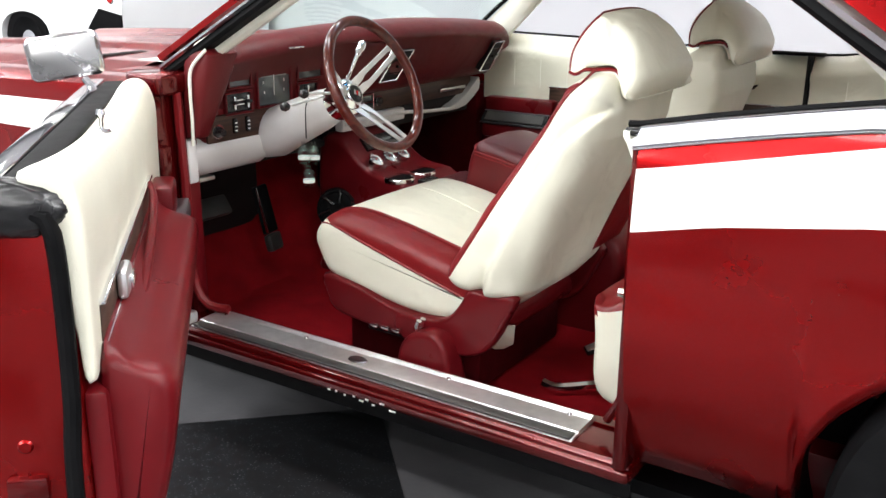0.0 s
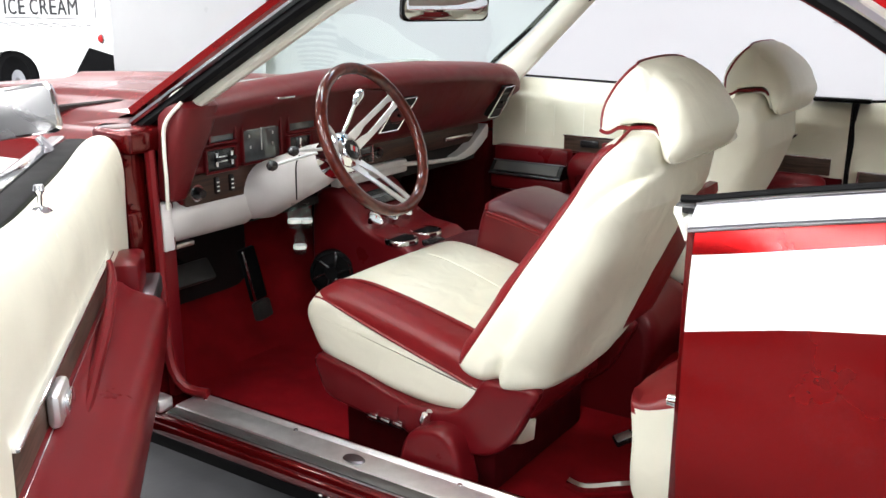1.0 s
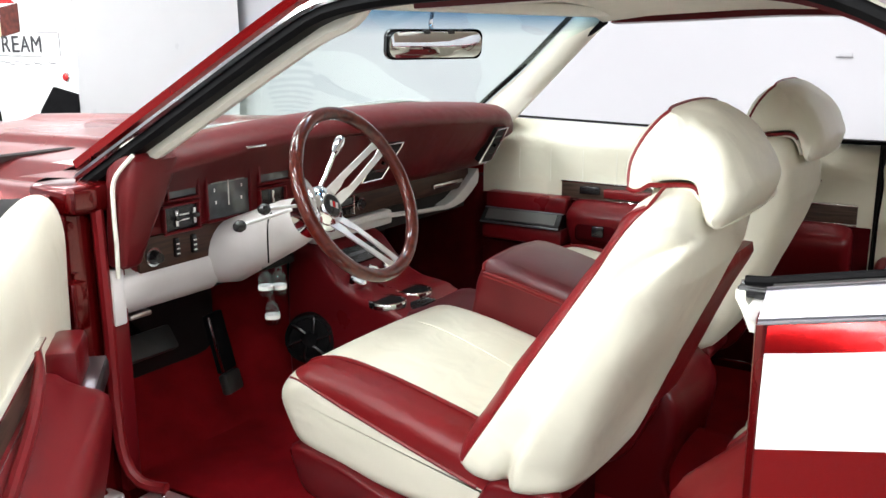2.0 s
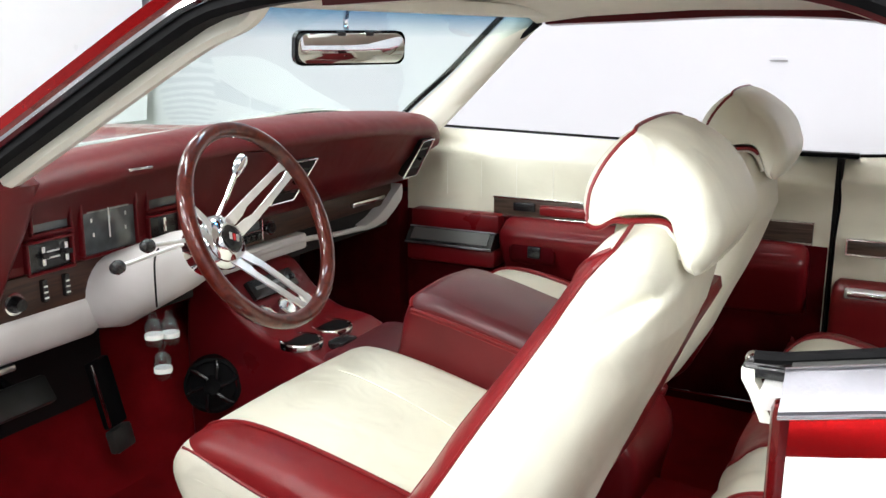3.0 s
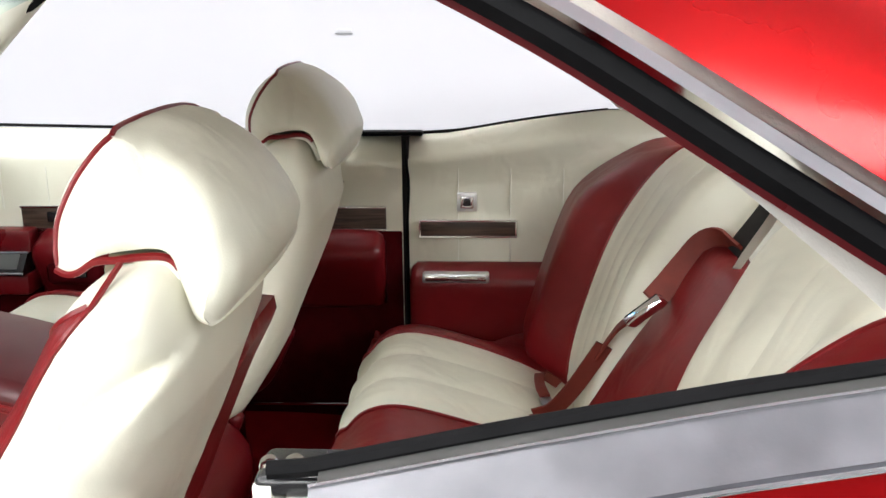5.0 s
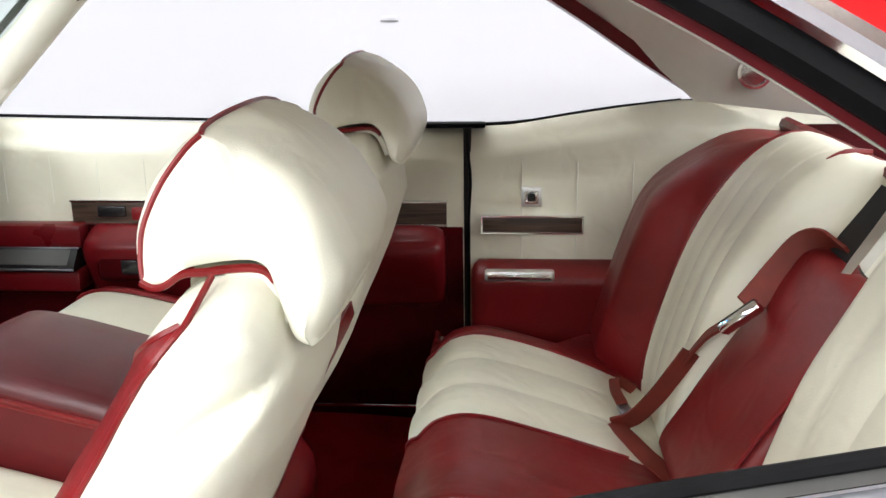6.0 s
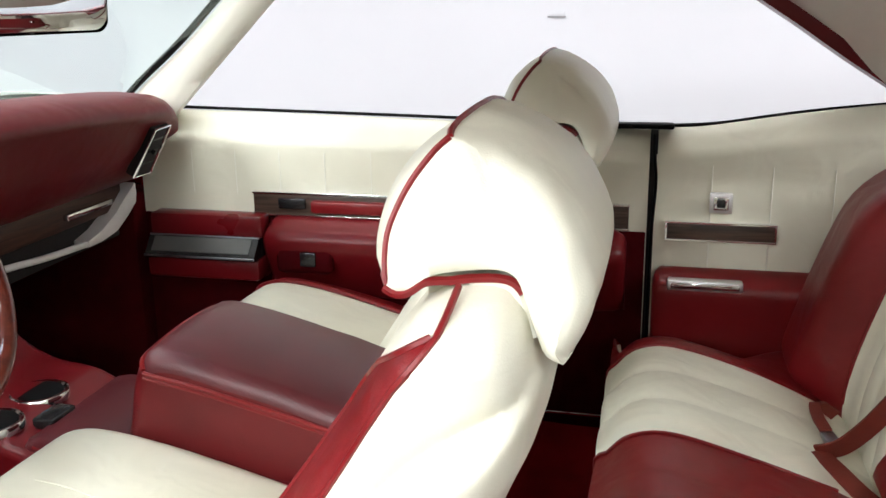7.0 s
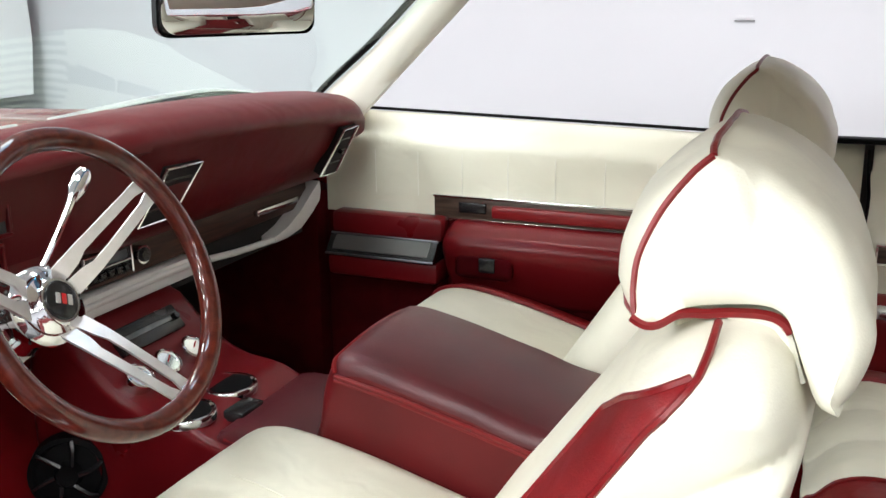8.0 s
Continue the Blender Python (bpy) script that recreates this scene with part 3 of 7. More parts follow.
part("door_seal", tube(bmesh.new(), spline([(0.735, -0.845, 0.92), (0.725, -0.842, 0.7), (0.715, -0.84, 0.45), (0.67, -0.83, 0.34)], 20), 0.010, 8), PAINT_IN, pillar_left, "red seal strip along the lock pillar")

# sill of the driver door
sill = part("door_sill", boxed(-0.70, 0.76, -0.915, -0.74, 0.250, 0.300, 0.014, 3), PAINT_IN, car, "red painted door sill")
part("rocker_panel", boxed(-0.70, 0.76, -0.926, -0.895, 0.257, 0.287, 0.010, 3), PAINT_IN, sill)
part("pinch_weld", boxed(-0.70, 0.76, -0.905, -0.895, 0.215, 0.252, 0.002), BLACK, sill)
for k in range(9):
    part("paint_chip", boxed(-0.02 + 0.024 * k + 0.008 * math.sin(k * 7), -0.012 + 0.024 * k + 0.008 * math.sin(k * 5), -0.9295, -0.9275, 0.262 + 0.006 * math.sin(k * 3), 0.266 + 0.006 * math.sin(k * 3)), DIAL_WHITE, sill)
bm = bmesh.new()
prof = [(-0.897, 0.292), (-0.894, 0.301), (-0.885, 0.3045), (-0.862, 0.306), (-0.859, 0.310), (-0.800, 0.312), (-0.788, 0.318), (-0.782, 0.316), (-0.782, 0.30), (-0.89, 0.30)]
loft(bm, [[Vector((x, y, z)) for y, z in prof] for x in (-0.54, 0.62)])
plate = part("sill_plate", bm, ALU, sill, "worn ribbed aluminium sill plate", 20)
part("tread_strip", boxed(-0.535, 0.615, -0.8935, -0.8625, 0.3030, 0.3085, 0.002), SATIN, plate, "dark worn tread strip along the plate")
bm = bmesh.new()
lathe(bm, [(0.001, 0.004), (0.016, 0.004), (0.019, 0.0)], Matrix.Translation((0.0, -0.835, 0.3115)) @ Matrix.Diagonal((1.5, 0.9, 1, 1)), 24)
part("badge", bm, WORN_DIMMED_TRIM, plate, "small oval badge")
for x in (-0.50, -0.2, 0.25, 0.57):
    part("screw", lathe(bmesh.new(), [(0.001, 0.003), (0.005, 0.002), (0.006, 0.0)], Matrix.Translation((x, -0.80, 0.3125)), 10), CHROME, plate)

# carpeted floor pan, hump and kick panels
def floor_z(x, y):
    tunnel = 0.16 * math.exp(-(y / 0.15) ** 4) * (1.0 if x < 0.9 else 0.6)
    toe = 0.42 * max(0.0, (-0.80 - x) / 0.40) ** 1.1
    side = 0.095 * max(0.0, (abs(y) - 0.62) / 0.15) ** 1.6
    rear = 0.02 * math.sin(7 * x) * 0.3
    return 0.195 + max(tunnel, 0) + toe + side + rear + 0.004 * noise.noise((x * 6, y * 6, 0))


part("floor_carpet", grid_sheet(bmesh.new(), steps(-1.2, 1.05, 46), steps(-0.79, 0.79, 46), floor_z), CARPET, car, "deep red carpet on the car floor")
# near-black sheets and firewall: footwell shade put into their colour
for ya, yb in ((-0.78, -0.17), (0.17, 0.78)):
    part("footwell_shade", boxed(-1.0, -0.985, ya, yb, 0.30, 0.70, 0.004), DARK_GAP, car, "near-black sheet standing in for footwell shade above the toe board")
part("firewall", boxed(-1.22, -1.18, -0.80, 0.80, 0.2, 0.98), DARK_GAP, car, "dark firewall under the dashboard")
# right kick panel takes the darkened carpet for footwell shade
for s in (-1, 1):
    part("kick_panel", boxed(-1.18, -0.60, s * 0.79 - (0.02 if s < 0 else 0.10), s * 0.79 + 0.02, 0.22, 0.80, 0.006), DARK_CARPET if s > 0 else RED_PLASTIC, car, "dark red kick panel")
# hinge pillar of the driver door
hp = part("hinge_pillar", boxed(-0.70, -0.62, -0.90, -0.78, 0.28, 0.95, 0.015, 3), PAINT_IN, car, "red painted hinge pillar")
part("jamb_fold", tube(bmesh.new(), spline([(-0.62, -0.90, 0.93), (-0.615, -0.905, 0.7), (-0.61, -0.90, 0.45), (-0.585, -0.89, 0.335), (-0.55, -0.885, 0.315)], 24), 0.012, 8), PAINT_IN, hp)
part("door_seal", tube(bmesh.new(), spline([(-0.60, -0.83, 0.98), (-0.60, -0.825, 0.7), (-0.60, -0.82, 0.42), (-0.565, -0.81, 0.335), (-0.5, -0.79, 0.325)], 24), 0.013, 8), RED_VINYL, hp, "dark red door seal trim")
for z, y in ((0.62, -0.885), (0.80, -0.88), (0.905, -0.885), (0.45, -0.88)):
    part("bolt", lathe(bmesh.new(), [(0.001, 0.008), (0.008, 0.008), (0.01, 0.0)], aim((-0.618, y, z), (1, 0, 0)), 8), PAINT_IN, hp)
part("hinge", boxed(-0.63, -0.57, -0.925, -0.885, 0.70, 0.80, 0.008), PAINT_IN, hp)
part("hinge", boxed(-0.63, -0.57, -0.925, -0.885, 0.42, 0.52, 0.008), PAINT_IN, hp)
part("sill_bracket", boxed(-0.60, -0.545, -0.905, -0.86, 0.300, 0.335, 0.008), ALU, hp, "bright metal corner bracket")

# ---------- roof, pillars and glass ----------
roof_edge = table([-0.16, 0.0, 0.3, 0.74, 1.0, 1.35], [1.318, 1.338, 1.352, 1.345, 1.33, 1.29])
half_w = table([-0.16, 0.3, 0.74, 1.35], [0.68, 0.70, 0.70, 0.66])


def roof_z(x, v):
    return roof_edge(x) + 0.045 * (1 - v ** 4)


def roof_sheet(dz, inset):
    bm = bmesh.new()
    xs, vs = steps(-0.16 + inset, 1.38, 22), steps(-1, 1, 24)
    rows = [[bm.verts.new((x, v * (half_w(x) - inset), roof_z(x, v) + dz)) for v in vs] for x in xs]
    for a, b in zip(rows, rows[1:]):
        for k in range(len(vs) - 1):
            bm.faces.new((a[k], b[k], b[k + 1], a[k + 1]))
    return bm


roof = part("roof", roof_sheet(0.02, 0.0), PAINT, car, "glossy red roof")
part("headliner", roof_sheet(-0.012, 0.015), HEADLINER, roof, "cream cloth headliner")
part("front_header", boxed(-0.17, -0.10, -0.66, 0.66, 1.322, 1.352, 0.008), HEADLINER, roof)

SIDE_LEFT = [(-0.66, -0.80, 0.975), (-0.40, -0.775, 1.125), (-0.14, -0.745, 1.275), (-0.05, -0.735, 1.315), (0.10, -0.73, 1.335), (0.40, -0.732, 1.345), (0.60, -0.735, 1.342), (0.74, -0.742, 1.322), (0.875, -0.768, 1.260), (1.038, -0.806, 1.160), (1.20, -0.842, 1.060), (1.28, -0.86, 1.011)]
SIDE_RIGHT = [(x, -y, z) for x, y, z in SIDE_LEFT[:6]] + [(0.66, 0.73, 1.335), (0.78, 0.73, 1.305), (0.90, 0.755, 1.235), (1.05, 0.80, 1.135), (1.22, 0.85, 1.03)]


def strip(path, offs, n=60):
    """A moulding along a smooth path; offs: its section as (out, up) in metres."""
    pts = spline(path, n)
    rings = []
    for i, p in enumerate(pts):
        d = (pts[min(i + 1, n - 1)] - pts[max(i - 1, 0)]).normalized()
        out = Vector((0, -1, 0))
        out = (out - d * out.dot(d)).normalized()
        up = out.cross(d)
        if up.z < 0:
            up = -up
        rings.append([p + out * a + up * b for a, b in offs])
    return loft(bmesh.new(), rings)


part("weatherstrip", strip(SIDE_LEFT, [(-0.022, -0.012), (0.012, -0.013), (0.020, -0.004), (0.016, 0.010), (-0.004, 0.015), (-0.022, 0.010)]), BLACK, car, "thick black rubber weatherstrip round the door opening")
part("drip_rail", strip(SIDE_LEFT, [(0.007, 0.013), (0.022, 0.009), (0.028, 0.014), (0.021, 0.023), (0.005, 0.025)]), CHROME, car, "bright chrome drip rail")
part("pillar_trim", strip([(x - 0.0, y + 0.035, z - 0.012) for x, y, z in SIDE_LEFT[:4] + [(-0.02, -0.735, 1.345)]], [(-0.018, -0.018), (0.002, -0.021), (0.012, -0.014), (0.012, 0.008), (-0.02, 0.012)]), CREAM_TRIM, car, "cream windshield pillar trim")
part("windshield_pillar", strip(SIDE_LEFT[:5], [(-0.05, 0.03), (0.012, 0.036), (0.014, 0.052), (-0.05, 0.062)]), PAINT, car, "red windshield pillar")
RAIL_TRIM = [(x, y + 0.02, z - 0.010) for x, y, z in SIDE_LEFT[4:]]
part("rail_trim", strip(RAIL_TRIM, [(-0.075, -0.006), (-0.02, -0.009), (0.004, -0.010), (0.006, 0.004), (-0.075, 0.006)]), RED_PLASTIC, car, "dark red roof rail trim")
part("rail_piping", tube(bmesh.new(), spline([(x, y + 0.052, z - 0.019) for x, y, z in SIDE_LEFT[4:]], 60), 0.0022, 6), CREAM_TRIM, car, "thin pale piping on the roof rail trim")
mirror_path = SIDE_RIGHT
part("rail_trim", strip([(x, y + 0.0, z - 0.008) for x, y, z in [(-0.13, 0.725, 1.328)] + mirror_path[4:]], [(-0.012, -0.018), (0.035, -0.014), (0.035, 0.014), (-0.012, 0.014)]), RED_PLASTIC, car, "dark red roof rail trim")
near = spline([(-0.66, 0.775, 0.985), (-0.58, 0.745, 1.053), (-0.43, 0.705, 1.160), (-0.31, 0.678, 1.260), (-0.235, 0.665, 1.325)], 24)
far = spline([(-0.51, 0.745, 0.975), (-0.46, 0.735, 1.020), (-0.33, 0.715, 1.140), (-0.20, 0.700, 1.262), (-0.12, 0.690, 1.335)], 24)
rings = []
for a, b in zip(near, far):
    out = Vector((0, 0.045, 0.012))
    rings.append([a, a.lerp(b, 0.3) + Vector((0, -0.012, -0.004)), a.lerp(b, 0.7) + Vector((0, -0.014, -0.005)), b + Vector((0, -0.002, 0)), b + out * 0.4 + Vector((0.006, 0, 0)), b + out, a + out])
part("pillar_trim", loft(bmesh.new(), rings), CREAM_TRIM, car, "cream windshield pillar trim", 60)
part("glass_gasket", tube(bmesh.new(), [p + Vector((-0.012, -0.004, 0.004)) for p in near], 0.0085, 8), BLACK, car, "black windshield gasket")
part("drip_rail", strip(mirror_path[4:], [(-0.05, 0.0), (-0.03, -0.01), (-0.03, 0.03), (-0.05, 0.03)]), CHROME, car, "bright chrome drip rail")


def sail(s):
    """Roof pillar between door opening and rear window, seen from outside."""
    bm = bmesh.new()
    front = spline([(0.62, 0.74, 1.376), (0.78, 0.752, 1.345), (0.953, 0.785, 1.252), (1.108, 0.825, 1.155), (1.262, 0.865, 1.058), (1.33, 0.885, 1.015)] if s < 0 else [(0.72, 0.74, 1.352), (0.93, 0.785, 1.262), (1.09, 0.83, 1.155), (1.29, 0.90, 1.045)], 14)
    back = spline([(1.30, 0.68, 1.32), (1.45, 0.70, 1.25), (1.68, 0.76, 1.13), (1.92, 0.84, 1.0)], 14)
    rings = []
    for a, b in zip(front, back):
        row = []
        for k in range(9):
            f = k / 8
            p = a.lerp(b, f)
            row.append(Vector((p.x, s * (p.y + 0.012 * math.sin(math.pi * f)), p.z)))
        rings.append(row)
    loft(bm, rings, closed=False, caps=False)
    return bm


for s in (-1, 1):
    part("roof_pillar", sail(s), PAINT, car, "broad glossy red rear roof pillar")


def sail_trim(s):
    bm = bmesh.new()
    front = spline([(0.74, 0.715, 1.315), (0.92, 0.74, 1.222), (1.06, 0.77, 1.115), (1.16, 0.79, 1.03)], 12)
    back = spline([(1.28, 0.62, 1.295), (1.40, 0.63, 1.24), (1.52, 0.64, 1.12), (1.60, 0.65, 0.99)], 12)
    rings = [[Vector((p.x, s * p.y, p.z)) for p in (a.lerp(b, k / 8) for k in range(9))] for a, b in zip(front, back)]
    return loft(bm, rings, closed=False, caps=False)


for s in (-1, 1):
    st = part("sail_panel", sail_trim(s), HEADLINER, car, "cream inner panel of the rear roof pillar")
    lampat = aim((1.27, s * 0.715, 1.10), (-0.15, -s, -0.1))
    lens = part("courtesy_lamp", lathe(bmesh.new(), [(0.001, 0.016), (0.022, 0.014), (0.03, 0.006), (0.031, 0.0)], lampat, 24), CLEAR, st, "round clear courtesy lamp with a chrome rim")
    part("lamp_rim", lathe(bmesh.new(), [(0.030, 0.001), (0.030, 0.010), (0.036, 0.010), (0.039, 0.0)], lampat, 28), CHROME, lens)


def glass_sheet(lower, upper, n=20, m=8):
    lo, hi = spline(lower, n), spline(upper, n)
    bm = bmesh.new()
    loft(bm, [[a.lerp(b, k / m) + Vector((-0.03, 0, 0.03)) * math.sin(math.pi * k / m) * 0.5 for k in range(m + 1)] for a, b in zip(lo, hi)], closed=False, caps=False)
    return bm


ws = part("windshield", glass_sheet([(-0.64, -0.80, 0.985), (-0.80, -0.55, 0.99), (-0.90, 0, 0.995), (-0.80, 0.55, 0.99), (-0.64, 0.80, 0.985)], [(-0.14, -0.68, 1.315), (-0.20, -0.4, 1.345), (-0.225, 0, 1.352), (-0.20, 0.4, 1.345), (-0.14, 0.68, 1.315)]), WINDSHIELD, car, "green-tinted windshield with a blue shade band")
ws.visible_shadow = False
for pts in ([(-0.815, 0.10, 1.036), (-0.79, 0.40, 1.052), (-0.765, 0.58, 1.050), (-0.71, 0.76, 1.022)], [(-0.845, -0.62, 1.0), (-0.845, -0.30, 1.026), (-0.845, 0.05, 1.030)]):
    wp = part("wiper", tube(bmesh.new(), spline(pts, 20), 0.006, 6), BLACK, car, "thin dark wiper blade resting on the windshield")
    part("wiper_arm", tube(bmesh.new(), spline([(x - 0.012, y - 0.02, z + 0.010) for x, y, z in pts], 16), 0.004, 6), ALU, wp)
rw = part("rear_window", glass_sheet([(1.82, -0.76, 1.0), (1.92, -0.4, 1.0), (1.95, 0, 1.0), (1.92, 0.4, 1.0), (1.82, 0.76, 1.0)], [(1.36, -0.64, 1.30), (1.38, 0, 1.345), (1.36, 0.64, 1.30)]), CLEAR_GLASS, car, "clear rear window")
rw.visible_shadow = False
part("windshield_gasket", tube(bmesh.new(), spline([(-0.145, 0.685, 1.312), (-0.395, 0.74, 1.155), (-0.63, 0.795, 0.99)], 8) + spline([(-0.64, 0.80, 0.985), (-0.80, 0.55, 0.985), (-0.90, 0, 0.985), (-0.80, -0.55, 0.985), (-0.64, -0.80, 0.985)], 30)[1:], 0.011, 8), BLACK, ws, "black windshield gasket")
part("pillar_base", boxed(-0.72, -0.585, -0.90, -0.745, 0.925, 0.985, 0.015, 3), PAINT_IN, car, "red painted foot of the windshield pillar")
part("pillar_foot_trim", tube(bmesh.new(), spline([(-0.50, -0.810, 1.045), (-0.546, -0.822, 0.995), (-0.556, -0.822, 0.93), (-0.556, -0.822, 0.86), (-0.562, -0.820, 0.79)], 24), 0.0046, 8), CREAM_TRIM, car, "cream trim beside the dashboard end")

# ---------- dashboard ----------
def dash_section(y):
    """Side profile of the dashboard at y: rings of (x, z), from the windshield over the pad and down the face."""
    drv = 1 / (1 + math.exp((y + 0.10) / 0.025))
    end = max(0.0, (y - 0.62) / 0.09)
    crest = 1.082 - 0.030 * (y / 0.7) ** 2 - 0.03 * end ** 2
    lip_x = -0.475 + 0.035 * max(0.0, y) / 0.65 * (1 - drv) - 0.03 * end ** 2 - 0.025 * drv
    low = crest - 0.064 + 0.006 * drv
    face_x = -0.545 * (1 - drv) - 0.60 * drv
    under = (lip_x - 0.012) * (1 - drv) + (-0.575) * drv
    mid_x = (lip_x * 0.55 + face_x * 0.45) * (1 - drv) + (-0.597) * drv
    return [(-0.70, 0.985), (-0.672, 1.02), (-0.65, crest - 0.014), (-0.615, crest - 0.001), (-0.57, crest), (lip_x - 0.045, crest - 0.006), (lip_x - 0.022, crest - 0.016), (lip_x - 0.007, crest - 0.030), (lip_x, crest - 0.046),
            (lip_x - 0.003, low + 0.004), (under, low - 0.004), (mid_x, 0.935), (face_x, 0.868), (face_x - 0.028, 0.845), (face_x - 0.05, 0.842), (-0.70, 0.842)]


bm = bmesh.new()
ys = sorted(set(steps(-0.74, 0.715, 48) + steps(-0.17, -0.03, 14)))
loft(bm, [[Vector((x, y, z)) for x, z in dash_section(y)] for y in ys], closed=True)
dash = part("dashboard", bm, RED_PAD, car, "padded dark red dashboard", 50)
part("dash_deck", grid_sheet(bmesh.new(), steps(-0.93, -0.63, 10), steps(-0.69, 0.74, 20), lambda x, y: 0.985 + 0.004 * y * y), CREAM_TRIM, dash, "cream panel on top of the dashboard below the windshield")
# defroster slots and speaker grille in the deck
for k in range(3):
    part("defroster_slot", boxed(-0.785, -0.765, 0.17 + 0.115 * k, 0.275 + 0.115 * k, 0.986, 0.9925, 0.002), LEDGE, dash, "grey defroster slot")
    part("defroster_slot", boxed(-0.845, -0.815, -0.275 - 0.115 * k, -0.17 - 0.115 * k, 0.986, 0.9925, 0.002), LEDGE, dash, "grey defroster slot")
gr = part("speaker_grille", boxed(-0.85, -0.66, -0.035, 0.195, 0.986, 0.991, 0.002), CREAM_TRIM, dash, "cream speaker grille with fine dark slots")
for k in range(16):
    w = 0.095 * math.sqrt(max(0.05, 1 - ((k - 7.5) / 9) ** 2))
    part("slot", boxed(-0.84 + 0.0107 * k, -0.836 + 0.0107 * k, 0.08 - w, 0.08 + w, 0.9905, 0.9925), LEDGE, gr)

# driver's instrument panel
fx = -0.600
panel = part("instrument_panel", boxed(fx - 0.05, fx, -0.745, -0.13, 0.765, 1.012, 0.004), RED_PLASTIC, dash, "dark red instrument panel")
part("wood_band", boxed(fx - 0.01, fx + 0.008, -0.74, -0.20, 0.775, 0.852, 0.004), DASH_WOOD, panel, "walnut-grained trim band")


def framed(name, y0, y1, z0, z1, mat, label, parent, depth=0.012, rim=0.006, rim_mat=RED_PLASTIC):
    ob = part(name, boxed(fx - 0.004, fx + depth * 0.4, y0, y1, z0, z1, 0.002), mat, parent, label)
    bm = bmesh.new()
    for a, b, c, d in ((y0 - rim, y1 + rim, z1, z1 + rim), (y0 - rim, y1 + rim, z0 - rim, z0), (y0 - rim, y0, z0, z1), (y1, y1 + rim, z0, z1)):
        box(bm, fx - 0.004, fx + depth, a, b, c, d, 0.0015, 1)
    part("bezel", bm, rim_mat, ob)
    return ob


speedo = framed("speedometer", -0.535, -0.400, 0.858, 1.004, DIAL, "square smoked speedometer", panel)
framed("fuel_gauge", -0.648, -0.566, 0.924, 0.990, DIAL, "small rectangular smoked gauge", panel)
framed("temperature_gauge", -0.362, -0.255, 0.922, 0.998, DIAL, "small rectangular smoked gauge", panel)
heat = framed("climate_control", -0.662, -0.566, 0.852, 0.906, BLACK_GLOSS, "black climate control with bright sliders", panel)
wiperc = framed("wiper_control", -0.362, -0.275, 0.860, 0.904, BLACK_GLOSS, "black switch plate", panel)
for y in (-0.632, -0.580):
    part("slider", boxed(fx + 0.004, fx + 0.012, y - 0.004, y + 0.004, 0.862, 0.898, 0.001), CHROME, heat)
    part("slider_knob", boxed(fx + 0.006, fx + 0.02, y - 0.008, y + 0.008, 0.876, 0.886, 0.002), BLACK_GLOSS, heat)
part("slider_mark", boxed(fx + 0.004, fx + 0.0065, -0.62, -0.592, 0.884, 0.887), DIAL_WHITE, heat)
part("slider_mark", boxed(fx + 0.004, fx + 0.0065, -0.62, -0.592, 0.872, 0.875), DIAL_WHITE, heat)
part("slider", boxed(fx + 0.004, fx + 0.014, -0.328, -0.320, 0.87, 0.90, 0.001), CHROME, wiperc)
for k in range(7):
    a = radians(205 - 38 * k)
    p = Vector((fx + 0.0055, -0.467 + 0.045 * math.cos(a), 0.915 + 0.045 * math.sin(a)))
    part("dial_mark", boxed(p.x - 0.001, p.x, p.y - 0.002, p.y + 0.002, p.z - 0.004, p.z + 0.004), DIAL_WHITE, speedo)
part("dial_face", boxed(fx + 0.0045, fx + 0.0056, -0.520, -0.414, 0.940, 0.976), material("pale_dial_band", (0.22, 0.23, 0.22), 0.4, vary=0.3, scale=40), speedo)
part("needle", boxed(fx + 0.005, fx + 0.0062, -0.469, -0.466, 0.885, 0.945), DIAL_WHITE, speedo)
part("trim_strip", boxed(-0.506, -0.494, -0.50, -0.44, 1.026, 1.031, 0.001), CHROME, dash)
knob = part("headlight_knob", lathe(bmesh.new(), [(0.001, 0.028), (0.011, 0.028), (0.012, 0.02), (0.016, 0.012), (0.016, 0.0)], aim((fx + 0.006, -0.705, 0.808), (1, 0, 0)), 20), BLACK_GLOSS, panel, "black knob with a chrome ring")
part("ring", lathe(bmesh.new(), [(0.016, 0.001), (0.016, 0.007), (0.021, 0.007), (0.022, 0.0)], aim((fx + 0.007, -0.705, 0.808), (1, 0, 0)), 24), CHROME, knob)
for y in (-0.640, -0.590):
    part("toggle", boxed(fx + 0.006, fx + 0.018, y - 0.006, y + 0.006, 0.795, 0.838, 0.003), BLACK_GLOSS, panel, "black switch with white marks")
    for k in range(3):
        part("switch_mark", boxed(fx + 0.017, fx + 0.0192, y - 0.004, y + 0.004, 0.802 + 0.011 * k, 0.805 + 0.011 * k), DIAL_WHITE, panel)
# left cheek of the dashboard: a wedge that narrows downwards
rings = []
for z, ya, yb, xr in ((0.808, -0.812, -0.772, -0.553), (0.815, -0.817, -0.765, -0.546), (0.88, -0.817, -0.742, -0.530), (0.95, -0.815, -0.712, -0.512), (1.0, -0.812, -0.695, -0.500), (1.030, -0.810, -0.685, -0.498), (1.043, -0.805, -0.69, -0.512), (1.05, -0.797, -0.70, -0.53)):
    ring = []
    for k in range(20):
        a = 2 * math.pi * k / 20
        ca, sa = math.cos(a), math.sin(a)
        ring.append(Vector(((xr - 0.60) / 2 + (xr + 0.60) / 2 * math.copysign(abs(ca) ** 0.45, ca), (ya + yb) / 2 + (yb - ya) / 2 * math.copysign(abs(sa) ** 0.45, sa), z)))
    rings.append(ring)
part("dash_cheek", loft(bmesh.new(), rings), RED_PAD, dash, "dark red padded end of the dashboard")
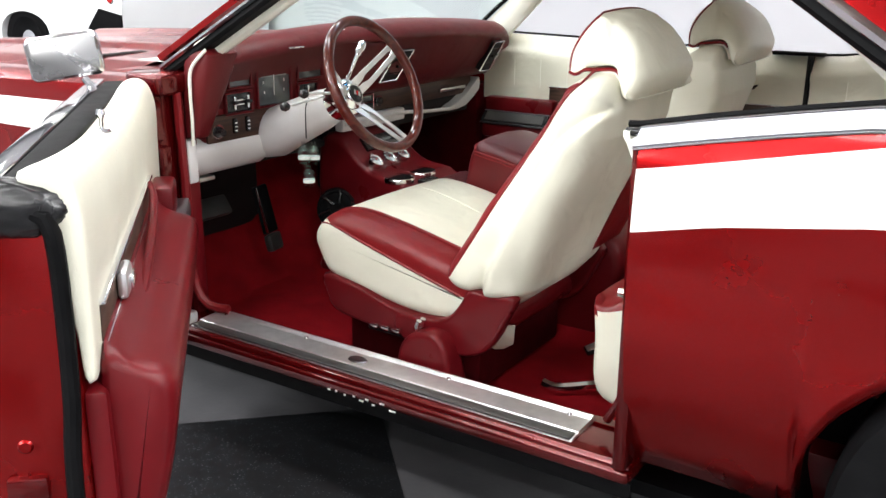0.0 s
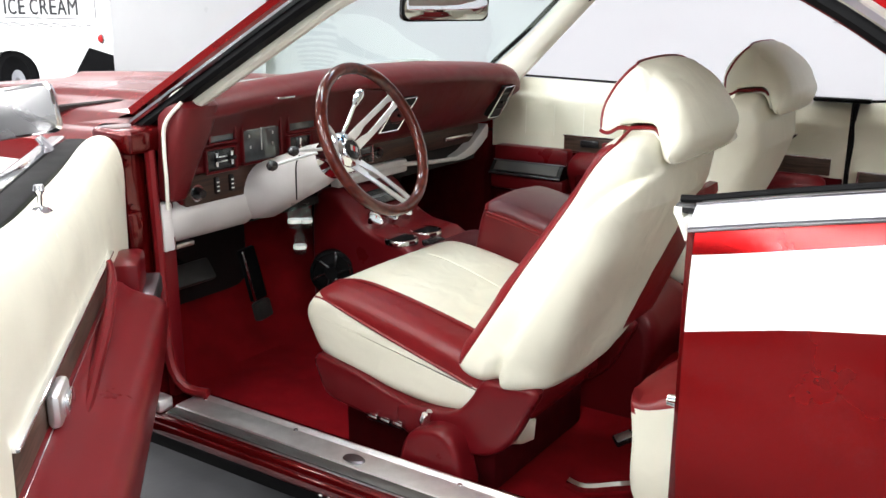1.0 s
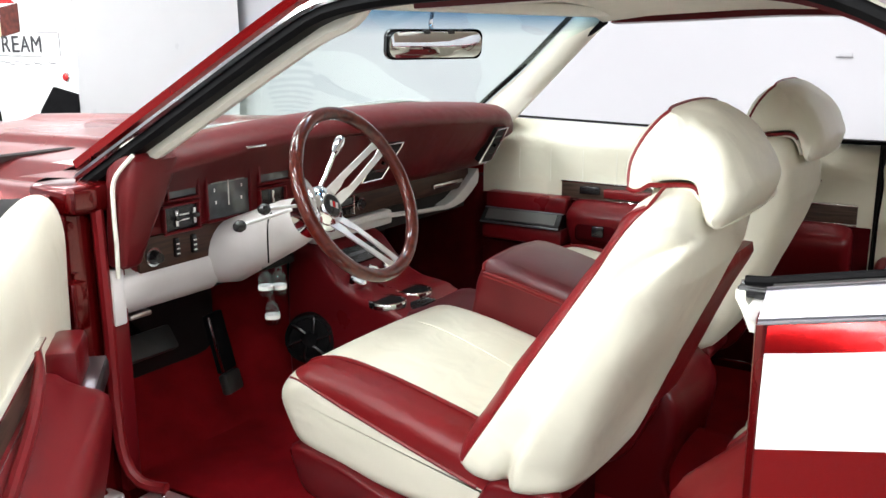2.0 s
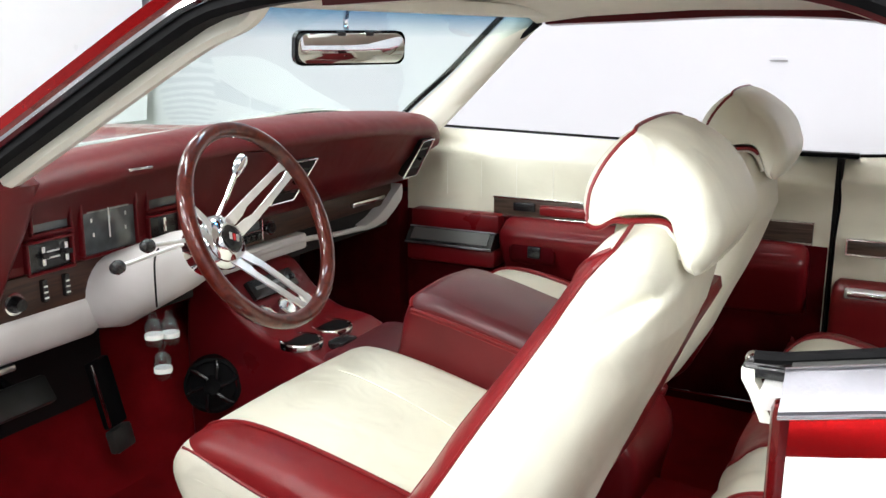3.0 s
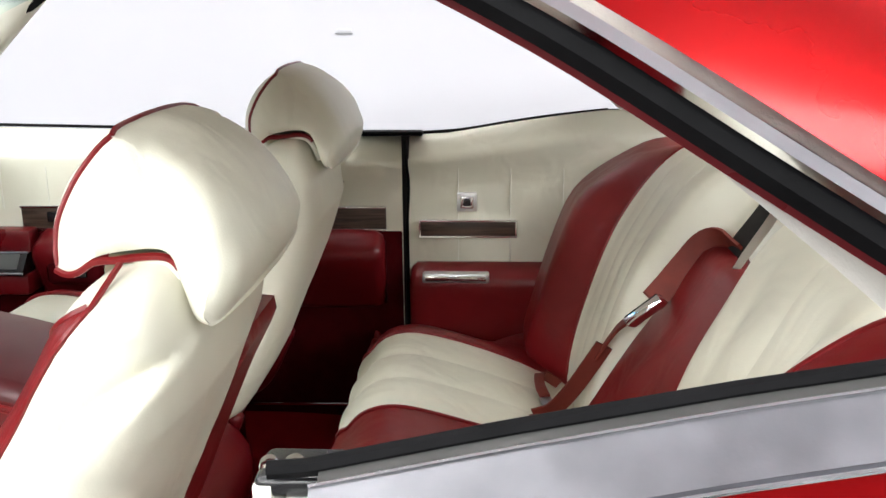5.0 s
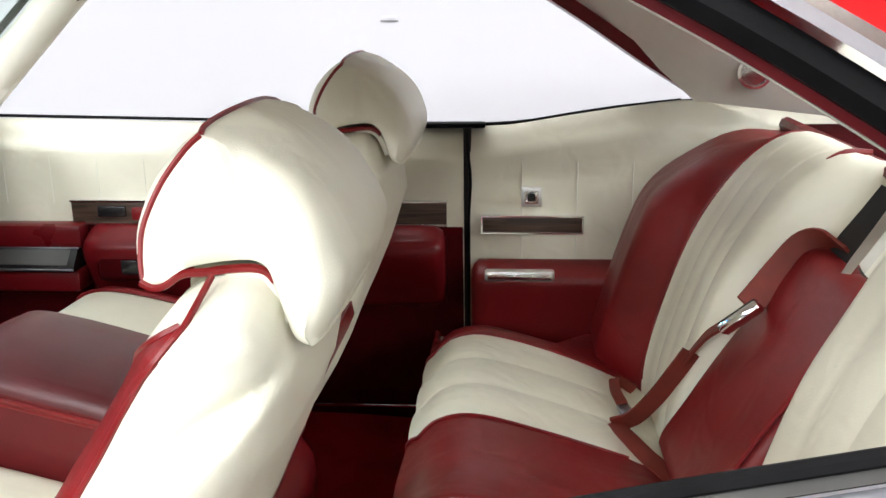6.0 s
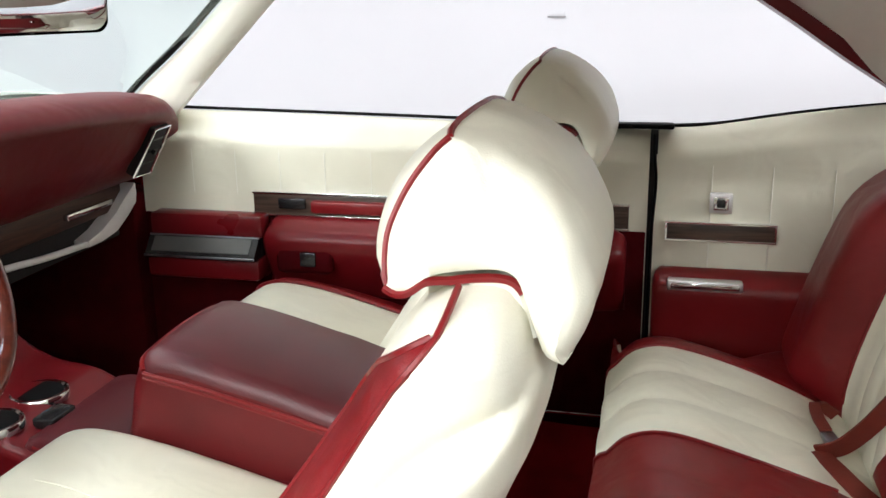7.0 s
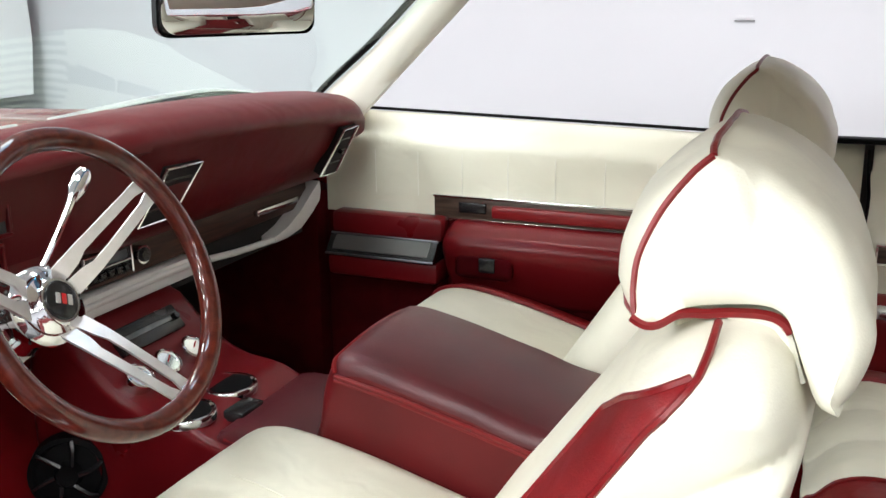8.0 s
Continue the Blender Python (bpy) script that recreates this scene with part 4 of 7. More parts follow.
# cream apron under the panel
bm = bmesh.new()
prof = [(-0.66, 0.79), (-0.602, 0.782), (-0.585, 0.76), (-0.60, 0.71), (-0.635, 0.685), (-0.68, 0.70)]
loft(bm, pillow(prof, -0.795, -0.505, 0.008, 36))
part("lower_apron", bm, APRON, dash, "cream painted lower dash apron with small scuffs")
# near-black sheet added for the shade under the dashboard
part("under_dash_shade", boxed(-1.17, -0.66, -0.80, -0.17, 0.675, 0.70, 0.006), DARK_GAP, dash, "near-black sheet standing in for shade under the dashboard")
part("hinge_face", boxed(-0.64, -0.585, -0.818, -0.785, 0.68, 0.80, 0.006), APRON, dash)

# passenger side: wood strip, vents, radio, cream lower bar
part("wood_strip", boxed(-0.66, -0.612, -0.13, 0.665, 0.772, 0.842, 0.004), DASH_WOOD, dash, "walnut-grained trim strip")
# near-black backing paints the shade below the wood strip
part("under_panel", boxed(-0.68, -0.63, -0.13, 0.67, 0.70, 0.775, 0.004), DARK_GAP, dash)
bm = bmesh.new()
tube(bm, spline([(-0.60, -0.14, 0.750), (-0.60, 0.15, 0.752), (-0.60, 0.35, 0.735), (-0.60, 0.50, 0.727)], 40), 0.0075, 10)
part("lower_bar", bm, APRON, dash, "cream painted lower bar of the dashboard")
part("lower_bar_wide", boxed(-0.635, -0.598, -0.15, 0.20, 0.725, 0.768, 0.008), APRON, dash)
bm = bmesh.new()
loft(bm, [[Vector((x + a, y, z + b)) for a, b in ((0.012, w), (0.014, 0.0), (0.010, -w), (-0.03, -w), (-0.03, w))] for x, y, z, w in ((-0.605, 0.485, 0.727, 0.007), (-0.603, 0.54, 0.734, 0.013), (-0.602, 0.60, 0.752, 0.022), (-0.600, 0.65, 0.782, 0.026), (-0.600, 0.690, 0.806, 0.024))])
part("corner_piece", bm, APRON, dash, "pale bracket at the end of the lower dash bar", 50)
radio = part("radio", boxed(-0.625, -0.604, -0.10, 0.02, 0.782, 0.835, 0.004), BLACK_GLOSS, dash, "car radio with chrome frame and buttons")
part("radio_dial", boxed(-0.606, -0.6025, -0.085, 0.01, 0.812, 0.829, 0.001), DIAL, radio)
bm = bmesh.new()
for a, b, c, d in ((-0.10, 0.02, 0.833, 0.837), (-0.10, 0.02, 0.807, 0.810), (-0.102, -0.098, 0.782, 0.837), (0.018, 0.022, 0.782, 0.837)):
    box(bm, -0.607, -0.600, a, b, c, d, 0.001, 1)
part("radio_frame", bm, CHROME, radio)
for k in range(5):
    part("button", boxed(-0.606, -0.596, -0.090 + 0.021 * k, -0.074 + 0.021 * k, 0.788, 0.801, 0.002), BLACK_GLOSS, radio, "black push button")
for y in (0.047,):
    kn = part("radio_knob", lathe(bmesh.new(), [(0.001, 0.022), (0.012, 0.022), (0.014, 0.018), (0.015, 0.0)], aim((-0.612, y, 0.808), (1, 0, 0)), 20), BLACK_GLOSS, dash, "black knob with a chrome face ring")
    part("ring", lathe(bmesh.new(), [(0.014, 0.016), (0.018, 0.016), (0.019, 0.0)], aim((-0.612, y, 0.808), (1, 0, 0)), 24), CHROME, kn)
part("glovebox_pull", boxed(-0.612, -0.598, 0.43, 0.605, 0.794, 0.808, 0.003), CHROME, dash, "long bright glovebox pull")


def vent(corners, name="air_vent"):
    """A framed louvre vent; corners run round its face."""
    c = [Vector(p) for p in corners]
    mid = sum(c, Vector()) / 4
    n = (c[1] - c[0]).cross(c[2] - c[1]).normalized()
    if n.x < 0:
        n = -n
    bm = bmesh.new()
    loft(bm, [[p + n * 0.001 for p in c], [p - n * 0.02 for p in c]])
    ob = part(name, bm, DARK_GAP, dash, "dark air vent in a bright frame", 0)
    bm = bmesh.new()
    tube(bm, [p + n * 0.003 for p in c], 0.0035, 6, closed=True)
    part("vent_frame", bm, CHROME, ob)
    for k in (1, 2, 3):
        a, b = c[0].lerp(c[3], k / 4), c[1].lerp(c[2], k / 4)
        part("louvre", tube(bmesh.new(), [a + n * 0.0, b + n * 0.0], 0.003, 4), BLACK_GLOSS, ob)
    part("thumb_tab", tube(bmesh.new(), [mid - n * 0.002, mid + n * 0.012], 0.005, 6), BLACK_GLOSS, ob)
    return ob


vent([(-0.452, 0.572, 0.980), (-0.450, 0.635, 0.982), (-0.506, 0.625, 0.872), (-0.510, 0.560, 0.872)])
vent([(-0.488, 0.0, 0.985), (-0.484, 0.09, 0.985), (-0.534, 0.055, 0.885), (-0.536, -0.035, 0.885)])

# ---------- steering column, wheel, levers ----------
HUB = Vector((-0.322, -0.456, 0.898))
AX = Vector((0.908, 0.046, 0.416)).normalized()
colum = [HUB - AX * d for d in (0.035, 0.10, 0.20, 0.30, 0.36)]
bm = bmesh.new()
tube(bm, colum, 0.05, 24, radii=[0.045, 0.058, 0.066, 0.075, 0.06])
column = part("steering_column", bm, APRON, car, "cream painted steering column cover")
U = Vector((-0.05, 0.9987, 0))
V = AX.cross(U) * -1
if V.z < 0:
    V = -V
wheel_at = Matrix((( U.x, V.x, AX.x, HUB.x), (U.y, V.y, AX.y, HUB.y), (U.z, V.z, AX.z, HUB.z), (0, 0, 0, 1)))
R, DISH = 0.184, 0.106
bm = bmesh.new()
tube(bm, [(R * math.cos(a), R * math.sin(a), DISH) for a in (2 * math.pi * k / 72 for k in range(72))], 0.0145, 12, closed=True)
steer = part("steering_wheel", bm, RIM_WOOD, car, "three-spoke steering wheel with a glossy mahogany rim", at=wheel_at)
bm = bmesh.new()
lathe(bm, [(0.001, 0.030), (0.029, 0.030), (0.032, 0.026), (0.040, 0.023), (0.051, 0.014), (0.054, 0.004), (0.050, -0.006), (0.046, -0.03), (0.05, -0.05)], Matrix(), 32)
hub = part("horn_hub", bm, CHROME, steer, "polished chrome hub")
part("horn_button", lathe(bmesh.new(), [(0.001, 0.036), (0.016, 0.0355), (0.024, 0.033), (0.0265, 0.029)], Matrix(), 28), BLACK_GLOSS, hub, "black horn button with a small silver emblem")
for k in range(3):
    part("emblem", boxed(-0.0035, 0.0035, -0.007, 0.007, 0.033, 0.0368, 0.001), (ALU, LENS_RED, ALU)[k], hub, at=pose(-0.008 + 0.008 * k, 0.004 - 0.004 * k, 0, 0, 0, -25))


def spoke(angle):
    """A flat brushed spoke with a long tapering slot."""
    bm = bmesh.new()
    ca, sa = math.cos(radians(angle)), math.sin(radians(angle))

    def at(r, w, z):
        return Vector((r * ca - w * sa, r * sa + w * ca, z))
    rs = [0.03, 0.06, 0.075, 0.10, 0.13, 0.16, 0.172, 0.185]
    wide = [0.025, 0.025, 0.025, 0.0235, 0.022, 0.0205, 0.020, 0.019]
    slot = [0.0, 0.004, 0.0095, 0.009, 0.0075, 0.006, 0.002, 0.0]
    for sgn in (-1, 1):
        rows = []
        for r, w, q in zip(rs, wide, slot):
            dz = 0.012 + (DISH - 0.016) * ((r - 0.03) / 0.155) ** 0.9
            rows.append([bm.verts.new(at(r, sgn * max(q, 0.0004), dz + 0.002)), bm.verts.new(at(r, sgn * w, dz + 0.002)), bm.verts.new(at(r, sgn * w, dz - 0.002)), bm.verts.new(at(r, sgn * max(q, 0.0004), dz - 0.002))])
        for a, b in zip(rows, rows[1:]):
            for k in range(4):
                bm.faces.new((a[k], b[k], b[(k + 1) % 4], a[(k + 1) % 4]))
        bm.faces.new(rows[0]), bm.faces.new(rows[-1])
    return bm


for ang in (31, -73.6, 159):
    part("spoke", spoke(ang), ALU, steer, "slotted brushed metal spoke", 20)

# gear lever on the column, turn and tilt stalks
lev = part("gear_lever", tube(bmesh.new(), spline([(-0.375, -0.44, 0.895), (-0.385, -0.38, 0.94), (-0.405, -0.30, 1.01)], 12), 0.0055, 10), CHROME, column, "thin chrome gear lever")
part("lever_knob", tube(bmesh.new(), [(-0.402, -0.312, 0.998), (-0.405, -0.298, 1.010), (-0.409, -0.280, 1.026), (-0.411, -0.272, 1.033)], 0.01, 12, radii=[0.006, 0.0125, 0.0135, 0.010]), CHROME, lev)
for tip, root, nm in (((-0.365, -0.667, 0.893), (-0.355, -0.52, 0.905), "turn_signal_stalk"), ((-0.335, -0.625, 0.925), (-0.33, -0.50, 0.915), "tilt_lever")):
    sk = part(nm, tube(bmesh.new(), [root, tip], 0.004, 8), ALU, column, "thin metal stalk with a black ball tip")
    part("ball_tip", lathe(bmesh.new(), [(0.001, 0.014), (0.009, 0.011), (0.013, 0.002), (0.011, -0.008), (0.006, -0.013)], aim(tip, Vector(tip) - Vector(root)), 14), BLACK_GLOSS, sk)

# ---------- seats ----------
def piping(ring_pts, parent, mat=None, r=0.0045):
    return part("piping", tube(bmesh.new(), ring_pts, r, 6), mat or RED_VINYL, parent)


def front_seat(cy, s, o_in, dx, label):
    """A bucket seat centred on cy; s: the outboard side. o_in: how far the cushion reaches inboard; dx: how far the backrest stands to the rear."""
    def yo(o):
        return cy + s * o
    # base shell
    prof = [(-0.218, 0.462), (-0.206, 0.412), (-0.185, 0.372), (-0.10, 0.352), (0.06, 0.340), (0.20, 0.335), (0.275, 0.36), (0.285, 0.40), (0.25, 0.43), (0.17, 0.418), (0.08, 0.408), (0.0, 0.42), (-0.10, 0.45)]
    y0, y1 = sorted((yo(0.325), yo(-o_in + 0.03)))
    bm = bmesh.new()
    loft(bm, pillow(prof, y0, y1, 0.012, 72))
    seat = part("front_seat", bm, RED_PLASTIC, car, label, 50)
    y0, y1 = sorted((yo(0.272), yo(-o_in + 0.08)))
    # shade under the cushion is in the riser's colour
    part("seat_riser", boxed(-0.17, 0.25, y0, y1, 0.22, 0.40, 0.015), DARK_CARPET, seat, "seat riser darkened for the shade under the cushion")
    prof = [(0.02, 0.40), (0.05, 0.335), (0.22, 0.330), (0.30, 0.365), (0.35, 0.45), (0.372, 0.512), (0.30, 0.510), (0.245, 0.506), (0.215, 0.46), (0.17, 0.418), (0.08, 0.408)]
    for o in (0.285, -o_in + 0.04):
        y0, y1 = sorted((yo(o), yo(o + 0.043)))
        part("hinge_bracket", loft(bmesh.new(), pillow(prof, y0, y1, 0.012, 60)), RED_PLASTIC, seat, "", 50)
    # cushion
    prof = [(-0.255, 0.60), (-0.285, 0.555), (-0.262, 0.50), (-0.225, 0.45), (-0.10, 0.42), (0.05, 0.40), (0.18, 0.40), (0.27, 0.43), (0.29, 0.49), (0.20, 0.545), (0.10, 0.575), (-0.05, 0.612), (-0.16, 0.629), (-0.215, 0.625)]
    y0, y1 = sorted((yo(0.312), yo(-o_in)))
    rings = pillow(prof, y0, y1, 0.045, 84, puff=0.006, seg=7)
    bm = loft(bmesh.new(), rings)

    def slice_at(co, no):
        bmesh.ops.bisect_plane(bm, geom=bm.verts[:] + bm.edges[:] + bm.faces[:], plane_co=co, plane_no=no, dist=1e-5)
    inner_no = Vector((0.05, s, 0.0)).normalized()
    low_no = Vector((0.285, -0.10 * s, 1.0)).normalized()
    a0, b0 = Vector((0.0, yo(0.222), 0.6)), Vector((-0.20, yo(0.305), 0.598))
    slice_at(a0, inner_no)
    slice_at(b0, low_no)
    slice_at((-0.268, 0, 0), (1, 0, 0))

    def which(c, n):
        return 1 if (c - a0).dot(inner_no) > 0 and (c - b0).dot(low_no) > 0 and c.x > -0.268 else 0
    cush, *rest = split_parts(["cushion", "bolster"], bm, [CREAM, RED_VINYL], which, seat, ["cream vinyl seat cushion", "red vinyl bolster along the cushion edge"])
    for r in rest:
        r.parent = cush
    cush.location = (0.014, 0, 0) if s < 0 else (0, 0, -0.012)
    top = [(-0.262, 0.585), (-0.235, 0.618), (-0.16, 0.633), (-0.05, 0.617), (0.10, 0.580), (0.20, 0.550)]
    part("piping", tube(bmesh.new(), spline([(x, yo(0.222 - 0.05 * x), z + (0.001 if s < 0 else 0.004)) for x, z in top], 40), 0.0038 if s < 0 else 0.0055, 6), RED_VINYL, cush)
    low = [(-0.250, 0.594, 0.290), (-0.20, 0.597, 0.306), (-0.10, 0.570, 0.3125), (0.05, 0.526, 0.3125), (0.20, 0.484, 0.3125)]
    part("piping", tube(bmesh.new(), spline([(x, yo(o), z) for x, z, o in low], 40), 0.0038, 6), RED_VINYL, cush)
    seam = [(-0.275, 0.56), (-0.24, 0.612), (-0.16, 0.6345), (-0.05, 0.618), (0.10, 0.581), (0.18, 0.556)]
    part("seam", tube(bmesh.new(), spline([(x, yo(-0.055 + 0.25 * (x + 0.25) ** 2), z) for x, z in seam], 40), 0.0009, 5), CREAM, cush)
    # backrest: rounded sections stacked from the bottom to the shoulders
    cb = cy + s * 0.03
    zs_f, xs_f = [0.49, 0.53, 0.56, 0.7, 0.85, 0.95, 1.0, 1.03, 1.06], [0.150, 0.138, 0.148, 0.236, 0.342, 0.408, 0.438, 0.458, 0.490]
    zs_r, xs_r = [0.49, 0.53, 0.60, 0.70, 0.80, 0.90, 0.97, 1.03, 1.06], [0.378, 0.395, 0.425, 0.468, 0.514, 0.556, 0.568, 0.549, 0.527]
    zs_w, ws_ = [0.49, 0.50, 0.52, 0.60, 0.80, 0.90, 0.96, 1.0, 1.02, 1.035, 1.05, 1.06], [0.292, 0.302, 0.306, 0.304, 0.298, 0.293, 0.290, 0.283, 0.272, 0.252, 0.205, 0.15]
    inb = min(o_in, 0.262) / 0.29
    EXP = 4.4
    crease = spline([(0.258, 0, 0.48), (0.272, 0, 0.53), (0.318, 0, 0.63), (0.366, 0, 0.73), (0.412, 0, 0.82), (0.442, 0, 0.875), (0.470, 0, 0.908), (0.505, 0, 0.936), (0.540, 0, 0.957), (0.575, 0, 0.978), (0.605, 0, 0.995)], 80)

    def fuller(z):
        return float(np.interp(z, [0.5, 0.6, 0.8, 0.9, 0.98], [0.02, 0.034, 0.032, 0.022, 0.0])) if s > 0 else 0.0

    def surf(z, a):
        """A point of the backrest; a: 0 rear, 90 outboard, 180 front, 270 inboard."""
        xf, xr, w = float(np.interp(z, zs_f, xs_f)), float(np.interp(z, zs_r, xs_r)) + fuller(z), float(np.interp(z, zs_w, ws_))
        ca, sa = math.cos(radians(a)), math.sin(radians(a))
        ex = (4.6 if sa > 0 else 7.5) if ca > 0 else EXP
        px = math.copysign(abs(ca) ** (2 / ex), ca)
        py = math.copysign(abs(sa) ** (2 / ex), sa)
        x = (xf + xr) / 2 + (xr - xf) / 2 * px
        dent = 0.0
        if py > 0.55:
            d, q = min(((x - p.x) ** 2 + (z - p.z) ** 2, k) for k, p in enumerate(crease))
            behind = (x - crease[q].x) * 0.84 - (z - crease[q].z) * 0.55
            d = math.sqrt(d)
            high = min(1.0, max(0.25, (z - 0.62) / 0.28))
            dent = 0.022 * high * math.exp(-(d / 0.011) ** 2) - 0.020 * math.exp(-(d / 0.06) ** 2) * (1 / (1 + math.exp(-behind / 0.005))) + 0.016 * high * math.exp(-(d / 0.045) ** 2) * (1 / (1 + math.exp(behind / 0.005)))
            parted = max(0.0, min(1.0, (0.58 - z) / 0.08))
            dent += 0.030 * parted * math.exp(-(d / 0.016) ** 2)
        soft = 0.0032 * noise.noise((x * 9, py * 2.2 + cy * 7, z * 7)) + 0.0022 * noise.noise((x * 26, py * 3, z * 17))
        y = w * py * (1 if py > 0 else inb) + (soft - dent) * (1 if py > 0 else -1)
        if px > 0 and s * py > 0:
            x -= 0.052 * px * abs(py) ** 1.6
        return Vector((x + dx + 0.4 * soft * px, cb + s * y, z if z < 0.98 else 0.98 + (z - 0.98) * 0.76))
    def spaced(a_max, n, depth, w):
        """n angles from 0 to a_max at even steps along the section."""
        cand = {0.0, a_max}
        for k in range(161):
            p = k / 80 - 1
            a = math.degrees(math.acos(math.copysign(abs(p) ** 2.25, p)))
            b = math.degrees(math.asin((k / 160) ** 2.25))
            cand |= {c for c in (a, b, 180 - b) if 0 < c < a_max}
        cand = sorted(cand)
        pos = [(depth * math.copysign(abs(math.cos(radians(a))) ** (2 / 4.5), math.cos(radians(a))), w * math.sin(radians(a)) ** (2 / 4.5)) for a in cand]
        run = [0.0]
        for p, q in zip(pos, pos[1:]):
            run.append(run[-1] + math.dist(p, q))
        return [float(np.interp(run[-1] * k / n, run, cand)) for k in range(n)]
    levels = [0.497, 0.4985, 0.502, 0.508, 0.516, 0.525, 0.534] + steps(0.542, 0.87, 44) + steps(0.876, 1.0, 30) + [1.008, 1.015, 1.022, 1.029, 1.036, 1.043, 1.05, 1.056]
    bm = bmesh.new()
    rings, cuts = [], []
    NO, NS, NI = 84, 8, 40
    for z in levels:
        xf, xr, w = float(np.interp(z, zs_f, xs_f)), float(np.interp(z, zs_r, xs_r)), float(np.interp(z, zs_w, ws_))
        inner = float(np.interp(z, [0.49, 0.53, 0.60, 0.80, 0.92, 0.97, 1.0, 1.02, 1.03], [0.280, 0.236, 0.188, 0.162, 0.168, 0.178, 0.19, 0.20, 0.21]))
        a_in = 180 - math.degrees(math.asin(min(1.0, inner / w) ** (EXP / 2)))
        xb = 0.158 + (z - 0.50) * 0.625
        c = min(max(((xf + xr) / 2 - xb) / ((xr - xf) / 2), 0.0), 1.0)
        a_out = 180 - math.degrees(math.acos(c ** (EXP / 2))) if c < 1 else 180.0
        keep = max(0.0, min(1.0, (1.03 - z) / 0.085)) ** 0.6
        a_out = min(a_out, 150.0)
        a_in = a_out + max(0.8, (a_in - a_out) * keep)
        cuts.append((a_out, a_in))
        angs = spaced(a_out, NO, (xr - xf) / 2, w) + [a_out + (a_in - a_out) * k / NS for k in range(NS)] + [a_in + (360 - a_in) * k / NI for k in range(NI)]
        shrink = 1 - 0.14 * (1 - math.sqrt(max(0.0, 1 - ((0.534 - z) / 0.0372) ** 2))) if z < 0.534 else (0.93 if z > 1.055 else 0.975 if z > 1.045 else 1.0)
        mid = Vector(((xf + xr) / 2 + dx, cb, z))
        rings.append([mid + (surf(z, a) - mid) * shrink for a in angs])
    loft(bm, rings)
    bm.faces.index_update()
    ALL = NO + NS + NI
    red = {f.index for i, f in enumerate(bm.faces) if i < ALL * (len(levels) - 1) and NO <= i % ALL < NO + NS and 0.53 < levels[i // ALL] < 1.025}
    bm.faces.ensure_lookup_table()
    mark = set()
    for i in red:
        c = bm.faces[i].calc_center_median()
        k3 = tuple(round(v * 5000) for v in c)
        mark |= {(k3[0] + i0, k3[1] + i1, k3[2] + i2) for i0 in (-1, 0, 1) for i1 in (-1, 0, 1) for i2 in (-1, 0, 1)}
    back, *rest = split_parts(["backrest", "side_bolster"], bm, [CREAM, RED_VINYL], lambda c, n: 1 if tuple(round(v * 5000) for v in c) in mark else 0, seat, ["cream vinyl seat backrest", "red vinyl edge bolster"], 75)
    for r in rest:
        r.parent = back
    for side in (0, 1):
        pts = [surf(z, cut[side]) for z, cut in zip(levels, cuts) if 0.525 < z < 1.031]
        if side == 0:
            tip = pts[-1]
            part("piping", tube(bmesh.new(), spline([tip, (tip.x + 0.004, tip.y - s * 0.022, tip.z + 0.012), (tip.x + 0.006, tip.y - s * 0.055, tip.z + 0.024)], 8), 0.0032, 6), RED_VINYL, back)
        part("piping", tube(bmesh.new(), pts, 0.0032, 6), RED_VINYL, back)
    # red panel and latch on the rear of the backrest
    bm = bmesh.new()
    prof = [(px + dx, pz) for px, pz in ((0.50, 0.865), (0.538, 0.866), (0.497, 0.78), (0.462, 0.70), (0.420, 0.60), (0.392, 0.545), (0.36, 0.56), (0.43, 0.72))]
    y0, y1 = sorted((yo(-0.01), yo(-0.205))) if s < 0 else (cy - 0.10, cy + 0.12)
    loft(bm, pillow(prof, y0, y1, 0.01, 40))
    part("back_panel", bm, RED_VINYL, back, "red vinyl panel on the back of the seat")
    part("panel_trim", tube(bmesh.new(), [(0.372 + dx, yo(o), 0.545) for o in steps(-0.14, 0.02, 6)], 0.005, 6), CREAM_TRIM, back)
    at = Vector((0.502, cy - 0.015, 0.842)) if s < 0 else surf(0.866, 42)
    slot = [at + Vector((u * 0.86, s * 0.0015, u * 0.5)) for u in (-0.028, -0.012, 0.012, 0.026)]
    latch = part("latch_slot", tube(bmesh.new(), slot, 0.006, 8, radii=[0.003, 0.0055, 0.0055, 0.003]), BLACK_GLOSS, back, "dark seat latch slot with a bright lever")
    part("lever", tube(bmesh.new(), [p + Vector((0.003, s * 0.004, 0.003)) for p in slot[1:]], 0.0028, 8), CHROME, latch)
    # headrest: a padded hood with a bulging front, a piped ridge and an arched cut-out below
    hy, hx = cy + s * 0.045, dx - 0.010 if s < 0 else dx
    side_line = [(0.440, 1.036), (0.436, 1.055), (0.438, 1.085), (0.452, 1.122), (0.472, 1.152), (0.486, 1.166), (0.521, 1.150), (0.560, 1.122), (0.588, 1.090), (0.604, 1.056), (0.610, 1.027), (0.603, 1.000), (0.592, 0.984)]
    mid_line = [(0.418, 1.034), (0.408, 1.050), (0.409, 1.080), (0.423, 1.118), (0.452, 1.150), (0.486, 1.173), (0.523, 1.165), (0.562, 1.139), (0.592, 1.102), (0.610, 1.061), (0.615, 1.028), (0.607, 1.000), (0.594, 0.982)]
    side_arch = [(0.440, 1.036), (0.451, 1.031), (0.463, 1.034), (0.473, 1.043), (0.494, 1.049), (0.530, 1.052), (0.549, 1.047), (0.560, 1.031), (0.570, 1.008), (0.579, 0.990), (0.592, 0.984)]
